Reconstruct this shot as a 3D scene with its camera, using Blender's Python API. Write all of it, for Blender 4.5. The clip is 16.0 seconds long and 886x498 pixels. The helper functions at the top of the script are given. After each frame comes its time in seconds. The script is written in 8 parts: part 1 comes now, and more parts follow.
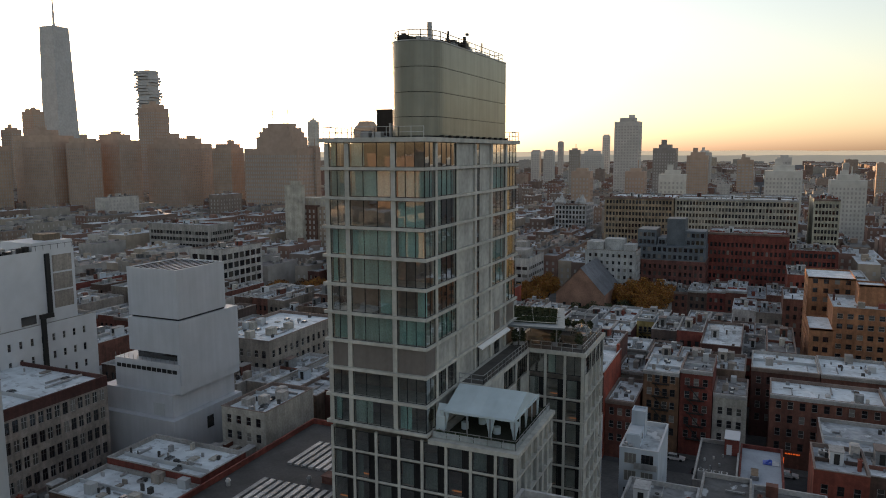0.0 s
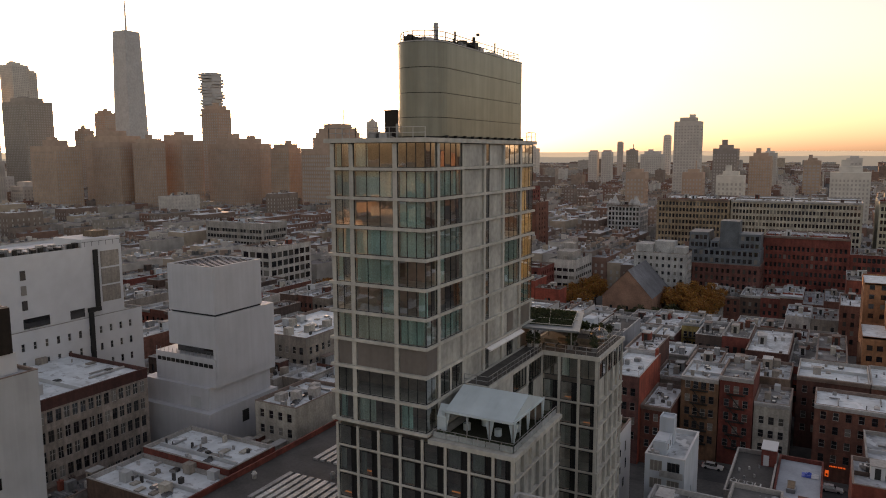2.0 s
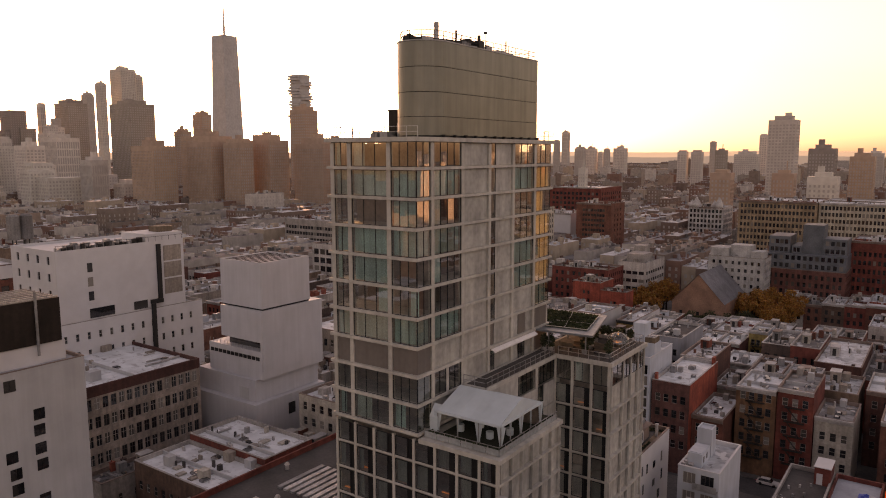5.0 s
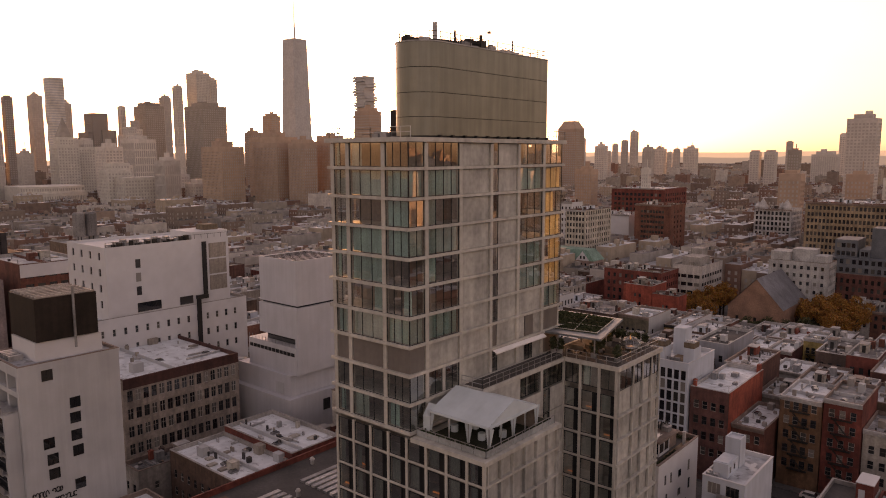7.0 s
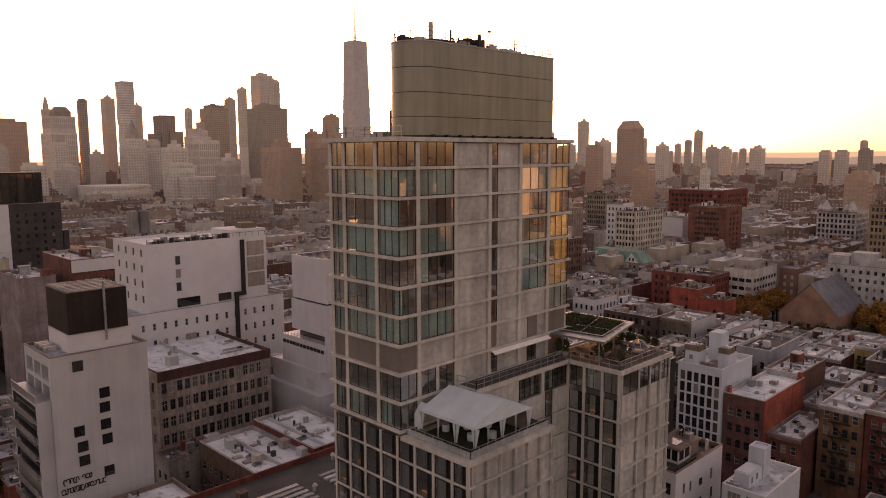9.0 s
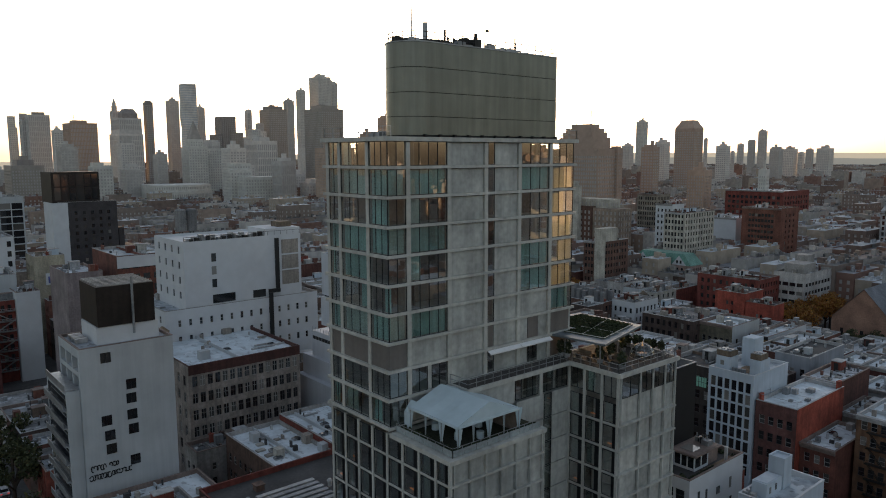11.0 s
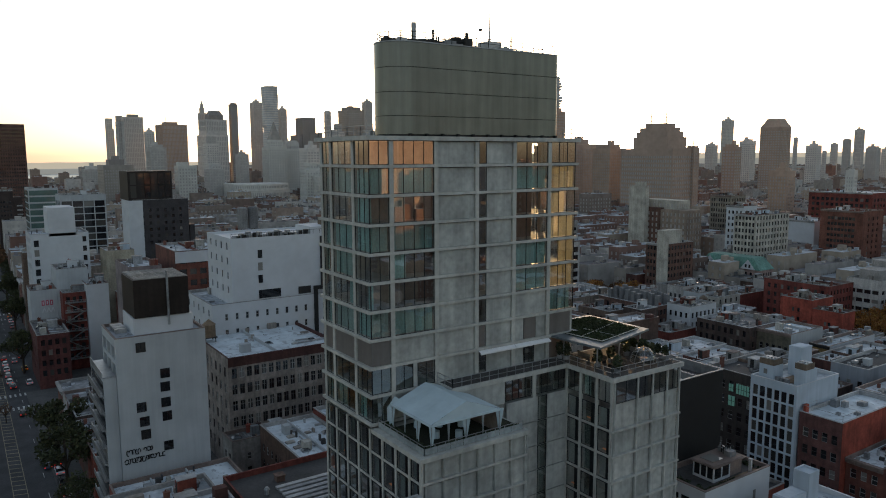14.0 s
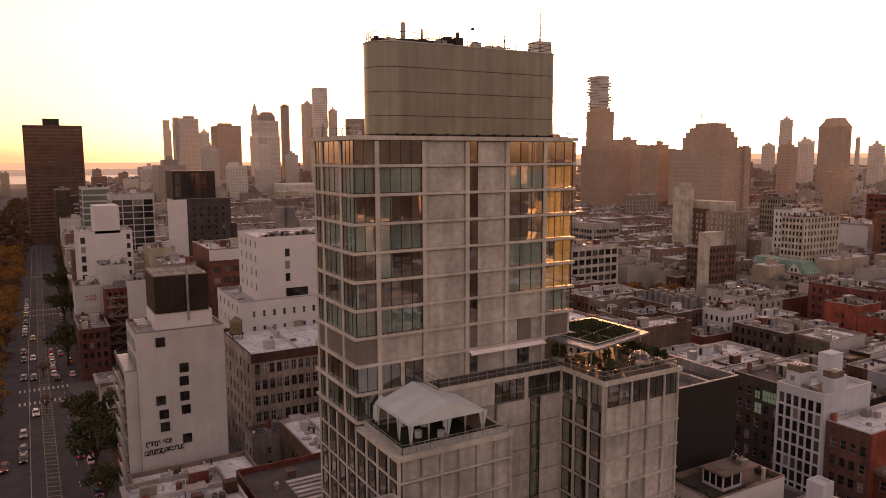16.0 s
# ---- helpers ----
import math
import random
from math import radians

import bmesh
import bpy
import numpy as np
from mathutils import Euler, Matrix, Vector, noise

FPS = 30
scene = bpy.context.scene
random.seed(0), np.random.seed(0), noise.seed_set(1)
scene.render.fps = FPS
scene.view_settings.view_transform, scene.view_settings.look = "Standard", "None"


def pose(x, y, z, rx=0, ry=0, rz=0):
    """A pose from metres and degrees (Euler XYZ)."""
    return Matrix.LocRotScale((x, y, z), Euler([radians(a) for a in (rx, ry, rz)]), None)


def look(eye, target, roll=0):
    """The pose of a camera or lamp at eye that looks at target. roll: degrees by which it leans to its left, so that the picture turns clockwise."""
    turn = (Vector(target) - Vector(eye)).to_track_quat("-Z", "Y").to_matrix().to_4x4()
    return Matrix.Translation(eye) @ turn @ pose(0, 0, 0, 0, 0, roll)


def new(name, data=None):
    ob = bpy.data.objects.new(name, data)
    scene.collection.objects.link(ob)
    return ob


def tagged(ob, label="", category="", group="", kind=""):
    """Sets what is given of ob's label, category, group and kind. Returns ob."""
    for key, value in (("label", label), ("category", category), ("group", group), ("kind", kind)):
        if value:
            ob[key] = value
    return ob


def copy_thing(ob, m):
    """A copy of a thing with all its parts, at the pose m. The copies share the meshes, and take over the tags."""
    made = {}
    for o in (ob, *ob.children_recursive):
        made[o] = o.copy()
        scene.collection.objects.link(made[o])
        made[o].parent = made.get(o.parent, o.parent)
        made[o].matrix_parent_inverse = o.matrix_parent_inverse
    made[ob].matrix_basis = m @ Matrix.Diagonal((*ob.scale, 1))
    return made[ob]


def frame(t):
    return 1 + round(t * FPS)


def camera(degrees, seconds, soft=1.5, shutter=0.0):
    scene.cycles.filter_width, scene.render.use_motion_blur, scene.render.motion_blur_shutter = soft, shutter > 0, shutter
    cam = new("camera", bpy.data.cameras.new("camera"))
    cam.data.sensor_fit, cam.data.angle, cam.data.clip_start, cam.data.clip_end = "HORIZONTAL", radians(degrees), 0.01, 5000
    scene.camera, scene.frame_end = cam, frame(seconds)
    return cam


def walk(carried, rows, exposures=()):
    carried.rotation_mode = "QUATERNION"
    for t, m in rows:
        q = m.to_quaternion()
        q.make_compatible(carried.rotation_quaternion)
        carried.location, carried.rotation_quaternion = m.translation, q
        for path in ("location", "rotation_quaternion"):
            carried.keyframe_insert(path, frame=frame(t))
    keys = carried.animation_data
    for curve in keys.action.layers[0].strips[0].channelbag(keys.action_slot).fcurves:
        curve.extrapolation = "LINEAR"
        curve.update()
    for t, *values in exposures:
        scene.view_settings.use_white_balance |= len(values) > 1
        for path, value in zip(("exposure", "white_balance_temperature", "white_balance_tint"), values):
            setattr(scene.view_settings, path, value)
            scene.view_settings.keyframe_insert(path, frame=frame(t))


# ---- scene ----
cam = camera(62.6, 16.0, soft=1.0)
METRES, EYE, TILT, LEAN, TURN = 53.5, 72.0, 0.0, 0.0, 23.7
ROWS = [
    (0.0, 0.0, 0.0, 0.0, -0.03, -7.52, 0.21),
    (0.5, 0.0271, -0.0005, 0.0004, 1.17, -7.51, 0.2),
    (1.0, 0.0547, 0.0005, 0.0007, 2.38, -7.51, 0.19),
    (1.5, 0.0811, 0.0018, 0.0009, 3.52, -7.5, 0.16),
    (2.0, 0.1077, 0.0038, 0.0002, 4.6, -7.49, 0.15),
    (2.5, 0.1349, 0.0073, -0.0003, 5.68, -7.49, 0.14),
    (3.0, 0.1628, 0.0114, -0.0008, 6.77, -7.49, 0.14),
    (3.5, 0.1912, 0.0158, -0.0011, 7.85, -7.48, 0.12),
    (6.0, 0.3506, 0.0486, -0.0015, 14.15, -7.48, 0.09),
    (6.5, 0.3852, 0.0574, -0.0018, 15.49, -7.46, 0.11),
    (7.0, 0.4188, 0.0661, -0.002, 16.76, -7.45, 0.13),
    (7.5, 0.4502, 0.0749, -0.0027, 17.95, -7.44, 0.14),
    (8.0, 0.4808, 0.085, -0.0031, 19.13, -7.43, 0.15),
    (8.5, 0.5122, 0.0964, -0.0037, 20.31, -7.41, 0.18),
    (9.0, 0.5431, 0.1081, -0.0038, 21.49, -7.41, 0.18),
    (11.5, 0.6924, 0.1682, -0.0061, 27.06, -7.36, 0.18),
    (12.0, 0.7209, 0.1828, -0.0065, 28.12, -7.36, 0.18),
    (12.5, 0.7485, 0.197, -0.0069, 29.17, -7.36, 0.18),
    (13.0, 0.7755, 0.2112, -0.0074, 30.22, -7.35, 0.18),
    (13.5, 0.8023, 0.2256, -0.0079, 31.23, -7.34, 0.18),
    (14.0, 0.8286, 0.2419, -0.0083, 32.23, -7.34, 0.19),
    (14.5, 0.8559, 0.2599, -0.0081, 33.22, -7.33, 0.21),
    (15.0, 0.8834, 0.2786, -0.0082, 34.22, -7.32, 0.21),
    (15.5, 0.9091, 0.2966, -0.0094, 35.23, -7.31, 0.2),
    (16.0, 0.9334, 0.3142, -0.0104, 36.24, -7.29, 0.19),
]
walk(cam, [(t, pose(0, 0, EYE, TILT, LEAN, TURN) @ pose(METRES * x, METRES * y, METRES * z, 90 + pitch, roll, yaw)) for t, x, y, z, yaw, pitch, roll in ROWS],
     [(0.0, 2.05, 7150, 15), (2.5, 2.18, 8900, 30), (3.5, 2.22, 9500, 36), (6.0, 2.28, 11000, 50), (9.2, 2.28, 11000, 51), (10.4, 2.08, 7900, 23), (11.6, 1.93, 6500, 9), (15.0, 1.93, 6700, 10), (15.5, 2.15, 9500, 32), (16.0, 2.33, 13000, 60)])

# ---- world, sun ----
SUN_AZ, SUN_EL = 49.9, 2.6            # degrees left of +y, degrees up
world = bpy.data.worlds.new("world")
scene.world = world
world.use_nodes = True
wn = world.node_tree
wn.nodes.clear()
sky = wn.nodes.new("ShaderNodeTexSky")
sky.sky_type = "NISHITA"
sky.sun_disc = False
sky.sun_elevation = radians(SUN_EL)
sky.sun_rotation = radians(-SUN_AZ)
sky.altitude = 70
sky.air_density, sky.dust_density, sky.ozone_density = 1.0, 1.3, 2.0
back = wn.nodes.new("ShaderNodeBackground")
back.inputs["Strength"].default_value = 0.15
wout = wn.nodes.new("ShaderNodeOutputWorld")
haze = wn.nodes.new("ShaderNodeHueSaturation")
haze.inputs["Saturation"].default_value = 0.62
wn.links.new(sky.outputs[0], haze.inputs["Color"])
wn.links.new(haze.outputs[0], back.inputs["Color"])
wn.links.new(back.outputs[0], wout.inputs[0])
sun = new("sun", bpy.data.lights.new("sun", "SUN"))
sun.data.energy, sun.data.angle, sun.data.color = 1.4, radians(0.5), (1.0, 0.6, 0.28)
sdir = Vector((-math.sin(radians(SUN_AZ)) * math.cos(radians(SUN_EL)), math.cos(radians(SUN_AZ)) * math.cos(radians(SUN_EL)), math.sin(radians(SUN_EL))))
sun.matrix_world = look(sdir * 300, (0, 0, 0))


# ---- materials ----
def nodes_of(name):
    m = bpy.data.materials.new(name)
    m.use_nodes = True
    n = m.node_tree
    return m, n, n.nodes["Principled BSDF"], n.links


def ramp(n, stops):
    r = n.nodes.new("ShaderNodeValToRGB")
    el = r.color_ramp.elements
    while len(el) < len(stops):
        el.new(0.5)
    for e, (p, c) in zip(el, stops):
        e.position, e.color = p, (*c, 1)
    return r


def noise_node(n, scale, detail=4.0, stretch=None):
    t = n.nodes.new("ShaderNodeTexCoord")
    x = n.nodes.new("ShaderNodeTexNoise")
    x.inputs["Scale"].default_value, x.inputs["Detail"].default_value = scale, detail
    if stretch:
        mp = n.nodes.new("ShaderNodeMapping")
        mp.inputs["Scale"].default_value = stretch
        n.links.new(t.outputs["Object"], mp.inputs["Vector"])
        n.links.new(mp.outputs[0], x.inputs["Vector"])
    else:
        n.links.new(t.outputs["Object"], x.inputs["Vector"])
    return x


def mixc(n, a, b, fac, mode="MULTIPLY"):
    m = n.nodes.new("ShaderNodeMix")
    m.data_type, m.blend_type = "RGBA", mode
    for sock, val in ((m.inputs[0], fac), (m.inputs[6], a), (m.inputs[7], b)):
        if isinstance(val, (int, float)):
            sock.default_value = val
        elif isinstance(val, tuple):
            sock.default_value = (*val, 1)
        else:
            n.links.new(val, sock)
    return m.outputs[2]


def surface(name, colours, rough=0.8, metal=0.0, by="object", grain=2.0, streak=0.0, stain=0.35, bump=0.15, bscale=6.0, spec=0.4):
    """A weathered surface: one of the colours by chance for each object or island, with stains, grain and streaks."""
    m, n, p, l = nodes_of(name)
    if len(colours) > 1:
        if by == "object":
            src = n.nodes.new("ShaderNodeObjectInfo").outputs["Random"]
        elif by == "tone":
            a = n.nodes.new("ShaderNodeAttribute")
            a.attribute_name = "tone"
            src = a.outputs["Fac"]
        else:
            src = n.nodes.new("ShaderNodeNewGeometry").outputs["Random Per Island"]
        r = ramp(n, [(i / len(colours), c) for i, c in enumerate(colours)])
        r.color_ramp.interpolation = "CONSTANT"
        l.new(src, r.inputs[0])
        col = r.outputs[0]
    else:
        rgb = n.nodes.new("ShaderNodeRGB")
        rgb.outputs[0].default_value = (*colours[0], 1)
        col = rgb.outputs[0]
    big = noise_node(n, 0.22, 5)
    rb = ramp(n, [(0.3, (1 - stain,) * 3), (0.7, (1 + stain * 0.5,) * 3)])
    l.new(big.outputs[0], rb.inputs[0])
    col = mixc(n, col, rb.outputs[0], 1.0)
    fine = noise_node(n, grain, 6)
    rf = ramp(n, [(0.3, (1 - 0.6 * stain,) * 3), (0.7, (1 + 0.4 * stain,) * 3)])
    l.new(fine.outputs[0], rf.inputs[0])
    col = mixc(n, col, rf.outputs[0], 1.0)
    if streak:
        st = noise_node(n, 1.2, 4, (1.0, 1.0, 0.06))
        rs = ramp(n, [(0.35, (1 - streak,) * 3), (0.65, (1.05,) * 3)])
        l.new(st.outputs[0], rs.inputs[0])
        col = mixc(n, col, rs.outputs[0], 1.0)
    l.new(col, p.inputs["Base Color"])
    p.inputs["Roughness"].default_value, p.inputs["Metallic"].default_value = rough, metal
    p.inputs["Specular IOR Level"].default_value = spec
    if bump:
        bn = noise_node(n, bscale, 5)
        b = n.nodes.new("ShaderNodeBump")
        b.inputs["Strength"].default_value, b.inputs["Distance"].default_value = bump, 0.05
        l.new(bn.outputs[0], b.inputs["Height"])
        l.new(b.outputs[0], p.inputs["Normal"])
    return m


def patchy(m, light, dark, scale, amount):
    """Ragged coated and worn patches over a roof."""
    n, l = m.node_tree, m.node_tree.links
    p = n.nodes["Principled BSDF"]
    old = p.inputs["Base Color"].links[0].from_socket
    for k, (c, s) in enumerate(((light, scale), (dark, scale * 1.7))):
        x = noise_node(n, s, 8, (1.0, 0.6 + k, 1.0))
        r = ramp(n, [(0.58 - amount, (0, 0, 0)), (0.62 - amount, (1, 1, 1))])
        l.new(x.outputs[0], r.inputs[0])
        f = n.nodes.new("ShaderNodeMath")
        f.operation = "MULTIPLY"
        f.inputs[1].default_value = 0.7
        l.new(r.outputs[0], f.inputs[0])
        old = mixc(n, old, c, f.outputs[0], "MIX")
    l.new(old, p.inputs["Base Color"])
    return m


def brickwork(name, colours, by="object"):
    """Brick courses at true size over a colour by chance."""
    m = surface(name, colours, 0.85, by=by, grain=1.2, streak=0.25, stain=0.4, bump=0)
    n, l = m.node_tree, m.node_tree.links
    p = n.nodes["Principled BSDF"]
    t = n.nodes.new("ShaderNodeTexCoord")
    sep = n.nodes.new("ShaderNodeSeparateXYZ")
    l.new(t.outputs["Object"], sep.inputs[0])
    add = n.nodes.new("ShaderNodeMath")
    l.new(sep.outputs[0], add.inputs[0])
    l.new(sep.outputs[1], add.inputs[1])
    com = n.nodes.new("ShaderNodeCombineXYZ")
    l.new(add.outputs[0], com.inputs[0])
    l.new(sep.outputs[2], com.inputs[1])
    b = n.nodes.new("ShaderNodeTexBrick")
    for k, v in (("Scale", 1.0), ("Brick Width", 0.22), ("Row Height", 0.075), ("Mortar Size", 0.012)):
        b.inputs[k].default_value = v
    b.inputs["Color1"].default_value, b.inputs["Color2"].default_value, b.inputs["Mortar"].default_value = (0.85, 0.85, 0.85, 1), (1.1, 1.1, 1.1, 1), (0.9, 0.9, 0.9, 1)
    l.new(com.outputs[0], b.inputs["Vector"])
    old = p.inputs["Base Color"].links[0].from_socket
    l.new(mixc(n, old, b.outputs["Color"], 1.0), p.inputs["Base Color"])
    return m


def glazing(name, tint, see=0.0, rough=0.04, coat=0.22):
    """Window glass: mirror-like skin over a dark room, or truly see-through in part."""
    m, n, p, l = nodes_of(name)
    p.inputs["Base Color"].default_value = (*tint, 1)
    p.inputs["Roughness"].default_value = rough
    p.inputs["IOR"].default_value = 1.52
    p.inputs["Specular IOR Level"].default_value = 0.9
    w = noise_node(n, 0.35, 2)
    b = n.nodes.new("ShaderNodeBump")
    b.inputs["Strength"].default_value, b.inputs["Distance"].default_value = 0.12, 0.02
    l.new(w.outputs[0], b.inputs["Height"])
    l.new(b.outputs[0], p.inputs["Normal"])
    if see:
        tr = n.nodes.new("ShaderNodeBsdfTransparent")
        tr.inputs[0].default_value = (see * 0.93, see, see * 0.97, 1)
        gl = n.nodes.new("ShaderNodeBsdfGlossy")
        gl.inputs["Roughness"].default_value = 0.02
        l.new(b.outputs[0], gl.inputs["Normal"])
        lw = n.nodes.new("ShaderNodeLayerWeight")
        lw.inputs["Blend"].default_value = 0.5
        pw = n.nodes.new("ShaderNodeMath")
        pw.operation = "POWER"
        pw.inputs[1].default_value = 4.0
        l.new(lw.outputs["Facing"], pw.inputs[0])
        fr = n.nodes.new("ShaderNodeMath")
        fr.operation = "MULTIPLY_ADD"
        fr.inputs[1].default_value, fr.inputs[2].default_value = 0.75, coat
        l.new(pw.outputs[0], fr.inputs[0])
        mx = n.nodes.new("ShaderNodeMixShader")
        l.new(fr.outputs[0], mx.inputs[0])
        l.new(tr.outputs[0], mx.inputs[1])
        l.new(gl.outputs[0], mx.inputs[2])
        l.new(mx.outputs[0], n.nodes["Material Output"].inputs[0])
    return m


def glow(name, colour, strength):
    m, n, p, l = nodes_of(name)
    p.inputs["Base Color"].default_value = (*colour, 1)
    p.inputs["Emission Color"].default_value = (*colour, 1)
    p.inputs["Emission Strength"].default_value = strength
    return m


CONCRETE = surface("concrete", [(0.425, 0.43, 0.405), (0.39, 0.395, 0.37), (0.455, 0.455, 0.425), (0.41, 0.415, 0.39)], 0.8, grain=1.4, streak=0.17, stain=0.3, bump=0.2, bscale=3)
SLAB = surface("slab_concrete", [(0.45, 0.445, 0.41)], 0.75, streak=0.15, stain=0.2)
PANEL = surface("grey_metal_panel", [(0.17, 0.155, 0.145)], 0.45, 0.2, streak=0.12, stain=0.12, bump=0)
DRUM = surface("green_grey_cladding", [(0.185, 0.19, 0.152)], 0.3, 0.0, grain=0.7, streak=0.22, stain=0.14, bump=0.05, spec=0.6)
FRAME = surface("dark_aluminium", [(0.025, 0.026, 0.028)], 0.4, 0.5, bump=0)
STEEL = surface("galvanised_steel", [(0.35, 0.36, 0.37)], 0.45, 0.7, bump=0)
GLASS = glazing("tower_glass", (0.02, 0.025, 0.025), see=0.86, coat=0.4)
PANE = glazing("window_glass", (0.012, 0.014, 0.017))
pn = PANE.node_tree
blind = ramp(pn, [(0.0, (0.012, 0.014, 0.017)), (0.62, (0.03, 0.03, 0.03)), (0.8, (0.07, 0.066, 0.06)), (0.92, (0.2, 0.19, 0.175))])
blind.color_ramp.interpolation = "CONSTANT"
pn.links.new(pn.nodes.new("ShaderNodeObjectInfo").outputs["Random"], blind.inputs[0])
pn.links.new(blind.outputs[0], pn.nodes["Principled BSDF"].inputs["Base Color"])
WALLPANE = glazing("house_window_glass", (0.012, 0.014, 0.017))
pn = WALLPANE.node_tree
blind = ramp(pn, [(0.0, (0.012, 0.014, 0.017)), (0.62, (0.03, 0.03, 0.03)), (0.8, (0.07, 0.066, 0.06)), (0.92, (0.18, 0.17, 0.155))])
blind.color_ramp.interpolation = "CONSTANT"
pn.links.new(pn.nodes.new("ShaderNodeNewGeometry").outputs["Random Per Island"], blind.inputs[0])
pn.links.new(blind.outputs[0], pn.nodes["Principled BSDF"].inputs["Base Color"])
CURTAIN = surface("curtain_fabric", [(0.4, 0.68, 0.65), (0.36, 0.62, 0.6), (0.5, 0.66, 0.62)], 0.95, grain=5, streak=0.3, bump=0)


def sheer(name, colour):
    """Thin curtain cloth that lets light through."""
    m = surface(name, [colour], 0.95, grain=5, streak=0.3, bump=0)
    n, l = m.node_tree, m.node_tree.links
    t = n.nodes.new("ShaderNodeBsdfTranslucent")
    x = n.nodes.new("ShaderNodeMixShader")
    x.inputs[0].default_value = 0.6
    p = n.nodes["Principled BSDF"]
    l.new(p.inputs["Base Color"].links[0].from_socket, t.inputs[0])
    l.new(p.outputs[0], x.inputs[1])
    l.new(t.outputs[0], x.inputs[2])
    l.new(x.outputs[0], n.nodes["Material Output"].inputs[0])
    return m


GREYCLOTH = surface("grey_curtain", [(0.22, 0.27, 0.26), (0.17, 0.2, 0.19), (0.28, 0.32, 0.3)], 0.95, grain=5, streak=0.3, bump=0)
SHEER = sheer("sheer_curtain", (0.42, 0.4, 0.28))
ROOMWALL = surface("room_wall", [(0.22, 0.19, 0.16), (0.16, 0.13, 0.11), (0.25, 0.22, 0.2)], 0.9, bump=0)
FABRIC = surface("white_tent_fabric", [(0.44, 0.53, 0.57)], 0.7, grain=0.8, stain=0.1, bump=0.1, bscale=1.2)
GREENROOF = surface("sedum", [(0.03, 0.042, 0.015)], 1.0, grain=3.0, stain=0.5, bump=1.0, bscale=9)
SOIL = surface("planting", [(0.03, 0.032, 0.018)], 1.0, grain=4, stain=0.5, bump=1.0)
WOOD = surface("weathered_wood", [(0.2, 0.14, 0.09), (0.16, 0.12, 0.085)], 0.8, streak=0.3)
BRICK = brickwork("brick", [(0.17, 0.062, 0.045), (0.12, 0.052, 0.042), (0.2, 0.085, 0.062), (0.13, 0.08, 0.062), (0.18, 0.125, 0.095), (0.085, 0.058, 0.05), (0.24, 0.2, 0.165), (0.25, 0.066, 0.045)])
LOFT = brickwork("loft_brick", [(0.33, 0.285, 0.255)])
TANBRICK = brickwork("tan_brick", [(0.36, 0.165, 0.085)])
DARKRED = surface("dark_red_paint", [(0.085, 0.035, 0.03)], 0.8, streak=0.2)
REDWALL = brickwork("red_painted_brick", [(0.2, 0.052, 0.04)])
GREYDARK = surface("weathered_grey", [(0.17, 0.17, 0.175), (0.2, 0.2, 0.2)], 0.8, streak=0.2)
BLUEWALL = surface("pale_blue_render", [(0.43, 0.49, 0.55)], 0.8, grain=0.25, streak=0.06, stain=0.1, bump=0.04)
DARKPANE = glazing("dark_window_glass", (0.012, 0.013, 0.015))
WHITEWALL = surface("white_render", [(0.5, 0.515, 0.535)], 0.8, grain=0.5, streak=0, stain=0.07, bump=0.04)
GREYWALL = surface("grey_block", [(0.39, 0.41, 0.425)], 0.85, grain=0.25, streak=0.05, stain=0.1, bump=0.05)
MESHWHITE = surface("aluminium_mesh_skin", [(0.46, 0.48, 0.515)], 0.55, 0.15, grain=9, streak=0.03, stain=0.08, bump=0.2, bscale=20)
PALEWALL = surface("pale_stone", [(0.4, 0.38, 0.34), (0.33, 0.31, 0.29), (0.46, 0.44, 0.42), (0.28, 0.25, 0.22)], 0.85, streak=0.2)
BLACKWALL = surface("black_cladding", [(0.012, 0.012, 0.013)], 0.6, grain=0.6, stain=0.2, bump=0)
RUST = surface("dark_brown_louvre", [(0.026, 0.019, 0.016)], 0.6, 0.3, streak=0.3)
ROOF = surface("flat_roofing", [(0.46, 0.5, 0.54), (0.5, 0.54, 0.57), (0.1, 0.1, 0.1), (0.34, 0.37, 0.4), (0.55, 0.58, 0.61), (0.15, 0.145, 0.145), (0.42, 0.46, 0.49), (0.24, 0.245, 0.25)], 0.75, grain=0.8, stain=0.45, bump=0.3)
ROOFWHITE = surface("white_coated_roof", [(0.57, 0.63, 0.67)], 0.7, grain=0.6, stain=0.22, bump=0.2)
TAR = surface("tar_roof", [(0.06, 0.058, 0.058)], 0.85, stain=0.35)
patchy(ROOF, (0.55, 0.59, 0.62), (0.12, 0.12, 0.125), 0.3, -0.01)
patchy(ROOFWHITE, (0.66, 0.69, 0.72), (0.26, 0.28, 0.3), 0.35, -0.01)
COPING = surface("coping", [(0.3, 0.29, 0.28), (0.2, 0.15, 0.13), (0.38, 0.38, 0.38)], 0.8)
METALBOX = surface("roof_machinery", [(0.34, 0.35, 0.36), (0.24, 0.25, 0.26), (0.44, 0.44, 0.44)], 0.5, 0.3, streak=0.2)
IRON = surface("black_iron", [(0.03, 0.029, 0.028)], 0.6, 0.3, bump=0)
WINFRAME = surface("window_frame", [(0.28, 0.27, 0.26), (0.07, 0.06, 0.06), (0.4, 0.4, 0.39)], 0.6, bump=0)
ASPHALT = surface("asphalt", [(0.066, 0.066, 0.069)], 0.9, grain=2.5, stain=0.35, bump=0.3, bscale=12)
PAVE = surface("pavement_concrete", [(0.1, 0.098, 0.096)], 0.9, grain=1.5, stain=0.3)
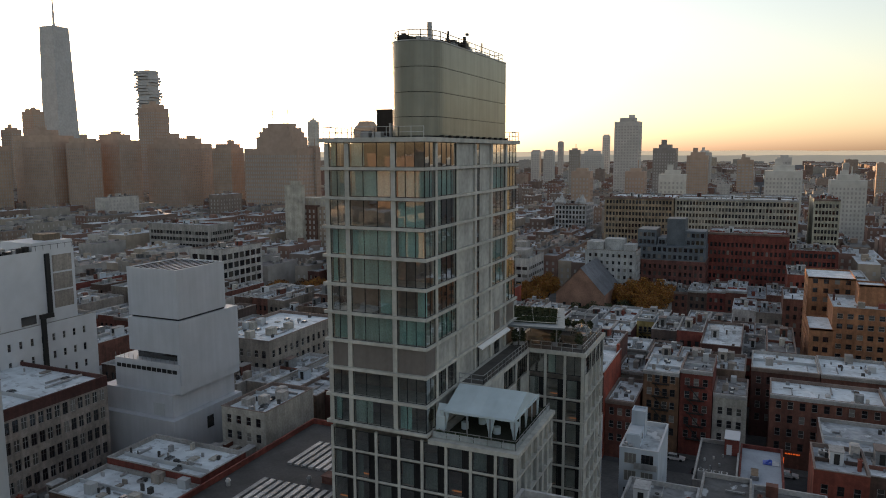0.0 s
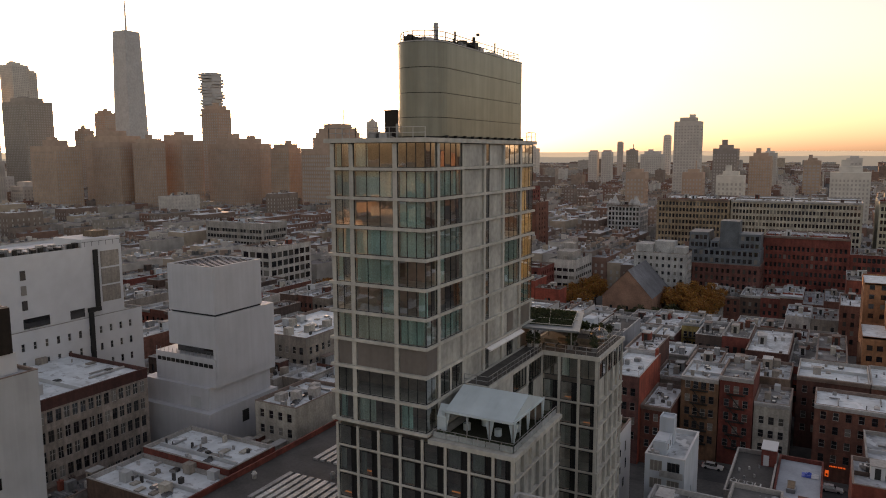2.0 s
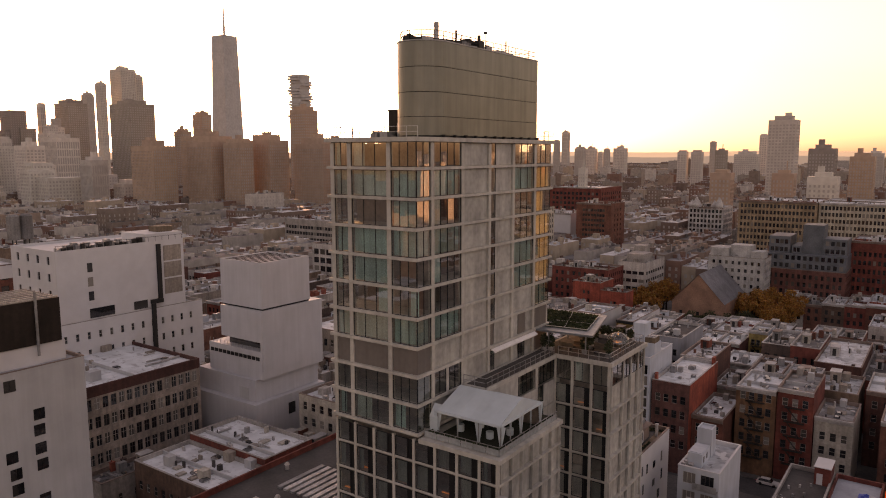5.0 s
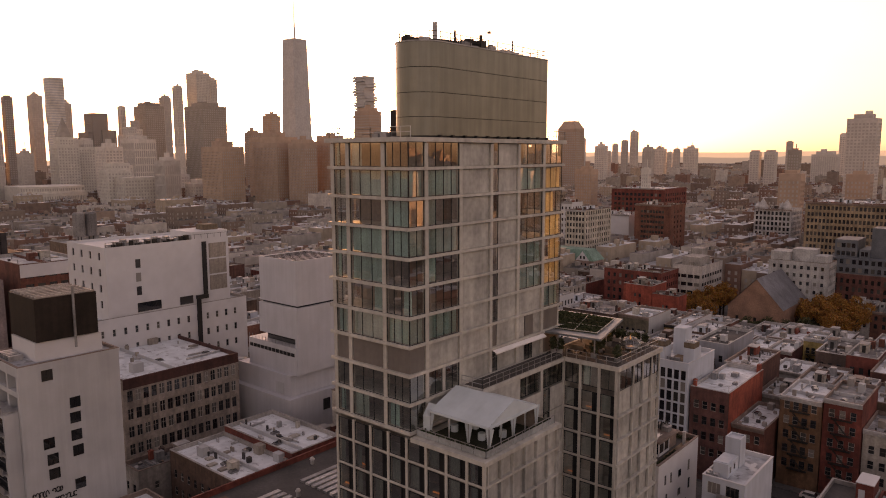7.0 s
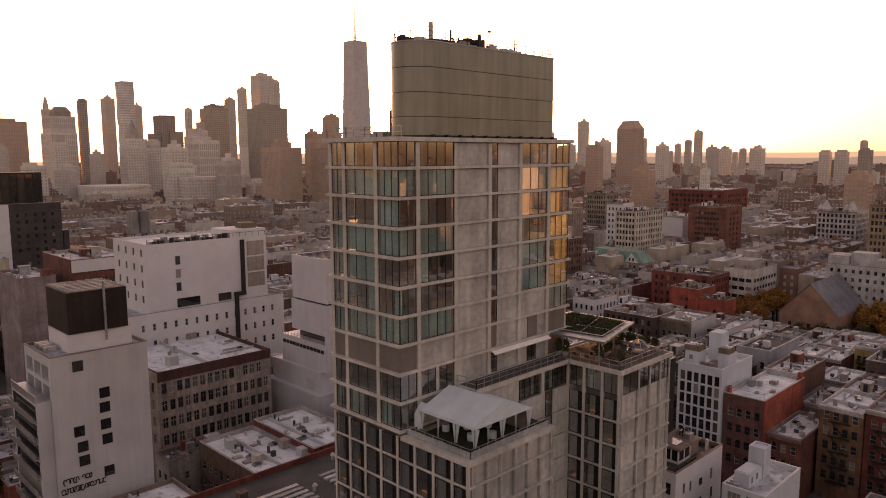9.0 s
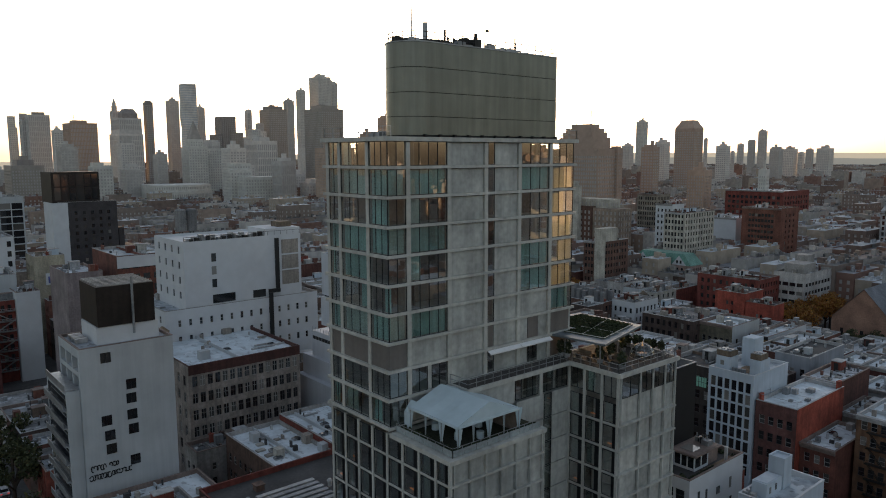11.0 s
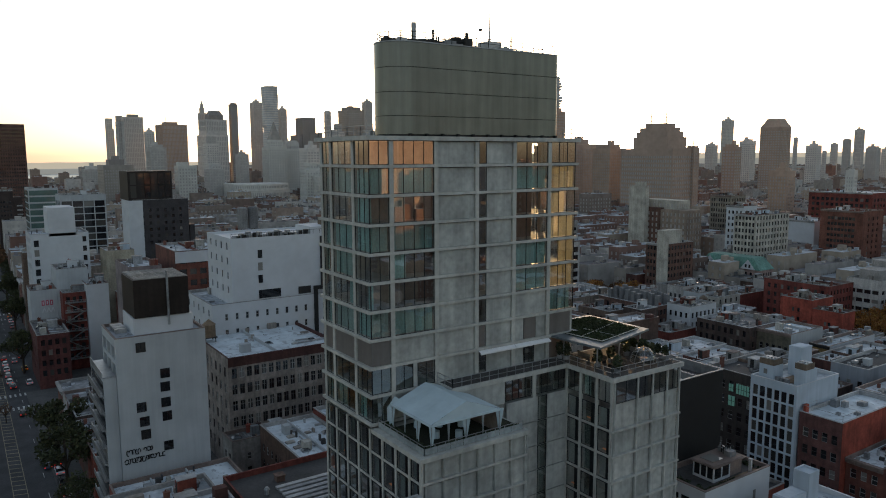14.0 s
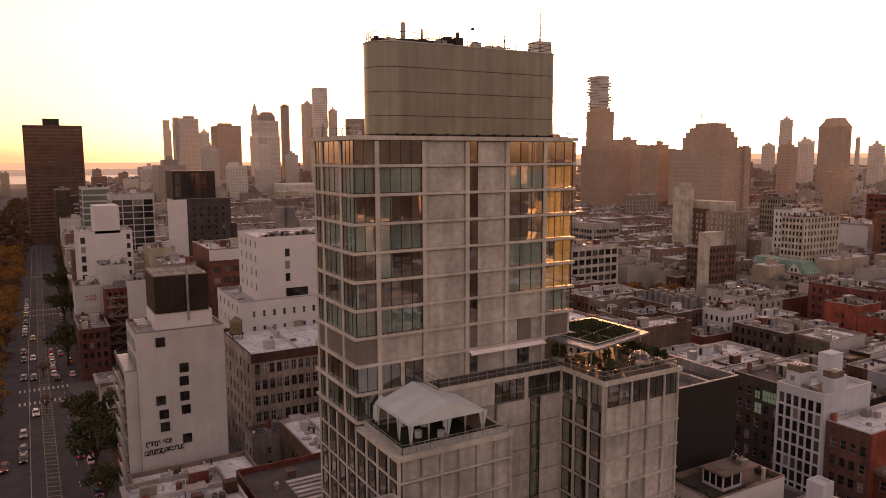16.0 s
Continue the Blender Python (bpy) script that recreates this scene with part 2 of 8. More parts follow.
PAINTW = surface("road_paint_white", [(0.55, 0.55, 0.53)], 0.8, stain=0.4, bump=0)
LITROOM = glow("lit_shelf", (1.0, 0.36, 0.12), 0.05)
BULB = glow("lamp_bulb", (1.0, 0.55, 0.22), 0.8)


# ---- mesh tools ----
class Shape:
    """Collects corners and faces, with a material number for each face."""

    def __init__(self):
        self.v, self.f, self.m = [], [], []
        self.tone, self.tones = None, []

    def quad(self, a, b, c, d, mi=0):
        i = len(self.v)
        self.v += [a, b, c, d]
        self.f.append((i, i + 1, i + 2, i + 3))
        self.m.append(mi)

    def box(self, x0, x1, y0, y1, z0, z1, mi=0, bottom=True):
        i = len(self.v)
        self.v += [(x0, y0, z0), (x1, y0, z0), (x1, y1, z0), (x0, y1, z0), (x0, y0, z1), (x1, y0, z1), (x1, y1, z1), (x0, y1, z1)]
        fs = [(4, 5, 6, 7), (0, 1, 5, 4), (1, 2, 6, 5), (2, 3, 7, 6), (3, 0, 4, 7)]
        if bottom:
            fs.append((3, 2, 1, 0))
        self.f += [tuple(i + k for k in q) for q in fs]
        self.m += [mi] * len(fs)
        return self

    def prism(self, pts, z0, z1, mi=0, scale=1.0):
        """A plan outline (counter-clockwise) drawn up from z0 to z1, tapering by scale."""
        i, k = len(self.v), len(pts)
        cx, cy = sum(p[0] for p in pts) / k, sum(p[1] for p in pts) / k
        self.v += [(x, y, z0) for x, y in pts] + [(cx + (x - cx) * scale, cy + (y - cy) * scale, z1) for x, y in pts]
        for a in range(k):
            b = (a + 1) % k
            self.f.append((i + a, i + b, i + k + b, i + k + a))
        self.f += [tuple(range(i + k, i + 2 * k)), tuple(range(i + k - 1, i - 1, -1))]
        self.m += [mi] * (k + 2)
        return self

    def cyl(self, x, y, z0, z1, r, n=10, mi=0, scale=1.0):
        return self.prism([(x + r * math.cos(2 * math.pi * a / n), y + r * math.sin(2 * math.pi * a / n)) for a in range(n)], z0, z1, mi, scale)

    def bar(self, p, q, r=0.03, mi=0):
        """A thin square bar from p to q."""
        p, q = Vector(p), Vector(q)
        d = (q - p).normalized()
        s = d.cross(Vector((0, 0, 1)) if abs(d.z) < 0.9 else Vector((1, 0, 0))).normalized() * r
        t = d.cross(s).normalized() * r
        i = len(self.v)
        for o in (p, q):
            self.v += [tuple(o + s + t), tuple(o - s + t), tuple(o - s - t), tuple(o + s - t)]
        for a in range(4):
            b = (a + 1) % 4
            self.f.append((i + a, i + b, i + 4 + b, i + 4 + a))
        self.f += [(i, i + 3, i + 2, i + 1), (i + 4, i + 5, i + 6, i + 7)]
        self.m += [mi] * 6
        return self


def part(name, shape, mats, parent=None, label="", smooth=False):
    """Links a shape, drawn in world metres, as ONE mesh object, under a thing if given."""
    me = bpy.data.meshes.new(name)
    me.from_pydata(shape.v, [], shape.f)
    mats = mats if isinstance(mats, (list, tuple)) else [mats]
    for m in mats:
        me.materials.append(m)
    if len(mats) > 1:
        me.polygons.foreach_set("material_index", shape.m)
    if smooth:
        me.polygons.foreach_set("use_smooth", [True] * len(me.polygons))
    if shape.tones:
        at = me.attributes.new("tone", "FLOAT", "FACE")
        at.data.foreach_set("value", shape.tones)
    me.update()
    ob = new(name, me)
    if parent:
        ob.parent = parent
        base = parent.location + (parent.parent.location if parent.parent and parent.type == "EMPTY" else Vector())
        ob.matrix_parent_inverse = Matrix.Translation(-base)
    if label:
        tagged(ob, label)
    return ob


def thing(name, x, y, z, label, category, group="", kind=""):
    ob = new(name)
    ob.location = (x, y, z)
    ob.empty_display_size = 0.5
    return tagged(ob, label, category, group, kind)


WINDOW_MESH = {}


def lattice(s, xs, zs, d0, d1, at, mi=0, fill=None):
    """A window frame as one connected mesh: bars lie between each even cut and the next, openings between each odd one and the next.
    at(a, z, d) gives the place; fill: material number for panes set at the back of the openings."""
    ids, nx, nz = {}, len(xs) - 1, len(zs) - 1

    def v(i, j, k):
        if (i, j, k) not in ids:
            ids[i, j, k] = len(s.v)
            s.v.append(at(xs[i], zs[j], (d0, d1)[k]))
        return ids[i, j, k]

    def solid(i, j):
        return 0 <= i < nx and 0 <= j < nz and not (i % 2 and j % 2)

    for i in range(nx):
        for j in range(nz):
            if solid(i, j):
                fs = [(v(i, j, 0), v(i + 1, j, 0), v(i + 1, j + 1, 0), v(i, j + 1, 0))]
                if not solid(i - 1, j):
                    fs.append((v(i, j, 1), v(i, j, 0), v(i, j + 1, 0), v(i, j + 1, 1)))
                if not solid(i + 1, j):
                    fs.append((v(i + 1, j, 0), v(i + 1, j, 1), v(i + 1, j + 1, 1), v(i + 1, j + 1, 0)))
                if not solid(i, j - 1):
                    fs.append((v(i, j, 1), v(i + 1, j, 1), v(i + 1, j, 0), v(i, j, 0)))
                if not solid(i, j + 1):
                    fs.append((v(i, j + 1, 0), v(i + 1, j + 1, 0), v(i + 1, j + 1, 1), v(i, j + 1, 1)))
                s.f += fs
                s.m += [mi] * len(fs)
            elif fill is not None:
                s.f.append((v(i, j, 1), v(i + 1, j, 1), v(i + 1, j + 1, 1), v(i, j + 1, 1)))
                s.m.append(fill)


def window_mesh(w, h, style="sash"):
    """A shared window: outer frame, rails and panes, facing -y, its sill's middle at the origin."""
    key = (round(w, 2), round(h, 2), style)
    if key not in WINDOW_MESH:
        s = Shape()
        a, b = w / 2, 0.07
        xs, zs = [-a, -a + b, a - b, a], [0, b, h - b, h]
        if style in ("sash", "loft"):
            m = h * (0.5 if style == "sash" else 0.6)
            zs[2:2] = [m - 0.04, m + 0.04]
        if style == "loft":
            xs[2:2] = [-0.05, 0.05]
        if style == "triple":
            xs[2:2] = [-w / 6 - 0.04, -w / 6 + 0.04, w / 6 - 0.04, w / 6 + 0.04]
        lattice(s, xs, zs, -0.06, 0.0, lambda p, z, d: (p, d, z), 0, 1)
        me = bpy.data.meshes.new("window")
        me.from_pydata(s.v, [], s.f)
        me.materials.append(WINFRAME)
        me.materials.append(PANE)
        me.polygons.foreach_set("material_index", s.m)
        WINDOW_MESH[key] = me
    return WINDOW_MESH[key]


def walled(name, s, mats, root):
    """Links a wall and, as a part of its own, the panes (material number 1) set into it."""
    g = Shape()
    f, m = [], []
    for q, k in zip(s.f, s.m):
        if k == 1:
            g.quad(*[s.v[c] for c in q])
        else:
            f.append(q)
            m.append(k)
    seen_at, remap = {}, []
    for p in s.v:
        key = (round(p[0], 3), round(p[1], 3), round(p[2], 3))
        remap.append(seen_at.setdefault(key, len(seen_at)))
    s.v, s.f, s.m = list(seen_at), [tuple(remap[c] for c in q) for q in f], m
    ob = part(name, s, mats, root)
    if g.v:
        tagged(part("pane", g, mats[1], root), kind="stuff")
    return ob


def facade(s, p0, p1, z0, z1, holes=None, depth=0.22, mi=0, pane=None, out=None, style="sash"):
    """A wall from p0 to p1 (left to right as seen from outside). holes: (columns, first sill, storey, rows, width, height, margin).
    pane: material number for panes set into the same mesh; out: list that takes poses for window objects instead."""
    p0, p1 = Vector((*p0, 0)), Vector((*p1, 0))
    ln = (p1 - p0).length
    u = (p1 - p0) / ln
    n = Vector((u.y, -u.x, 0))

    def at(a, z, d=0.0):
        q = p0 + u * a - n * d
        return (q.x, q.y, z)

    def face(a0, a1, b0, b1):
        if a1 - a0 > 1e-4 and b1 - b0 > 1e-4:
            s.quad(at(a0, b0), at(a1, b0), at(a1, b1), at(a0, b1), mi)

    if not holes:
        face(0, ln, z0, z1)
        return
    cols, sill, storey, rows, w, h, margin = holes
    step = (ln - 2 * margin) / cols
    w = min(w, step - 0.25)
    lows = [sill + storey * k for k in range(rows) if sill + storey * k + h < z1 - 0.3]
    last = z0
    for b in lows:
        face(0, ln, last, b)
        edge = 0
        for c in range(cols):
            m = margin + step * (c + 0.5)
            a0, a1 = m - w / 2, m + w / 2
            face(edge, a0, b, b + h)
            edge = a1
            s.quad(at(a0, b), at(a0, b, depth), at(a0, b + h, depth), at(a0, b + h), mi)
            s.quad(at(a1, b, depth), at(a1, b), at(a1, b + h), at(a1, b + h, depth), mi)
            s.quad(at(a0, b, depth), at(a0, b), at(a1, b), at(a1, b, depth), mi)
            s.quad(at(a0, b + h), at(a0, b + h, depth), at(a1, b + h, depth), at(a1, b + h), mi)
            if out is None:
                s.quad(at(a0, b, depth), at(a1, b, depth), at(a1, b + h, depth), at(a0, b + h, depth), pane)
            else:
                q = at(m, b, depth - 0.04)
                out.append((Matrix.Translation(q) @ Matrix.Rotation(math.atan2(u.y, u.x), 4, "Z"), window_mesh(w, h, style)))
        face(edge, ln, b, b + h)
        last = b + h
    face(0, ln, last, z1)


def set_windows(root, poses, name="window"):
    inv = Matrix.Translation(-root.location)
    for m, me in poses:
        ob = new(name, me)
        ob.parent = root
        ob.matrix_basis = inv @ m


def parapet_roof(x0, x1, y0, y1, z, lip=0.7, t=0.3):
    """Parapet's top and inner faces."""
    s = Shape()
    s.box(x0 - 0.05, x1 + 0.05, y0 - 0.05, y0 + t, z, z + 0.12)
    s.box(x0 - 0.05, x1 + 0.05, y1 - t, y1 + 0.05, z, z + 0.12)
    s.box(x0 - 0.05, x0 + t, y0 + t, y1 - t, z, z + 0.12)
    s.box(x1 - t, x1 + 0.05, y0 + t, y1 - t, z, z + 0.12)
    s.quad((x0 + t, y0 + t, z), (x1 - t, y0 + t, z), (x1 - t, y0 + t, z - lip), (x0 + t, y0 + t, z - lip))
    s.quad((x1 - t, y1 - t, z), (x0 + t, y1 - t, z), (x0 + t, y1 - t, z - lip), (x1 - t, y1 - t, z - lip))
    s.quad((x0 + t, y1 - t, z), (x0 + t, y0 + t, z), (x0 + t, y0 + t, z - lip), (x0 + t, y1 - t, z - lip))
    s.quad((x1 - t, y0 + t, z), (x1 - t, y1 - t, z), (x1 - t, y1 - t, z - lip), (x1 - t, y0 + t, z - lip))
    return s


def fire_escape(root, x, y, z, storeys, step):
    """Iron balconies and stairs on a wall that faces -y."""
    s = Shape()
    for k in range(storeys):
        b = z + k * step
        s.box(x - 2.0, x + 2.0, y - 1.0, y - 0.02, b, b + 0.06)
        for r in (0.5, 0.95):
            s.bar((x - 2, y - 1, b + r), (x + 2, y - 1, b + r), 0.025)
            s.bar((x - 2, y - 1, b + r), (x - 2, y, b + r), 0.025)
            s.bar((x + 2, y - 1, b + r), (x + 2, y, b + r), 0.025)
        for i in range(9):
            s.bar((x - 2 + i * 0.5, y - 1, b), (x - 2 + i * 0.5, y - 1, b + 0.95), 0.015)
        if k:
            s.bar((x - 1.5, y - 0.75, b), (x + 1.2, y - 0.75, b - step), 0.05)
            s.bar((x - 1.5, y - 0.3, b), (x + 1.2, y - 0.3, b - step), 0.05)
    part("fire_escape", s, IRON, root, "black iron fire escape")


def clutter(s, rnd, x0, w, y0, d, z, count):
    """Small huts, ducts, pipes, low walls and boxes strewn over a roof."""
    for k in range(count):
        cx, cy, r = x0 + w * rnd.uniform(0.04, 0.86), y0 + d * rnd.uniform(0.02, 0.94), rnd.random()
        if r < 0.12:
            s.box(cx, cx + min(1.8, w * 0.2), cy, cy + rnd.uniform(1.2, 2.6), z, z + rnd.uniform(1.4, 2.2), rnd.choice([0, 3, 3, 1]), False)
        elif r < 0.22:
            s.box(cx, cx + rnd.uniform(0.9, 1.4), cy, cy + rnd.uniform(1.2, 2.2), z, z + 0.3, 3, False)
        elif r < 0.36:
            s.bar((cx, cy, z + 0.25), (min(cx + rnd.uniform(1, 3.5), x0 + w), cy, z + 0.25), rnd.uniform(0.06, 0.2), 0)
        elif r < 0.5:
            s.bar((cx, cy, z + 0.25), (cx, min(cy + rnd.uniform(1, 6), y0 + d), z + 0.25), rnd.uniform(0.06, 0.22), 0)
        elif r < 0.66:
            s.cyl(cx, cy, z, z + rnd.uniform(0.5, 1.5), rnd.uniform(0.1, 0.25), 6, rnd.choice([0, 0, 2]))
        else:
            s.box(cx, cx + rnd.uniform(0.25, 0.95), cy, cy + rnd.uniform(0.25, 0.9), z, z + rnd.uniform(0.4, 1.3), rnd.choice([0, 0, 0, 2, 2, 3, 3, 1]), False)
    if rnd.random() < 0.5:
        cy = y0 + d * rnd.uniform(0.3, 0.7)
        s.box(x0, x0 + w, cy, cy + 0.25, z, z + 0.7, 1, False)


def roof_kit(root, rnd, x0, x1, y0, y1, z, rich=True):
    """Stair bulkhead, chimneys, vents and machines on a roof."""
    w, d = x1 - x0, y1 - y0
    if rich == "sparse":
        s = Shape()
        clutter(s, rnd, x0, w, y0, d, z, rnd.randint(6, 10) + int(w * d / 60))
        tagged(part("roof_clutter", s, [METALBOX, GREYWALL, TAR, PALEWALL], root), kind="stuff")
        for k in range(2):
            cx, cy = x0 + w * rnd.uniform(0.2, 0.8), y0 + d * rnd.uniform(0.12, 0.9)
            s = Shape().box(cx - 0.55, cx + 0.55, cy - 0.8, cy + 0.8, z, z + 0.3, 0, False).prism([(cx - 0.6, cy - 0.85), (cx + 0.6, cy - 0.85), (cx + 0.6, cy + 0.85), (cx - 0.6, cy + 0.85)], z + 0.3, z + 0.55, 1, 0.6)
            part("skylight", s, [METALBOX, PANE], root)
        return
    bx, by = x0 + w * rnd.uniform(0.1, 0.55), y0 + d * rnd.uniform(0.35, 0.7)
    bw, bd, bh = min(2.2, w * 0.3), rnd.uniform(2.4, 3.6), rnd.uniform(2.0, 2.7)
    s = Shape().box(bx, bx + bw, by, by + bd, z, z + bh, 0, False)
    s.box(bx - 0.12, bx + bw + 0.12, by - 0.12, by + bd + 0.12, z + bh, z + bh + 0.15, 1)
    s.box(bx + bw * 0.3, bx + bw * 0.3 + 0.9, by - 0.04, by, z + 0.1, z + 2.05, 2)
    part("bulkhead", s, [rnd.choice([BRICK, WHITEWALL, METALBOX, PALEWALL, BLUEWALL]), COPING, IRON], root)
    if not rich:
        s = Shape()
        clutter(s, rnd, x0, w, y0, d, z, rnd.randint(14, 26))
        tagged(part("roof_clutter", s, [METALBOX, BRICK, TAR, PALEWALL], root), kind="stuff")
        return
    for k in range(rnd.randint(1, 2)):
        cx, cy = (x0 + 0.5 if rnd.random() < 0.5 else x1 - 1.1), y0 + d * rnd.uniform(0.1, 0.9)
        ch = rnd.uniform(1.2, 2.2)
        s = Shape().box(cx, cx + 0.6, cy, cy + 0.9, z, z + ch, 0, False).box(cx - 0.07, cx + 0.67, cy - 0.07, cy + 0.97, z + ch, z + ch + 0.15)
        s.cyl(cx + 0.3, cy + 0.3, z + ch + 0.15, z + ch + 0.5, 0.13, 6)
        part("chimney", s, BRICK, root)
    s = Shape()
    clutter(s, rnd, x0, w, y0, d, z, rnd.randint(8, 16))
    tagged(part("roof_clutter", s, [METALBOX, BRICK, TAR, PALEWALL], root), kind="stuff")
    for k in range(rnd.randint(1, 3)):
        cx, cy = x0 + w * rnd.uniform(0.15, 0.8), y0 + d * rnd.uniform(0.08, 0.92)
        a, b, h = rnd.uniform(0.5, 0.9), rnd.uniform(0.4, 0.8), rnd.uniform(0.7, 1.3)
        s = Shape().box(cx - a, cx + a, cy - b, cy + b, z + 0.2, z + h).cyl(cx, cy, z + h, z + h + 0.08, min(a, b) * 0.7, 8, 1)
        for sx in (-1, 1):
            s.box(cx + sx * a * 0.8 - 0.05, cx + sx * a * 0.8 + 0.05, cy - b, cy + b, z, z + 0.2, 1)
        part("roof_unit", s, [METALBOX, IRON], root)
    if rnd.random() < 0.4:
        cx, cy = x0 + w * rnd.uniform(0.25, 0.7), y0 + d * rnd.uniform(0.1, 0.9)
        s = Shape().box(cx - 0.7, cx + 0.7, cy - 1.0, cy + 1.0, z, z + 0.35, 0, False).prism([(cx - 0.75, cy - 1.05), (cx + 0.75, cy - 1.05), (cx + 0.75, cy + 1.05), (cx - 0.75, cy + 1.05)], z + 0.35, z + 0.7, 1, 0.5)
        part("skylight", s, [METALBOX, PANE], root)


def water_tank(x, y, z, label="round wooden water tank on a steel stand"):
    root = thing("water_tank", x, y, z, label, "water tank", "rooftop water tanks")
    for a in (-1, 1):
        for b in (-1, 1):
            part("leg", Shape().bar((x + a * 1.2, y + b * 1.2, z), (x + a * 1.2, y + b * 1.2, z + 2.4), 0.09), IRON, root)
    part("platform", Shape().box(x - 1.6, x + 1.6, y - 1.6, y + 1.6, z + 2.4, z + 2.6), IRON, root)
    part("barrel", Shape().cyl(x, y, z + 2.6, z + 5.6, 1.6, 16, 0, 0.96), WOOD, root)
    part("lid", Shape().cyl(x, y, z + 5.6, z + 6.9, 1.7, 16, 0, 0.06), WOOD, root, "conical wooden lid")
    return root


def building(name, label, x0, x1, y0, y1, h, wall, roof=ROOF, front=None, right=None, rear=None, left=None, detail=False, style="sash", lip=0.7, cornice=None, coping=COPING, z0=0.0, category="building", group="", kit=None, escape=0, rich=True, glass=None):
    """A flat-roofed house. front faces -y, right +x, rear +y, left -x: each None or a tuple of holes for facade()."""
    root = thing(name, (x0 + x1) / 2, (y0 + y1) / 2, z0, label, category, group)
    s, poses = Shape(), []
    out = poses if detail else None
    for holes, a, b in ((front, (x0, y0), (x1, y0)), (right, (x1, y0), (x1, y1)), (rear, (x1, y1), (x0, y1)), (left, (x0, y1), (x0, y0))):
        facade(s, a, b, z0, h, holes, 0.22, 0, 1, out, style)
    walled("wall", s, [wall, glass or WALLPANE], root)
    part("parapet", parapet_roof(x0, x1, y0, y1, h, lip), coping, root)
    part("roof", Shape().box(x0 + 0.3, x1 - 0.3, y0 + 0.3, y1 - 0.3, h - lip - 0.3, h - lip), roof, root)
    if cornice:
        c = Shape().box(x0, x1, y0 - 0.55, y0 - 0.002, h - 0.35, h + 0.1).box(x0, x1, y0 - 0.3, y0 - 0.002, h - 0.9, h - 0.36)
        for k in range(int((x1 - x0) / 1.1)):
            c.box(x0 + 0.4 + k * 1.1, x0 + 0.65 + k * 1.1, y0 - 0.45, y0 - 0.3, h - 0.85, h - 0.36)
        part("cornice", c, cornice, root, "bracketed cornice")
    if detail:
        set_windows(root, poses)
    if escape and front:
        fire_escape(root, (x0 + x1) / 2, y0, front[1] - 0.2, escape, front[2])
    if kit:
        roof_kit(root, kit, x0 + 0.4, x1 - 0.4, y0 + 0.5, y1 - 0.5, h - lip, rich)
    return root


# ---- ground ----
def plain(name, label, x0, x1, y0, y1, z, mat, category, thick=0.0):
    s = Shape()
    if thick:
        s.box(x0, x1, y0, y1, z - thick, z)
    else:
        s.quad((x0, y0, z), (x1, y0, z), (x1, y1, z), (x0, y1, z))
    return tagged(part(name, s, mat), label, category, kind="structure")


plain("ground", "dark asphalt ground that reaches the horizon", -4900, 2500, -1500, 4900, 0, ASPHALT, "ground")
WATER = surface("harbour_water", [(0.05, 0.06, 0.065)], 0.3, stain=0.1, bump=0.2, bscale=0.05, spec=0.8)
# haze over the distant land is put into these two as emission
HILLGLOW = glow("far_shore", (0.8, 0.64, 0.46), 0.085)
ISLEGLOW = glow("hazy_shore", (0.62, 0.53, 0.42), 0.026)
tagged(part("water", Shape().prism([(-4800, -300), (-2300, -300), (-2100, 330), (-2600, 900), (-4800, 900)], 0.02, 0.4), WATER), "calm harbour water beyond the city", "water", kind="structure")
tagged(part("water", Shape().prism([(-2500, 820), (-1050, 1590), (-484, 1885), (0, 2150), (0, 2480), (-700, 2110), (-2500, 1160)], 0.02, 0.4), WATER), "wide river beyond the city", "water", kind="structure")


def ridge(name, label, mat, dist, low, high, a0, a1, seed):
    """A long uneven ridge along an arc of the horizon, angles in degrees left of +y."""
    s, n = Shape(), int((a1 - a0) / 0.7)
    for k in range(n + 1):
        a = radians(a0 + (a1 - a0) * k / n)
        f = 0.5 + 0.5 * noise.noise(Vector((k * 0.09, seed, 0))) + 0.16 * noise.noise(Vector((k * 0.5, seed, 3)))
        h = (low + (high - low) * f) * min(1.0, (k + 0.2) / 5, (n - k + 0.2) / 5)
        for d, z in ((dist, 0), (dist + 40, h), (dist + 130, h * 0.96), (dist + 150, 0)):
            s.v.append((-d * math.sin(a), d * math.cos(a), z))
        if k:
            i = k * 4
            for c in range(3):
                s.f.append((i + c, i + c + 1, i + c - 3, i + c - 4))
                s.m.append(0)
    return tagged(part(name, s, mat), label, "hills", kind="structure")


# the ridges glow in place of haze; they are no light source
ridge("backdrop", "low hills along the far shore, haze put in as glow", HILLGLOW, 4680, 70, 88, -24, 64, 2.0)
ridge("backdrop", "low hills across the harbour, haze put in as glow", HILLGLOW, 4680, 28, 46, 60, 104, 4.0)
ridge("backdrop", "low wooded shore before the hills, glowing in place of haze", ISLEGLOW, 4400, 40, 66, -24, 62, 7.0)
ridge("backdrop", "low wooded island in the harbour, glowing in place of haze", ISLEGLOW, 3300, 8, 26, 78, 100, 5.0)


# ---- the hotel tower ----
TX0, TX1, TY0, TY1 = -42.0, -30.5, 65.1, 94.0
LEVELS = [43.3, 46.35, 49.4, 52.4, 55.43, 58.46, 61.49, 64.52, 67.55, 70.58, 73.55]
tower = thing("hotel_tower", -31, 80, 0, "tall concrete and glass hotel tower with projecting floor slabs", "tower")
rt = random.Random(11)
tilt = random.Random(12)          # panes never sit quite true


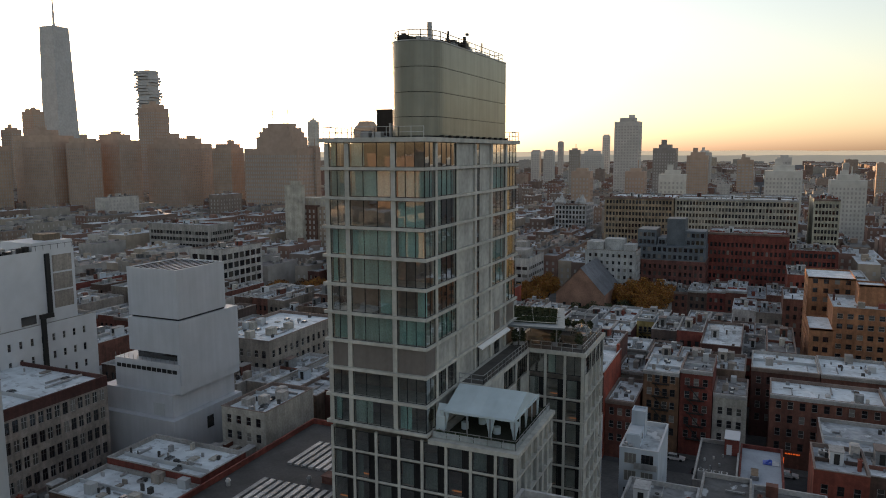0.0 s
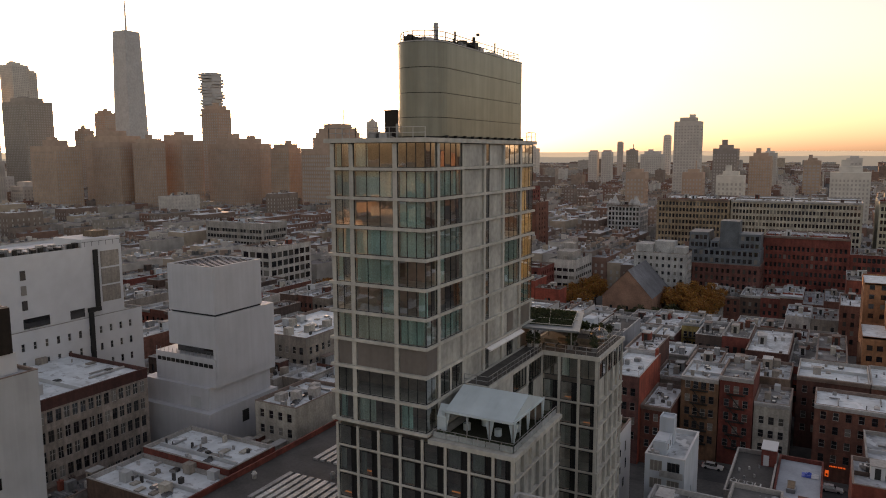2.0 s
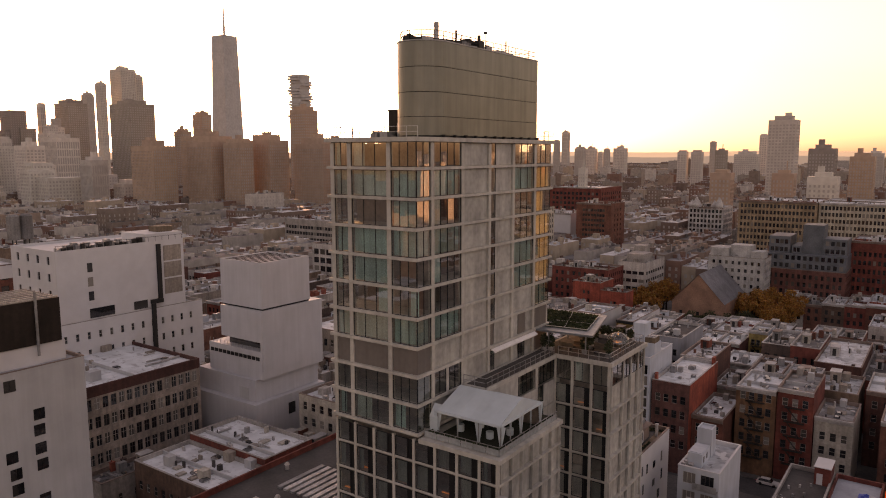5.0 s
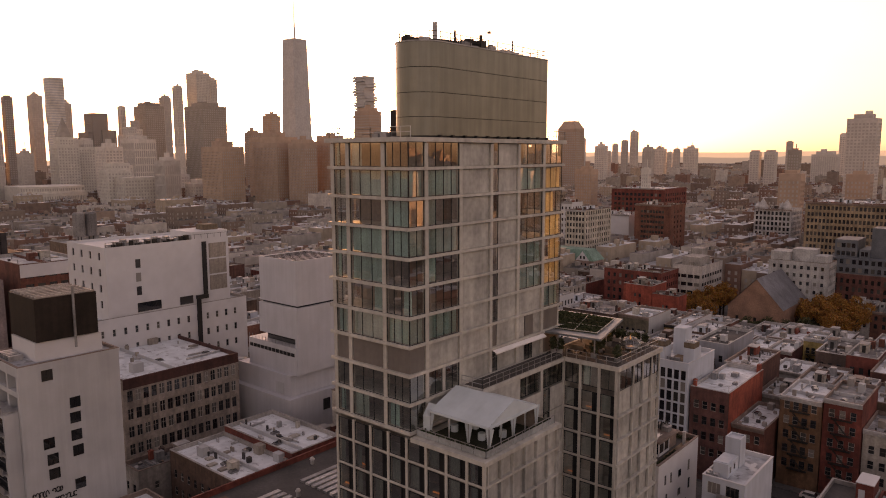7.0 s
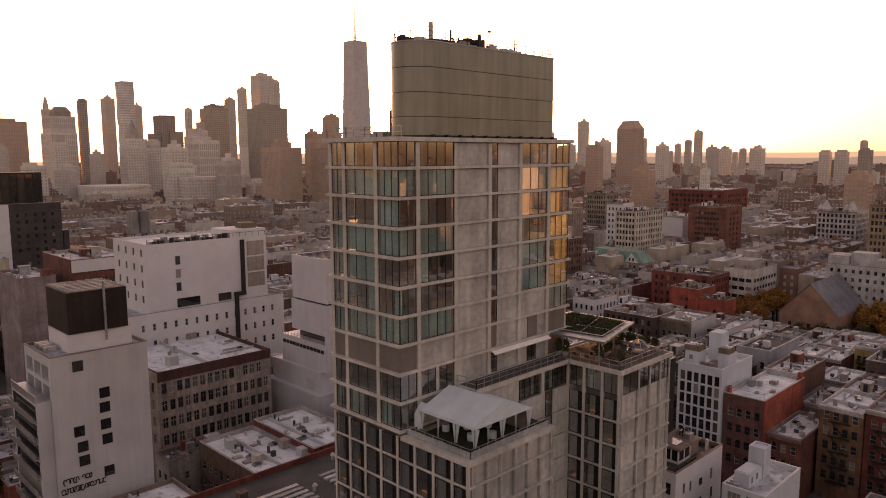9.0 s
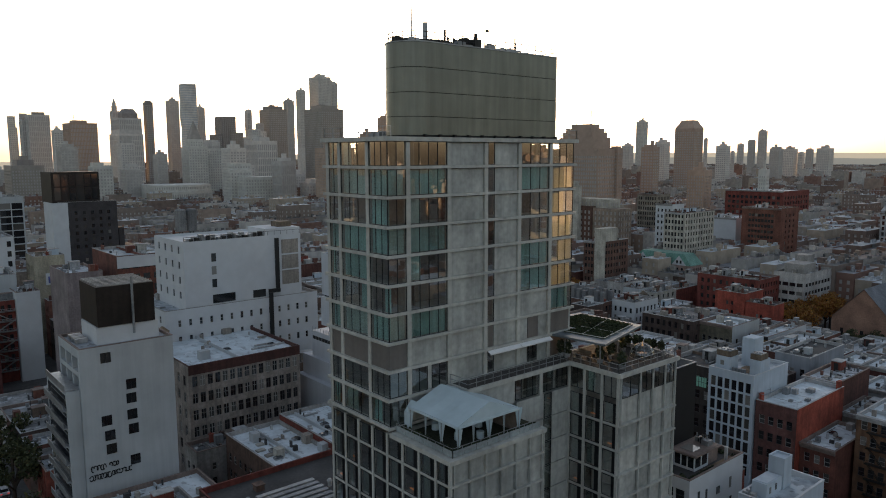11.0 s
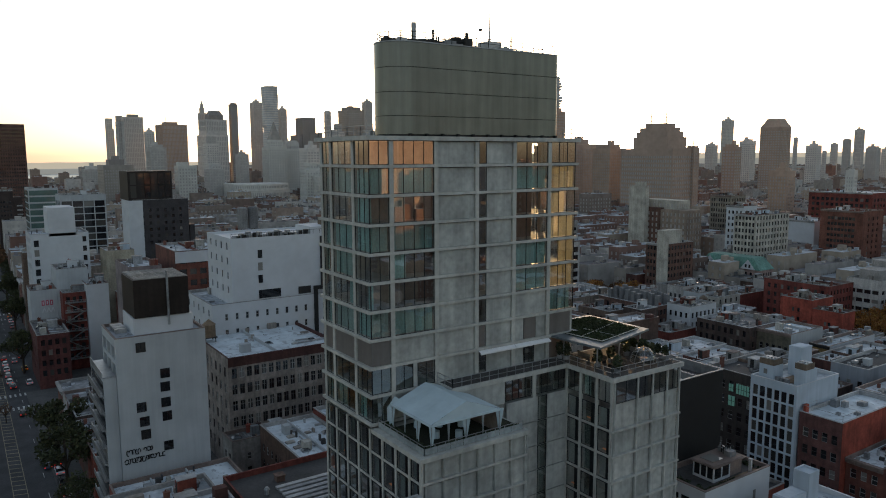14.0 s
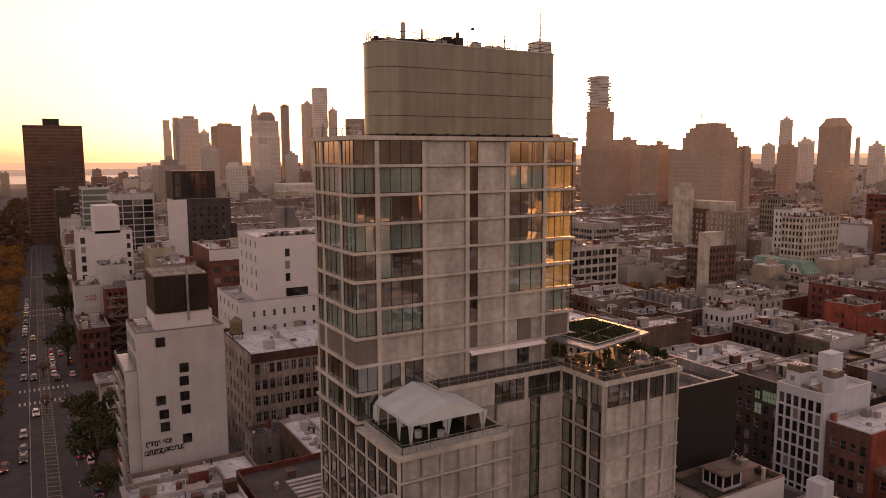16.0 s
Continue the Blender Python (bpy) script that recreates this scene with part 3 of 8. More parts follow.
def glass_unit(p0, p1, z0, z1, panes, curtain=None, dark_right=False, cloth=None):
    """A window of several panes between two points of the plan, seen left to right from outside, with a curtain behind."""
    p0, p1 = Vector((*p0, 0)), Vector((*p1, 0))
    u = (p1 - p0).normalized()
    n = Vector((u.y, -u.x, 0))
    ln = (p1 - p0).length

    def slab_of(s, a0, a1, b0, b1, d0, d1, mi):
        c = [p0 + u * a - n * d for a, d in ((a0, d0), (a1, d0), (a1, d1), (a0, d1))]
        s.prism([(q.x, q.y) for q in c], b0, b1, mi)

    e = 0.06
    cuts = [ln * (k + 1) / panes for k in range(panes - 1)] if not dark_right else [ln * 0.7]
    w = 0.03 if not dark_right else 0.1
    xs = [0, e] + [c + o for c in cuts for o in (-w, w)] + [ln - e, ln]

    def place(a, z, d):
        q = p0 + u * a - n * d
        return (q.x, q.y, z)

    s = Shape()
    lattice(s, xs, [z0, z0 + e, z1 - e, z1], -0.01, 0.055, place)
    ob = part("window", s, FRAME, tower)
    for k in range(1, len(xs) - 1, 2):
        if dark_right and k > 1:
            s = Shape()
            slab_of(s, xs[k], xs[k + 1], z0 + e, z1 - e, 0.04, 0.08, 0)
            part("shutter", s, FRAME, ob, "dark metal side panel")
            continue
        t0, t1, lean = [tilt.uniform(-0.012, 0.012) for _ in range(3)]
        s = Shape()
        s.quad(place(xs[k], z0 + e, 0.035 + t0), place(xs[k + 1], z0 + e, 0.035 + t1), place(xs[k + 1], z1 - e, 0.035 + t1 + lean), place(xs[k], z1 - e, 0.035 + t0 + lean))
        part("pane", s, GLASS, ob).visible_shadow = False
    if curtain:
        c = Shape()
        f0, f1 = curtain
        k = max(4, int((f1 - f0) * ln / 0.13))
        for i in range(k):
            q0, q1 = f0 * ln + 0.1 + (f1 - f0) * (ln - 0.2) * i / k, f0 * ln + 0.1 + (f1 - f0) * (ln - 0.2) * (i + 1) / k
            deep = 0.305 if not cloth else 0.3
            d0, d1 = (0.28, deep) if i % 2 else (deep, 0.28)
            a, b = p0 + u * q0 - n * d0, p0 + u * q1 - n * d1
            c.quad((a.x, a.y, z0 + 0.08), (b.x, b.y, z0 + 0.08), (b.x, b.y, z1 - 0.1), (a.x, a.y, z1 - 0.1))
        part("curtain", c, cloth or CURTAIN, ob, "drawn sheer curtain" if cloth == SHEER else "drawn pale curtain")
    return ob


def concrete_panel(p0, p1, z0, z1, mat=CONCRETE, back=0.12):
    p0, p1 = Vector((*p0, 0)), Vector((*p1, 0))
    u = (p1 - p0).normalized()
    n = Vector((u.y, -u.x, 0))
    p0, p1, z0, z1 = p0 + u * 0.05, p1 - u * 0.05, z0 + 0.02, z1 - 0.09
    c = [p0 - n * back, p1 - n * back, p1 - n * (back + 0.25), p0 - n * (back + 0.25)]
    part("panel", Shape().prism([(q.x, q.y) for q in c], z0, z1), mat, tower)


def post(x, y, z0, z1, wx=0.5, wy=0.5, mat=SLAB):
    part("column", Shape().box(x - wx / 2, x + wx / 2, y - wy / 2, y + wy / 2, z0, z1), mat, tower)


# slabs of the upper block
for i, z in enumerate(LEVELS):
    t = 0.31 if i < len(LEVELS) - 1 else 0.45
    g = 0.34 if i < len(LEVELS) - 1 else 0.5
    s = Shape().box(TX0 - g, TX1 + g * 0.7, TY0 - g, TY1 + g, z - t, z)
    part("floor_slab", s, SLAB, tower)
part("core", Shape().box(-38.4, -34.6, 72, 87, 43, 73), ROOMWALL, tower)
for x0, x1, y0, y1 in ((-41.6, -30.9, 68.7, 68.9), (-33.7, -33.5, 68.95, 89.5), (-41.6, -33.8, 89.3, 89.5), (-40.0, -39.8, 69.0, 89.2)):
    part("partition", Shape().box(x0, x1, y0, y1, 43.3, 73.0), ROOMWALL, tower)
part("partition", Shape().box(-41.6, -21.1, 67.6, 67.8, 0, 42.3), ROOMWALL, tower)
part("partition", Shape().box(-29.9, -20.3, 92.9, 93.1, 0, 45.9), ROOMWALL, tower)
FX = [-41.75, -39.35, -34.0]
RY = [67.7, 73.3, 78.8, 84.25, 89.7]
for x in FX:
    post(x, TY0 + 0.12, 43.3, 73.0, 0.5, 0.45)
for y in RY:
    post(TX1 - 0.1, y, 43.3, 73.0, 0.45, 0.5)
for x in (-36.7,):
    post(x, TY1 - 0.2, 43.3, 73.0)
for y in (70, 77, 84, 91):
    post(TX0 + 0.1, y, 43.3, 73.0, 0.45, 0.5)
for i in range(len(LEVELS) - 1):
    z0, z1 = LEVELS[i], LEVELS[i + 1] - (0.31 if i < len(LEVELS) - 2 else 0.45)
    closed = i in (6, 3, 8)              # storeys whose curtains are mostly drawn
    for a, b, k in ((-41.5, -39.62, 2), (-39.08, -34.27, 3), (-33.73, TX1 - 0.02, 3)):
        if i == 2:
            concrete_panel((a, TY0), (b, TY0), z0, z1, PANEL, 0.02)
            continue
        cur = None
        if i >= 3 and (closed or rt.random() < 0.2):
            cur = (0, 1)
        elif i >= 3 and rt.random() < 0.5:
            cur = (0, 0.33) if rt.random() < 0.5 else (0.66, 1)
        elif i == 0:
            cur = (0.0, 0.45)
        glass_unit((a, TY0), (b, TY0), z0, z1, k, cur)
    # right side
    if i == 2:
        concrete_panel((TX1, TY0 + 0.03), (TX1, RY[0] - 0.27), z0, z1, PANEL, 0.02)
    else:
        glass_unit((TX1, TY0 + 0.03), (TX1, RY[0] - 0.27), z0, z1, 2, (0, 1) if closed and i >= 3 else None)
    if i >= 3:
        glass_unit((TX1, RY[0] + 0.27), (TX1, RY[1] - 0.27), z0 + (0.0), z1, 4, (0, 1) if closed else ((0, 0.3) if rt.random() < 0.5 else None))
    elif i == 1:
        glass_unit((TX1, RY[0] + 0.27), (TX1, 70.2), z0, z1, 2)
        concrete_panel((TX1, 70.2), (TX1, 70.8), z0, z1, CONCRETE, 0.0)
        glass_unit((TX1, 70.8), (TX1, RY[1] - 0.27), z0, z1, 2)
    else:
        concrete_panel((TX1, RY[0] + 0.27), (TX1, RY[1] - 0.27), z0, z1)
    concrete_panel((TX1, RY[1] + 0.27), (TX1, RY[2] - 0.27), z0, z1)
    # narrow dark window strip, then a panel
    if i >= 3 or i == 1:
        glass_unit((TX1, 79.15), (TX1, 80.2), z0, z1, 1, None)
    else:
        concrete_panel((TX1, 79.15), (TX1, 80.2), z0, z1, PANEL)
    concrete_panel((TX1, 80.25), (TX1, RY[3] - 0.27), z0, z1)
    if i >= 4:
        glass_unit((TX1, RY[3] + 0.27), (TX1, RY[4] - 0.27), z0, z1, 3, (0, 1) if i in (4, 5, 8) else None)
    elif i == 1:
        concrete_panel((TX1, RY[3] + 0.27), (TX1, 86.0), z0, z1)
        glass_unit((TX1, 86.05), (TX1, 87.6), z0, z1, 2)
        concrete_panel((TX1, 87.65), (TX1, RY[4] - 0.27), z0, z1)
    elif i == 2:
        concrete_panel((TX1, RY[3] + 0.27), (TX1, 86.0), z0, z1)
        concrete_panel((TX1, 86.0), (TX1, 87.9), z0, z1, PANEL, 0.06)
        concrete_panel((TX1, 87.9), (TX1, RY[4] - 0.27), z0, z1)
    else:
        concrete_panel((TX1, RY[3] + 0.27), (TX1, RY[4] - 0.27), z0, z1)
    if i >= 3:
        glass_unit((TX1, RY[4] + 0.27), (TX1, TY1 - 0.03), z0, z1, 3, (0, 0.9) if i == 3 else ((0, 1), (0.35, 1), (0, 1), (0, 0.62), (0, 1), None)[i - 4], cloth=SHEER if i > 3 else None)
        glass_unit((TX1, TY1), (-36.95, TY1), z0, z1, 3, None)
        glass_unit((-36.45, TY1), (TX0 + 0.3, TY1), z0, z1, 3, None)
    else:
        concrete_panel((TX1, RY[4] + 0.27), (TX1, TY1 - 0.03), z0, z1, PANEL)
        concrete_panel((TX1, TY1), (TX0 + 0.3, TY1), z0, z1)
    # far side
    for a, b in ((TY1 - 0.05, 91.27), (90.73, 84.27), (83.73, 77.27), (76.73, 70.27), (69.73, TY0 + 0.05)):
        if i >= 3 and (b > 90 or a < 70):
            glass_unit((TX0, a), (TX0, b), z0, z1, 2, None)
        else:
            concrete_panel((TX0, a), (TX0, b), z0, z1)

# lower block: front with close columns, wing, link and rear block
LOWZ = [43.3 - 3.05 * k for k in range(15)]
COLS = [-41.8, -39.1, -36.4, -33.7, -31.0, -28.3, -25.6, -22.95, -20.9]
for k, z in enumerate(LOWZ[:-1]):
    if k == 0:
        continue
    part("floor_slab", Shape().box(TX0, -20.64, TY0 - 0.12, 78.2, z - 0.22, z), SLAB, tower)
    part("floor_slab", Shape().box(-30.4, -19.68, 90.1, 101.95, z - 0.22, z), SLAB, tower)
part("floor_slab", Shape().box(-30.2, -20.5, TY0 - 0.35, 78.4, 42.4, 42.85), SLAB, tower, "terrace slab with a pale stone edge")
for x in COLS:
    post(x, TY0, 0, 42.6, 0.3, 0.3)
part("rear_wall", Shape().box(TX0, -28.0, 78.25, 101.5, 0, 43.0), CONCRETE, tower)
part("side_wall", Shape().box(TX0 - 0.02, TX0 + 0.3, TY0 + 0.4, 78.2, 0, 43.0), CONCRETE, tower)
for k in range(13):
    z1, z0 = LOWZ[k] - (0.4 if k else 0.9), LOWZ[k + 1]
    for a, b in zip(COLS, COLS[1:]):
        r = rt.random()
        w = glass_unit((a + 0.16, TY0), (b - 0.16, TY0), z0, z1, 2, (0, 0.66) if r < 0.36 else ((0.0, 0.3) if r < 0.6 else None), True, GREYCLOTH)
        if rt.random() < 0.14:
            part("lit_shelf", Shape().box(a + 0.5, b - 1.0, TY0 + 0.4, TY0 + 0.6, z0 + 0.25, z0 + 0.33), LITROOM, w, "warm bed light")
    for j in range(6):
        y0, y1 = 65.5 + j * 2.12, 65.5 + (j + 1) * 2.12
        concrete_panel((-20.8, y0 + 0.03), (-20.8, y1 - 0.03), z0, LOWZ[k] - 0.4 if k else 42.4, CONCRETE, 0.24)
    for j in range(3):
        a, b = (-27.4, -25.0, -22.4, -19.9)[j:j + 2]
        w = glass_unit((a + 0.18, 90.3), (b - 0.18, 90.3), z0, z1 + (0.3 if k == 0 else 0), 2, (0, 0.66) if rt.random() < 0.5 else None, True, GREYCLOTH)
        if rt.random() < 0.3:
            part("lit_shelf", Shape().box(a + 0.6, b - 1.0, 90.7, 90.9, z0 + 0.25, z0 + 0.33), LITROOM, w, "warm bed light")
    for a, b in ((90.3, 94.3), (94.3, 96.9), (96.9, 99.5), (99.5, 101.8)):
        concrete_panel((-19.9, a + 0.05), (-19.9, b - 0.05), z0, LOWZ[k] - 0.4 if k else 43.3, CONCRETE, 0.24)
    concrete_panel((-27.4, 80.9), (-27.4, 85.6), z0, LOWZ[k], CONCRETE, 0.0)
    glass_unit((-27.4, 85.65), (-27.4, 87.0), z0, LOWZ[k] - 0.12, 1, None)
    concrete_panel((-27.4, 87.05), (-27.4, 90.2), z0, LOWZ[k], CONCRETE, 0.0)
for j in range(7):
    post(-20.87, 65.5 + j * 2.12, 0, 42.4, 0.34, 0.13, CONCRETE)
for x in (-27.4, -25.0, -22.4, -20.1):
    post(x, 90.27, 0, 45.9, 0.34, 0.3)
for y in (90.45, 94.3, 96.9, 99.5, 101.75):
    post(-19.92, y, 0, 45.9, 0.3, 0.2, CONCRETE)
part("rear_wall", Shape().box(-30.4, -20.3, 101.6, 101.9, 0, 45.98), CONCRETE, tower)
part("side_wall", Shape().box(-30.4, -30.1, 94.6, 101.55, 43.1, 45.98), CONCRETE, tower)
part("rear_wall", Shape().box(-30.4, -20.8, 78.0, 78.2, 0, 42.4), CONCRETE, tower)
# top storey of the rear block and link
part("floor_slab", Shape().box(-30.4, -19.6, 89.9, 102.2, 46.0, 46.5), SLAB, tower)
for j in range(3):
    a, b = (-27.4, -25.0, -22.4, -19.9)[j:j + 2]
    glass_unit((a + 0.18, 90.3), (b - 0.18, 90.3), 43.35, 46.0, 2, (0, 0.5) if j == 1 else None)
for (a, b), k in (((90.7, 94.1), 2), ((94.5, 96.7), 2), ((97.1, 99.3), 2), ((99.7, 101.5), 2)):
    glass_unit((-19.9, a), (-19.9, b), 43.35, 46.0, k, None)
part("floor_slab", Shape().box(-30.3, -27.1, 73.0, 89.85, 46.0, 46.5), SLAB, tower, "walkway slab along the tower's side")
concrete_panel((-27.4, 73.0), (-27.4, 80.6), 43.3, 46.0, CONCRETE, 0.0)
glass_unit((-27.4, 80.7), (-27.4, 84.6), 43.5, 46.0, 4, None)
post(-27.4, 84.9, 43.3, 46.0, 0.4, 0.5)
glass_unit((-27.4, 85.2), (-27.4, 89.8), 43.5, 46.0, 5, None)
part("room_wall", Shape().box(-30.3, -30.1, 78, 90, 43.3, 46), ROOMWALL, tower)


def railing(pts, z, h=1.05, step=1.2, mat=STEEL, name="railing", r=0.03):
    s = Shape()
    for p, q in zip(pts, pts[1:]):
        p, q = Vector(p), Vector(q)
        n = max(1, int((q - p).length / step))
        for k in range(n + 1):
            c = p.lerp(q, k / n)
            s.bar((c.x, c.y, z), (c.x, c.y, z + h), r)
        for f in (0.5, 1.0):
            s.bar((p.x, p.y, z + h * f), (q.x, q.y, z + h * f), r)
    return part(name, s, mat, tower)


railing([(-27.3, 73.2), (-27.3, 89.6)], 46.5)
railing([(-27.3, 73.2), (-30.2, 73.2)], 46.5)
railing([(-20.1, 90.2), (-20.1, 101.8), (-29.9, 101.8)], 46.5)
railing([(-27.0, 90.2), (-20.1, 90.2)], 46.5)
railing([(TX0, 82), (TX0, TY0 - 0.2), (-38.6, TY0 - 0.2), (-36.4, TY0 + 0.6), (-33.8, 66.0), (-31, 66.0)], 73.55, 1.1)
railing([(TX1 + 0.2, 91.6), (TX1 + 0.2, 94.2), (-34, 94.2)], 73.55, 1.1)
# awning rail
AWNING = surface("awning_canvas", [(0.72, 0.72, 0.72)], 0.6, bump=0, stain=0.1)
for y0, y1 in ((78.9, 84.1), (84.2, 89.6)):
    s = Shape()
    s.bar((-29.7, y0, 48.82), (-29.7, y1, 48.82), 0.08)
    s.bar((-30.1, y0, 49.06), (-30.1, y1, 49.06), 0.07)
    s.quad((-30.1, y0, 49.13), (-29.7, y0, 48.9), (-29.7, y1, 48.9), (-30.1, y1, 49.13))
    s.quad((-30.1, y1, 49.09), (-29.7, y1, 48.86), (-29.7, y0, 48.86), (-30.1, y0, 49.09))
    part("awning", s, AWNING, tower, "half rolled white awning")

# rounded plant housing on the roof
def stadium(x0, x1, y0, y1, rf, rb, g=0.0):
    pts = []
    cx = (x0 + x1) / 2
    for k in range(25):
        a = math.pi + math.pi * k / 24
        pts.append((cx + (rf + g) * math.cos(a), y0 + rf + (rf + g) * math.sin(a)))
    for cxx, a0 in ((x1 - rb, 0.0), (x0 + rb, math.pi / 2)):
        for k in range(7):
            a = a0 + math.pi / 2 * k / 6
            pts.append((cxx + (rb + g) * math.cos(a), y1 - rb + (rb + g) * math.sin(a)))
    return pts


DZ = [73.75, 75.7, 78.2, 80.75, 83.3]
for a, b in zip(DZ, DZ[1:]):
    part("cladding_band", Shape().prism(stadium(-36.7, -31.0, 68.15, 91.6, 2.85, 0.8), a + 0.035, b - 0.035), DRUM, tower, "green-grey metal cladding band", smooth=False)
part("cladding_core", Shape().prism(stadium(-36.7, -31.0, 68.15, 91.6, 2.85, 0.8, -0.07), 73.6, 83.32), FRAME, tower)
part("rim", Shape().prism(stadium(-36.7, -31.0, 68.15, 91.6, 2.85, 0.8, 0.05), 83.3, 83.42), STEEL, tower)
for k in range(11):
    part("bracket", Shape().box(-31.05, -30.65, 70.2 + k * 2.05, 70.45 + k * 2.05, 73.56, 73.85), FRAME, tower)
ring = stadium(-36.7, -31.0, 68.15, 91.6, 2.85, 0.8, -0.35)
railing([(*p, 0) for p in ring[::4]] + [(*ring[0], 0)], 83.42, 1.0, 1.6, IRON, r=0.03)
part("flue", Shape().cyl(-33.2, 72.3, 83.4, 85.7, 0.26, 12).cyl(-33.2, 72.3, 85.2, 85.3, 0.3, 12), METALBOX, tower, "pale metal flue")
part("mast", Shape().cyl(-32.0, 84.8, 83.4, 85.1, 0.09, 6), IRON, tower)
part("mast", Shape().cyl(-31.7, 73.8, 83.4, 84.9, 0.12, 6), IRON, tower)
part("mast", Shape().cyl(-31.6, 78.2, 83.4, 84.9, 0.2, 6).box(-31.9, -31.3, 77.8, 78.8, 83.4, 84.3), IRON, tower)
part("camera_pole", Shape().cyl(-32.2, 80.5, 83.4, 85.6, 0.03, 5).box(-32.35, -32.05, 80.35, 80.65, 85.4, 85.65), IRON, tower)
for k in range(9):
    y = 74.6 + k * 0.42
    part("pipe", Shape().cyl(-32.2 - (k % 2) * 0.3, y, 83.4, 84.35, 0.06, 6), IRON, tower)
part("pipe", Shape().bar((-32.0, 73.0, 83.75), (-34.8, 69.6, 83.95), 0.12).bar((-32.0, 73.0, 83.75), (-31.7, 74.4, 83.7), 0.1), IRON, tower)
rk = random.Random(3)
for x, y, a, b, h in ((-35.1, 70.0, 0.5, 0.4, 0.95), (-33.9, 70.9, 1.0, 0.4, 0.75), (-32.4, 76.4, 0.5, 0.6, 0.7), (-32.8, 77.6, 0.8, 1.0, 1.1), (-32.3, 81.0, 0.4, 0.5, 0.8), (-31.8, 82.6, 0.25, 0.5, 0.45), (-31.8, 83.8, 0.25, 0.4, 0.5), (-34.4, 75.2, 0.8, 1.4, 0.9)):
    s = Shape().box(x - a, x + a, y - b, y + b, 83.4, 83.4 + h * 0.8).cyl(x, y, 83.4 + h * 0.8, 83.4 + h, min(a, b) * 0.7, 8)
    s.bar((x + a, y, 83.6), (x + a + 0.4, y + 1.2, 83.55), 0.07)
    part("roof_unit", s, IRON if h > 0.8 else METALBOX, tower)
part("plant_box", Shape().box(-39.4, -36.9, 71.7, 74.6, 73.55, 76.65).box(-39.5, -36.8, 71.6, 74.7, 76.65, 76.75), RUST, tower, "dark louvred plant box")
for k in range(7):
    x, y = rk.uniform(-40.5, -37.6), rk.uniform(66.5, 73)
    part("roof_unit", Shape().box(x - 0.5, x + 0.5, y - 0.4, y + 0.4, 73.55, 73.55 + rk.uniform(0.4, 0.9)).bar((x, y, 74), (x + 0.9, y + 0.6, 73.7), 0.05), METALBOX, tower)
part("flue", Shape().cyl(-37.2, 70.8, 73.55, 75.2, 0.18, 8), METALBOX, tower)

DECK = surface("dark_terrace_decking", [(0.07, 0.065, 0.06)], 0.8, streak=0.3, stain=0.3)
part("decking", Shape().box(-30.0, -19.95, 90.25, 101.85, 46.504, 46.53), DECK, tower, "dark terrace decking")
part("decking", Shape().box(-29.9, -27.35, 73.3, 90.1, 46.504, 46.53), DECK, tower, "dark walkway decking")
# roof canopy with planting, on posts over the rear terrace
canopy = thing("roof_canopy", -27, 96, 46.5, "flat steel canopy with a planted green roof on slim posts", "canopy")
outline = [(-30.25, 90.2), (-22.7, 91.0), (-25.8, 103.0), (-36.0, 102.6), (-36.0, 94.6), (-30.25, 94.6)]
part("deck", Shape().prism(outline, 49.05, 49.3), surface("canopy_steel", [(0.17, 0.2, 0.22)], 0.5, 0.3), canopy)
part("planting", Shape().prism([(-30.0, 92.2), (-24.4, 93.0), (-26.6, 102.0), (-35.0, 101.6), (-35.0, 95.0), (-30.0, 95.0)], 49.3, 49.42), GREENROOF, canopy, "low green sedum planting")
s = Shape()
for a, b in (((-30.1, 95.6), (-24.6, 96.4)), ((-27.3, 92.4), (-30.4, 101.8)), ((-30.2, 92.1), (-24.3, 92.9)), ((-24.3, 92.9), (-26.5, 102.1))):
    s.bar((*a, 49.48), (*b, 49.48), 0.04)
part("edging", s, SLAB, canopy)
s = Shape()
for _ in range(3600):
    x, y = rt.uniform(-34.8, -24.6), rt.uniform(92.4, 101.6)
    if (x > -29.9 or y > 95.2) and x < -24.3 - (y - 93) * 0.25 and y > 92.3 + (x + 30) * 0.14:
        a, k, z = rt.uniform(0, 6.28), rt.uniform(0.06, 0.16), 49.42
        c, d = math.cos(a) * k, math.sin(a) * k
        t = rt.uniform(0.08, 0.22)
        s.quad((x - c, y - d, z), (x + c, y + d, z), (x + c * 0.6 - d, y + d * 0.6 + c, z + t), (x - c * 0.6 - d, y - d * 0.6 + c, z + t * 0.8))
tagged(part("sedum_tuft", s, GREENROOF, canopy), kind="stuff")
for x, y in ((-28.8, 91.0), (-24.0, 91.8), (-24.9, 96.5), (-26.4, 102.0), (-29.4, 98)):
    part("post", Shape().cyl(x, y, 46.5, 49.05, 0.1, 8), STEEL, canopy)
for k in range(5):
    part("downlight", Shape().cyl(-28.6 + 0.9 * k, 93.5 + k * 0.8, 48.95, 49.05, 0.12, 8), BULB, canopy, "warm downlight")
dome = thing("dome", -22.0, 97.6, 46.5, "clear plastic igloo dome with pale ribs on the terrace", "dome")
s, t2 = Shape(), Shape()
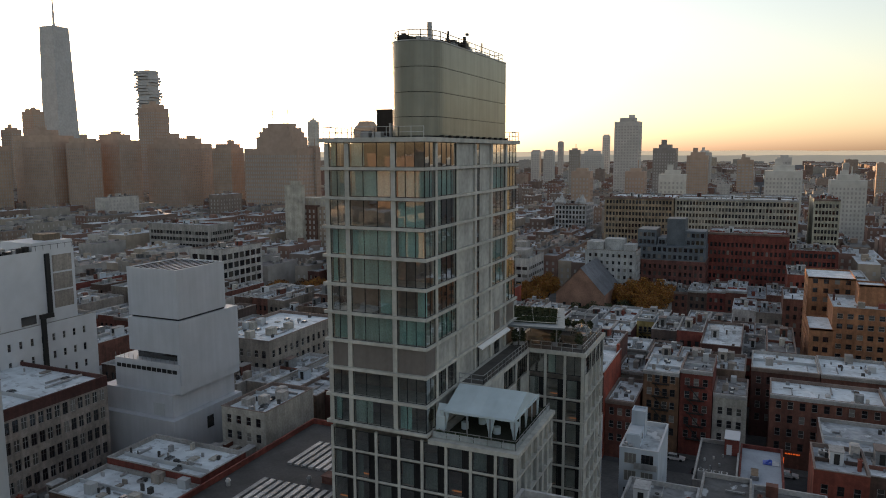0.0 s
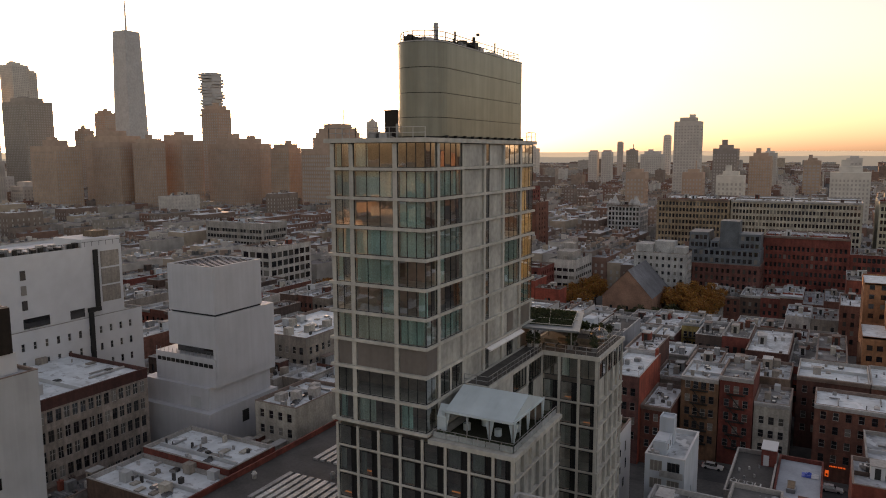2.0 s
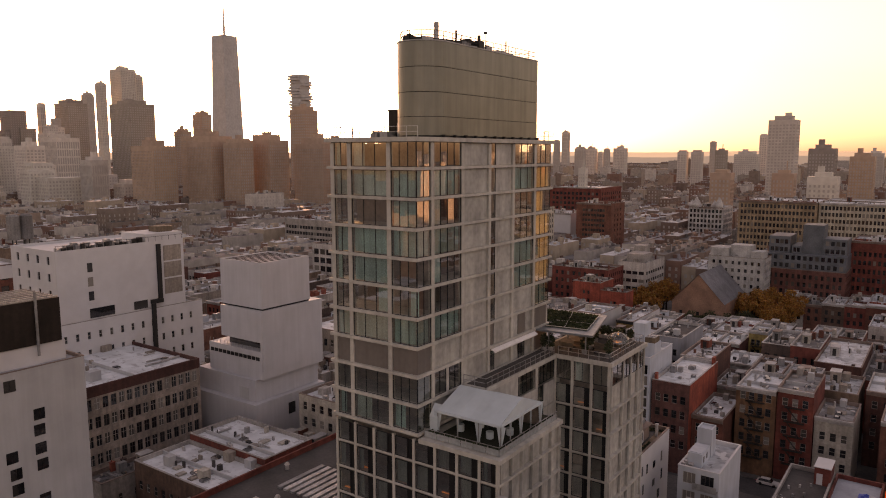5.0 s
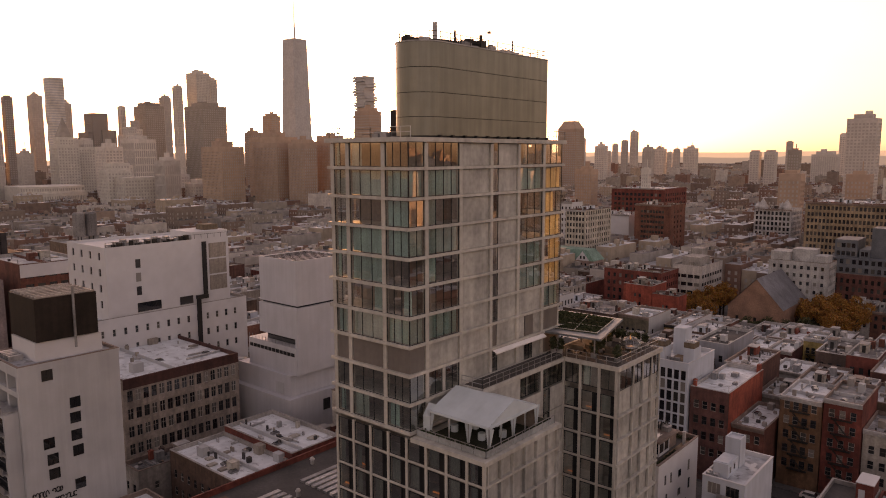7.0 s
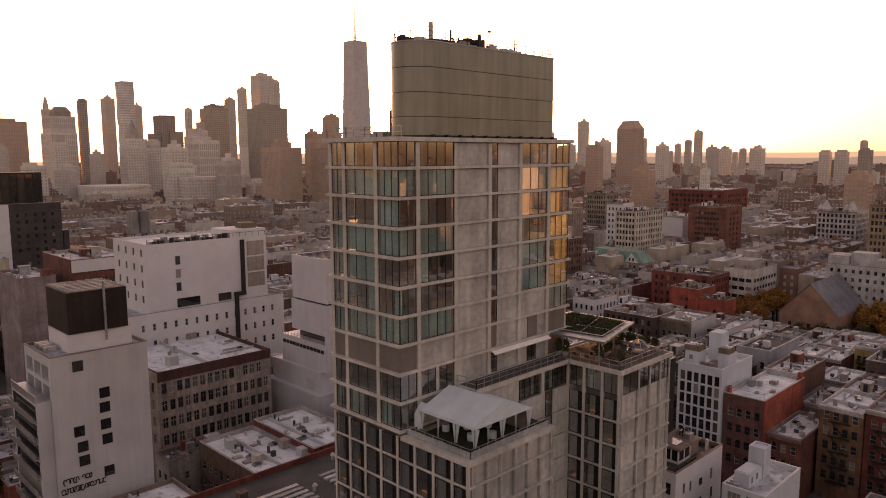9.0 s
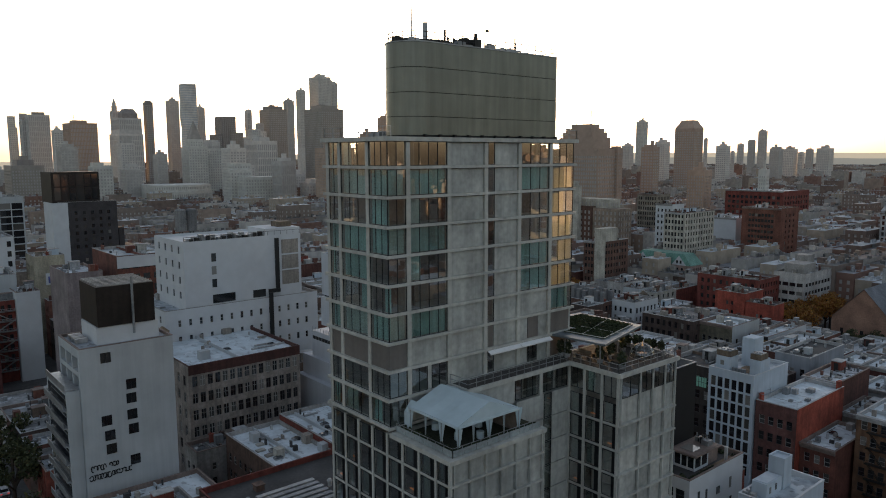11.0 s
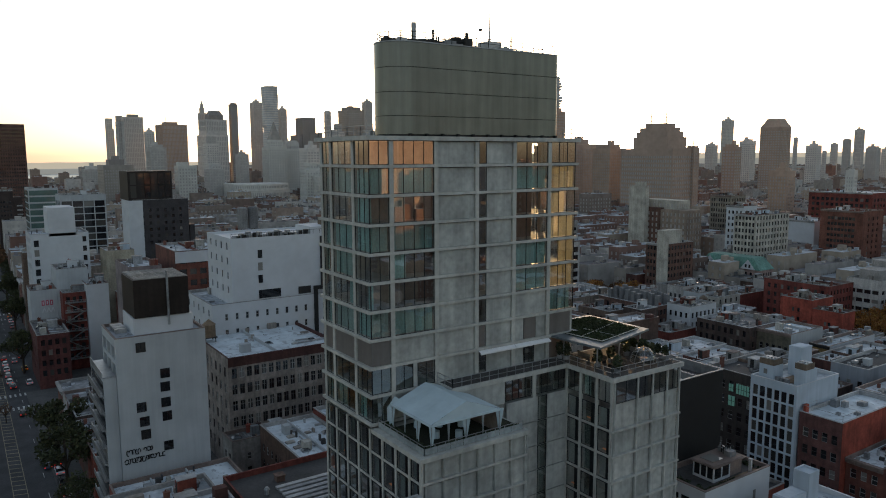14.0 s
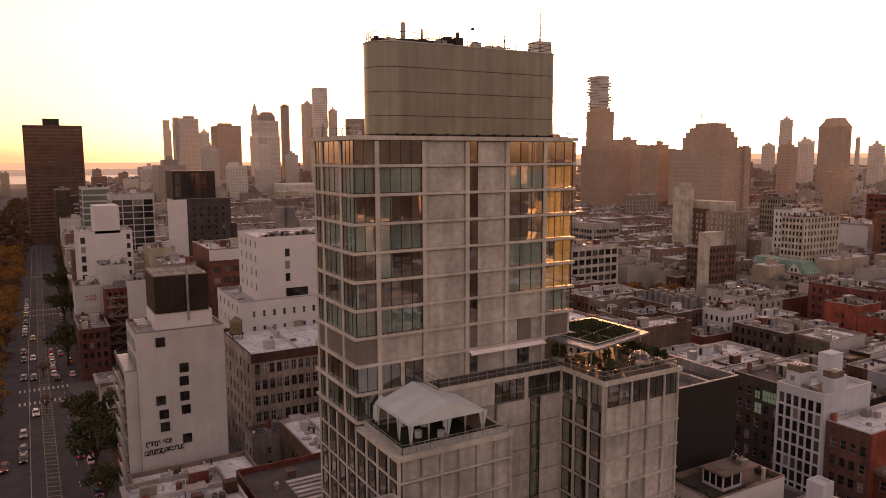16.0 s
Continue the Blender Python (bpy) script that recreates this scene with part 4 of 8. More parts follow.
for i in range(16):
    for j in range(6):
        def dp(i, j, r=1.55):
            a, e = 2 * math.pi * i / 16, math.pi / 2 * j / 6
            return (-22.0 + r * math.cos(a) * math.cos(e), 97.6 + r * math.sin(a) * math.cos(e), 46.8 + r * 1.1 * math.sin(e))
        s.quad(dp(i, j), dp(i + 1, j), dp(i + 1, j + 1), dp(i, j + 1))
        if i % 2 == 0:
            t2.bar(dp(i, j, 1.57), dp(i, j + 1, 1.57), 0.02)
        if j % 2 == 0:
            t2.bar(dp(i, j, 1.57), dp(i + 1, j, 1.57), 0.02)
part("cover", s, glazing("clear_plastic", (0.8, 0.78, 0.74), see=0.72, coat=0.12), dome)
part("rib", t2, STEEL, dome)

for (x, y, z), watts, nm in (((-27.2, 94.0, 48.15), 4.5, "canopy_lamp"), ((-25.6, 98.5, 48.15), 3.0, "canopy_lamp"), ((-22.0, 97.6, 48.0), 7.0, "dome_lamp")):
    lamp = new(nm, bpy.data.lights.new(nm, "POINT"))
    lamp.data.energy, lamp.data.color, lamp.data.shadow_soft_size = watts, (1.0, 0.55, 0.25), 0.12
    lamp.location = (x, y, z)
part("lantern", Shape().cyl(-22.0, 97.6, 48.14, 48.4, 0.1, 8).bar((-22.0, 97.6, 48.4), (-22.0, 97.6, 48.7), 0.015), glow("lantern_light", (1.0, 0.55, 0.22), 0.12), dome, "warm hanging lantern")
part("table", Shape().cyl(-22.0, 97.6, 46.5, 47.2, 0.12, 8).cyl(-22.0, 97.6, 47.2, 47.26, 0.6, 14), WOOD, dome)

# tent on the front terrace
tent = thing("party_tent", -25.7, 71, 42.85, "white fabric party tent with gathered corner drapes", "tent")
ex0, ex1, ey0, ey1, ez, rz = -29.2, -21.6, 66.7, 75.2, 45.55, 47.15
s = Shape()
g = 12
for i in range(g):
    for j in range(g):
        def tp(i, j):
            fx, fy = i / g, j / g
            x, y = ex0 + (ex1 - ex0) * fx, ey0 + (ey1 - ey0) * fy
            z = ez + (rz - ez) * (1 - abs(fy - 0.5) * 2)
            return (x, y, z - 0.1 * math.sin(math.pi * fx * 3) ** 2 * math.sin(math.pi * fy * 2) ** 2)
        s.quad(tp(i, j), tp(i + 1, j), tp(i + 1, j + 1), tp(i, j + 1))
for x in (ex0, ex1):
    s.quad((x, ey0, ez - 0.02), (x, ey1, ez - 0.02), (x, (ey0 + ey1) / 2, rz), (x, (ey0 + ey1) / 2, rz))
part("canopy", s, FABRIC, tent)
# dark sheets added below and behind stand in for the tent's inner shade
part("carpet", Shape().box(ex0 + 0.1, ex1 - 0.1, ey0 + 0.1, ey1 - 0.1, 42.86, 42.93), SOIL, tent)
part("back_curtain", Shape().box(ex0 + 0.2, ex1 - 0.2, ey1 - 0.15, ey1 - 0.1, 42.93, ez), ROOMWALL, tent)
for k in range(5):
    part("table", Shape().cyl(ex0 + 1.4 + k * 1.2, 69.0 + (k % 3) * 2.0, 42.93, 43.65, 0.4, 10), FABRIC, tent)
s = Shape()
for p, q in (((ex0, ey0), (ex1, ey0)), ((ex1, ey0), (ex1, ey1)), ((ex1, ey1), (ex0, ey1)), ((ex0, ey1), (ex0, ey0))):
    s.bar((*p, ez - 0.12), (*q, ez - 0.12), 0.11)
part("valance", s, FABRIC, tent)
spots = [(ex0 + (ex1 - ex0) * f, ey0 + 0.08) for f in (0, 0.33, 0.66, 1)] + [(ex1 - 0.08, ey0 + (ey1 - ey0) * f) for f in (0.25, 0.5, 0.75, 1)] + [(ex0, ey1)]
for k, (x, y) in enumerate(spots):
    part("pole", Shape().cyl(x, y, 42.85, ez, 0.07, 6), STEEL, tent)
    wide = 0.55 if k in (0, 2, 3, 5, 7) else 0.14
    s = Shape()
    along = (1, 0) if k < 4 else (0, 1)
    n = 10
    for i in range(n):
        def dr(i, top):
            f = i / n * 2 - 1
            w = wide * (1.0 if top else 0.3)
            off = 0.06 * (1 if i % 2 else -1)
            return (x + along[0] * f * w - along[1] * off, y + along[1] * f * w - along[0] * off, ez - 0.1 if top else 43.6)
        s.quad(dr(i, False), dr(i + 1, False), dr(i + 1, True), dr(i, True))
        a, b = dr(i, False), dr(i + 1, False)
        s.quad((a[0], a[1], 42.9), (b[0], b[1], 42.9), b, a)
    part("drape", s, FABRIC, tent, "gathered white drape")
s = Shape()
for sy in (-1, 1):
    s.quad((-30.15, 67.6 + sy * 0.95, 44.75), (-29.1, 67.6 + sy * 0.95, 44.75), (-29.1, 67.6, 45.9), (-30.15, 67.6, 45.9))
s.box(-30.12, -29.12, 66.66, 66.7, 42.9, 44.75)
part("entrance_cover", s, FABRIC, tent)
for x0, x1, y0, y1 in ((-30.0, -21.2, 65.75, 66.5), (-21.55, -21.2, 66.55, 77.6), (-30, -21.6, 76.4, 77.6)):
    part("planter", Shape().box(x0, x1, y0, y1, 42.86, 43.2), SOIL, tower, "planter with low dark planting")
railing([(-30.0, 65.55), (-21.05, 65.55), (-21.05, 77.9)], 42.86, 0.95)
PANELGREY = surface("railing_panel", [(0.3, 0.34, 0.35)], 0.5, bump=0)
for k in range(6):
    x = -29.95 + k * 1.49
    part("railing_panel", Shape().box(x, x + 1.42, 65.53, 65.57, 42.92, 43.55), PANELGREY, tower)
for k in range(8):
    y = 65.62 + k * 1.53
    part("railing_panel", Shape().box(-21.07, -21.03, y, y + 1.46, 42.92, 43.55), PANELGREY, tower)
rb = random.Random(8)


def leaf_clump(s, cx, cy, cz, rx, rz, n, size, rnd):
    for _ in range(n):
        d = Vector((rnd.gauss(0, 1), rnd.gauss(0, 1), rnd.gauss(0, 1))).normalized()
        c = Vector((cx, cy, cz)) + Vector((d.x * rx, d.y * rx, d.z * rz)) * rnd.uniform(0.45, 1.0)
        a = Vector((rnd.gauss(0, 1), rnd.gauss(0, 1), rnd.gauss(0, 1))).normalized()
        b = a.cross(d).normalized() if abs(a.dot(d)) < 0.95 else Vector((1, 0, 0))
        a = b.cross(a).normalized()
        k = size * rnd.uniform(0.6, 1.3)
        s.quad(tuple(c - a * k - b * k * 0.6), tuple(c + a * k * 0.8 - b * k), tuple(c + a * k + b * k * 0.7), tuple(c - a * k * 0.7 + b * k))


LEAFDARK = surface("dark_leaf", [(0.03, 0.045, 0.018), (0.045, 0.055, 0.02), (0.025, 0.035, 0.02)], 0.7, by="island", grain=3, bump=0)
s = Shape()
for k in range(90):
    leaf_clump(s, rb.uniform(-29.8, -21.3), rb.uniform(65.85, 66.4), 43.3, 0.25, 0.2, 14, 0.1, rb)
    leaf_clump(s, rb.uniform(-21.5, -21.25), rb.uniform(66.5, 77.5), 43.3, 0.2, 0.2, 14, 0.1, rb)
tagged(part("terrace_planting", s, LEAFDARK), "low dark green planting along the terrace edge", "planting", kind="stuff")
for k in range(9):
    x, y = -29.6 + k * 0.98, 101.2
    pl = thing("hedge", x, y, 46.5, "clipped dark hedge in a long planter along the terrace edge", "hedge", "terrace hedges")
    part("planter", Shape().box(x - 0.47, x + 0.47, y - 0.3, y + 0.3, 46.5, 47.0), METALBOX, pl)
    s = Shape()
    for _ in range(3):
        leaf_clump(s, x + rb.uniform(-0.2, 0.2), y, 47.55 + rb.uniform(-0.1, 0.25), 0.42, 0.65, 70, 0.12, rb)
    part("foliage", s, LEAFDARK, pl)
for k, (x, y) in enumerate(((-29.4, 90.9), (-28.6, 91.2), (-24.3, 92.2), (-24.6, 94.8), (-25.6, 98.6), (-22.6, 99.6), (-21.0, 92.0))):
    pl = thing("potted_shrub", x, y, 46.5, "dark green shrub in a planter on the roof terrace", "plant", "terrace shrubs")
    part("planter", Shape().cyl(x, y, 46.5, 47.0, 0.35, 10, 0, 1.15), METALBOX, pl)
    s = Shape()
    leaf_clump(s, x, y, 47.8, 0.55, 0.95, 160, 0.13, rb)
    part("foliage", s, LEAFDARK, pl)
for k, (x, y) in enumerate(((-27.2, 92.6), (-25.6, 93.8), (-23.2, 94.6), (-22.4, 93.2))):
    bn = thing("terrace_bench", x, y, 46.5, "weathered wooden bench on the roof terrace", "bench", "terrace benches")
    part("seat", Shape().box(x - 1.0, x + 1.0, y - 0.3, y + 0.3, 46.88, 46.95), WOOD, bn)
    part("backrest", Shape().box(x - 1.0, x + 1.0, y + 0.27, y + 0.33, 46.95, 47.4), WOOD, bn)
    for a in (-0.85, 0.85):
        part("leg", Shape().box(x + a - 0.05, x + a + 0.05, y - 0.28, y + 0.28, 46.5, 46.88), IRON, bn)


# ---- buildings near the tower ----
rh = random.Random(21)
KEEP = []                    # plan rectangles taken by placed buildings


def claim(x0, x1, y0, y1):
    KEEP.append((x0, x1, y0, y1))


claim(-43, -19, 64, 103)

# stacked white gallery
gallery = thing("stacked_gallery", -114, 116, 0, "white windowless gallery of shifted stacked boxes in metal mesh", "gallery")
claim(-130, -104, 105, 130)
for x0, x1, y0, y1, z0, z1 in ((-129, -107.0, 107.9, 129.0, 0, 18.05), (-128.2, -108.5, 109.4, 128.3, 18.1, 22.95), (-125, -107.2, 110.3, 128.7, 23.0, 29.2), (-120.9, -107.0, 110.6, 128.6, 31.2, 38.2), (-107.9, -107.0, 110.62, 128.58, 24.8, 31.2), (-120.9, -107.4, 111.0, 125.2, 38.6, 47.9)):
    part("box", Shape().box(x0, x1, y0, y1, z0, z1), MESHWHITE, gallery)
part("joint", Shape().box(-120.3, -107.6, 111.3, 125, 38.2, 38.6), FRAME, gallery)
part("terrace_glazing", Shape().box(-120.5, -108, 112.5, 128, 29.2, 31.2), PANE, gallery, "recessed terrace glazing")
for k in range(14):
    part("baluster", Shape().box(-124.8 + k * 1.25, -124.72 + k * 1.25, 110.34, 110.4, 29.2, 30.2), STEEL, gallery)
for k in range(12):
    part("louvre", Shape().box(-124.4 + k * 1.4, -123.3 + k * 1.4, 110.2, 110.3, 27.2, 28.0), FRAME, gallery)
part("window", Shape().box(-107.0, -106.94, 117.4, 119.4, 13.4, 16.0), PANE, gallery)
part("louvre", Shape().box(-113.8, -110.8, 109.32, 109.4, 18.3, 20.9), GREYWALL, gallery)
for x0, x1, y0, y1 in ((-120.9, -107.4, 111, 111.2), (-120.9, -107.4, 125, 125.2), (-107.6, -107.4, 111.2, 125), (-120.9, -120.7, 111.2, 125)):
    part("parapet", Shape().box(x0, x1, y0, y1, 47.9, 48.7), MESHWHITE, gallery)
s = Shape()
for k in range(9):
    s.bar((-120 + k * 1.5, 111.6, 48.5), (-120 + k * 1.5, 124.6, 48.5), 0.08)
part("roof_grille", s, IRON, gallery)

# loft building of brown brick
building("loft_building", "brown brick loft building with a dark red parapet and many windows", -150, -121.5, 78, 104.8, 26.9, LOFT, ROOFWHITE, right=(15, 3.4, 3.75, 6, 1.15, 2.3, 0.5), front=(8, 3.4, 3.75, 6, 1.3, 2.2, 0.8), detail=True, style="loft", coping=DARKRED, kit=rh, rich="sparse")
claim(-151, -120, 77, 105.5)
part("parapet_band", Shape().box(-121.5, -121.4, 78, 104.8, 24.9, 26.9), DARKRED, bpy.data.objects["loft_building"])

# white block with a stepped top
w2 = building("white_block", "large white rendered block with small windows and a black duct", -172, -147, 82.5, 124.9, 34.0, WHITEWALL, ROOF, right=(14, 21.5, 4.1, 3, 0.75, 1.7, 2.2), front=(5, 6, 4.1, 7, 1.2, 1.8, 1), detail=True, kit=rh)
claim(-173, -146, 82, 126)
s = Shape()
facade(s, (-147.6, 88), (-147.6, 120.4), 33.3, 50.6)
facade(s, (-168, 88), (-147.6, 88), 33.3, 50.6, (4, 36, 3.8, 4, 1.2, 1.8, 1), 0.2, 0, 1)
facade(s, (-147.6, 120.4), (-168, 120.4), 33.3, 50.6)
facade(s, (-168, 120.4), (-168, 88), 33.3, 50.6)
s.quad((-168, 88, 50.0), (-147.6, 88, 50.0), (-147.6, 120.4, 50.0), (-168, 120.4, 50.0), 0)
walled("upper_block", s, [WHITEWALL, DARKPANE], w2)
part("duct", Shape().box(-147.6, -147.0, 112.6, 113.6, 36, 49.8).box(-147.6, -146.8, 110.4, 113.6, 35.2, 36.2).box(-147.0, -146.4, 110.2, 111.2, 20, 35.4), BLACKWALL, w2, "tall black duct")
for k in range(3):
    part("window", Shape().box(-147.6, -147.52, 114.6, 119.6, 37.0 + k * 4.2, 40.8 + k * 4.2), PALEWALL, w2, "large frosted window")
    part("window", Shape().box(-147.6, -147.5, 95.0, 96.2, 38.5 + k * 3.3, 40.6 + k * 3.3), PANE, w2)
part("window", Shape().box(-147.6, -147.5, 95, 101, 34.4, 36.6), PANE, w2)
part("window", Shape().box(-147.6, -147.5, 106, 109.6, 34.4, 36.4), PANE, w2)
part("bulkhead", Shape().box(-158, -147.7, 110, 120.3, 50, 52.4), WHITEWALL, w2)
for k in range(12):
    y = 89.5 + k * 1.6
    part("roof_unit", Shape().box(-151 + (k % 3) * 0.4, -149.6 + (k % 3) * 0.4, y, y + 1.1, 50, 51.0 + (k * 37 % 5) * 0.25), METALBOX, w2)
part("roof_unit", Shape().box(-154, -150, 115, 119, 52.4, 53.8), WOOD, w2)
for k in range(22):
    y = 88.6 + k * 1.42
    part("roof_unit", Shape().box(-148.6 - (k * 13 % 4) * 0.3, -147.9, y, y + 0.5 + (k * 7 % 3) * 0.2, 50.0, 50.9 + (k * 11 % 5) * 0.22), IRON if k % 3 else METALBOX, w2)
s = Shape()
for k in range(18):
    s.bar((-147.7, 88.2 + k * 1.88, 50.6), (-147.7, 88.2 + k * 1.88, 51.7), 0.04)
s.bar((-147.7, 88.2, 51.7), (-147.7, 120.2, 51.7), 0.04)
part("rail", s, IRON, w2)
water_tank(-142, 80, 24.9)

# grey block by the avenue with painted scrawls
gw = thing("grey_block", -105, 59, 0, "tall pale grey block with few windows and dark rooftop box", "building")
claim(-118, -97.6, 49, 68)
s = Shape()
facade(s, (-98.7, 51.5), (-98.7, 67.0), 0, 40.0)
facade(s, (-112, 51.5), (-98.7, 51.5), 0, 40.0, (3, 4, 3.2, 11, 3.4, 2.4, 0.6), 1.4, 0, 1)
facade(s, (-98.7, 67.0), (-112, 67.0), 0, 40.0)
facade(s, (-112, 67.0), (-112, 51.5), 0, 40.0)
walled("wall", s, [GREYWALL, DARKPANE], gw)
part("roof", Shape().box(-111.7, -99.0, 51.8, 66.7, 39.3, 39.6), ROOF, gw)
part("parapet", parapet_roof(-112, -98.7, 51.5, 67.0, 40.0), COPING, gw)
part("lower_block", Shape().box(-113, -99.4, 49.4, 51.45, 0, 33.0), GREYWALL, gw)
part("balcony", Shape().box(-112.5, -99.6, 49.2, 51.45, 33.0, 33.3).box(-112.5, -99.6, 49.2, 49.3, 33.3, 34.2), STEEL, gw)
for k in range(9):
    part("balcony", Shape().box(-112.6, -99.6, 48.7, 49.4, 5 + k * 3.1, 5.2 + k * 3.1).box(-112.6, -99.6, 48.7, 48.78, 5.2 + k * 3.1, 6.1 + k * 3.1), STEEL, gw)
    part("window", Shape().box(-112, -100, 49.32, 49.4, 5.4 + k * 3.1, 7.6 + k * 3.1), PANE, gw)
for y, z in ((54.8, 37.1), (58.7, 31.8), (58.6, 29.3), (58.6, 26.4), (58.7, 23.8), (54.4, 26.2), (54.8, 23.5), (54.9, 21.1), (58.7, 18.2)):
    part("window", Shape().box(-98.7, -98.64, y, y + 1.65, z, z + 1.75, 0).box(-98.64, -98.6, y + 0.78, y + 0.84, z, z + 1.75, 1), [DARKPANE, FRAME], gw)
rg = random.Random(4)
for row, (y0, y1, z, hh) in enumerate(((52.3, 54.4, 18.6, 1.0), (55.2, 56.6, 18.9, 0.7), (51.9, 55.2, 17.1, 0.9), (55.5, 58.6, 17.3, 0.75))):
    y, s = y0, Shape()
    while y < y1:
        w, r0 = rg.uniform(0.35, 0.7), rg.uniform(0, 6.3)
        turns = rg.uniform(3.4, 6.2)
        pts = [(-98.69, y + w * (0.5 + 0.5 * math.cos(r0 + turns * k / 9)), z + hh * (0.5 + 0.5 * math.sin(r0 + turns * k / 9)) + rg.uniform(-0.07, 0.07)) for k in range(10)]
        for p, q in zip(pts, pts[1:]):
            s.bar(p, q, rg.uniform(0.06, 0.1))
        y += w * rg.uniform(0.7, 0.95)
    tagged(part("scrawl", s, BLACKWALL, gw), "black painted scrawl", kind="stuff")
part("penthouse", Shape().box(-111, -101.5, 55.2, 65.6, 39.6, 42.6), WHITEWALL, gw)
bx = part("plant_screen", Shape().box(-111.5, -101.2, 55.4, 65.0, 42.7, 49.6), RUST, gw, "dark brown louvred plant screen")
s = Shape()
for k in range(8):
    s.bar((-111.2 + k * 1.4, 55.6, 49.8), (-111.2 + k * 1.4, 64.8, 49.8), 0.09)
part("grille", s, STEEL, gw)
part("flue", Shape().cyl(-100.9, 61.2, 41, 51.0, 0.22, 8), METALBOX, gw, "tall pale flue")
for k in range(5):
    part("roof_unit", Shape().box(-110 + k * 1.1, -109.2 + k * 1.1, 52.6, 54.6, 39.6, 40.4), METALBOX, gw)

# dark flat roof with rows of skylights
low = building("low_block", "low brick block with dark roof and pale skylight strips", -83, -44, 64.5, 122, 17.5, BRICK, TAR, front=(12, 4, 4, 3, 1.6, 2.2, 1), right=(14, 4, 4, 3, 1.6, 2.2, 1), coping=REDWALL, lip=0.9)
claim(-84, -43, 63, 123)
for j, (yb, n) in enumerate(((71, 9), (86, 10), (103, 8))):
    for k in range(n):
        part("skylight", Shape().box(-76 + k * 1.5, -75.1 + k * 1.5, yb, yb + 10.5, 16.6, 16.95), METALBOX, low, "long pale skylight strip")
for x, y, w, d, h in ((-57, 84, 5, 6, 2.6), (-52, 96, 4, 5, 3.0), (-66, 99, 2, 2, 1.2), (-79, 72, 1.4, 1.4, 1.0), (-60, 76, 1.6, 1.6, 1.1)):
    part("bulkhead", Shape().box(x, x + w, y, y + d, 16.6, 16.6 + h).box(x - 0.15, x + w + 0.15, y - 0.15, y + d + 0.15, 16.6 + h, 16.75 + h), [BRICK], low)
for x, y in ((-72, 82.5), (-68, 98.2), (-74.5, 69), (-63, 70), (-80, 92), (-55, 72), (-70, 116)):
    part("vent", Shape().cyl(x, y, 16.6, 17.5, 0.35, 10).cyl(x, y, 17.5, 17.9, 0.5, 10, 0, 0.5), METALBOX, low, "pale roof vent")

for nm, lb, x0, x1, y0, y1, h, wall, right, front, esc in (
        ("row_building", "low brick row building with a cluttered blue-grey roof", -108, -86, 80, 92, 15.5, BRICK, (6, 3.5, 3.4, 3, 1.1, 1.7, 0.6), (9, 3.5, 3.4, 3, 1.1, 1.7, 0.6), 0),
        ("row_building", "low brick row building with machines on a silver roof", -108, -86, 92.1, 104, 16.8, REDWALL, (6, 3.5, 3.4, 4, 1.1, 1.7, 0.6), (9, 3.5, 3.4, 4, 1.1, 1.7, 0.6), 0),
        ("row_building", "small red brick building with a patched pale roof", -97.8, -86.5, 49, 70, 14.5, REDWALL, (8, 4.5, 3.3, 3, 1.1, 1.8, 0.8), (4, 4.5, 3.3, 3, 1.1, 1.8, 0.8), 0),
        ("row_building", "grey stone building with a streaked silver roof", -100, -89, 114, 131, 20.5, PALEWALL, (0, 0, 0, 0, 0, 0, 0), (4, 4, 3.3, 5, 1.2, 1.8, 0.6), 0),
        ("corner_building", "pale brick corner building with close rows of windows", -132, -112, 146, 178, 25.0, PALEWALL, (12, 4, 3.3, 6, 1.2, 1.9, 0.6), (8, 4, 3.3, 6, 1.2, 1.9, 0.6), 0)):
    b = building(nm, lb, x0, x1, y0, y1, h, wall, ROOFWHITE, right=right if right[0] else None, front=front, detail=True, kit=rh, rich="sparse")
    roof_kit(b, rh, x0 + 1, x1 - 1, y0 + 1, (y0 + y1) / 2, h - 0.7, "sparse")
    claim(x0 - 0.3, x1 + 0.3, y0 - 0.3, y1 + 0.3)

# right of the tower
wb = building("narrow_house", "narrow pale blue-grey house with a stair tower on its roof", -20.2, -13.8, 120.3, 134.2, 22.4, BLUEWALL, ROOF, front=(2, 4.2, 3.1, 6, 2.0, 1.9, 0.4), right=(1, 8, 6, 2, 0.8, 1.4, 1), detail=True, style="triple", coping=WHITEWALL)
claim(-21, -13, 118, 135)
part("stair_tower", Shape().box(-19.5, -17.1, 127.8, 130.4, 21.7, 26.2).box(-19.5, -17.1, 127.8, 128.0, 26.2, 26.5).box(-19.5, -17.1, 130.2, 130.4, 26.2, 26.5).box(-19.5, -19.3, 128.0, 130.2, 26.2, 26.5).box(-17.3, -17.1, 128.0, 130.2, 26.2, 26.5), BLUEWALL, wb)
part("stair_house", Shape().box(-19.5, -17.2, 122.8, 127.5, 21.7, 23.9).box(-19.3, -17.4, 123.1, 127.2, 23.9, 24.0), BLUEWALL, wb)
for y, z, r in ((123.6, 22.3, 0.5), (125.4, 22.4, 0.45)):
    part("stair_window", Shape().box(-17.2, -17.14, y, y + r, z, z + 0.95), PANE, wb)
part("cooling_unit", Shape().box(-19.9, -19.2, 120.9, 121.8, 21.7, 22.7).box(-18.8, -18.1, 120.9, 121.8, 21.7, 22.7), METALBOX, wb, "pale cooling unit")
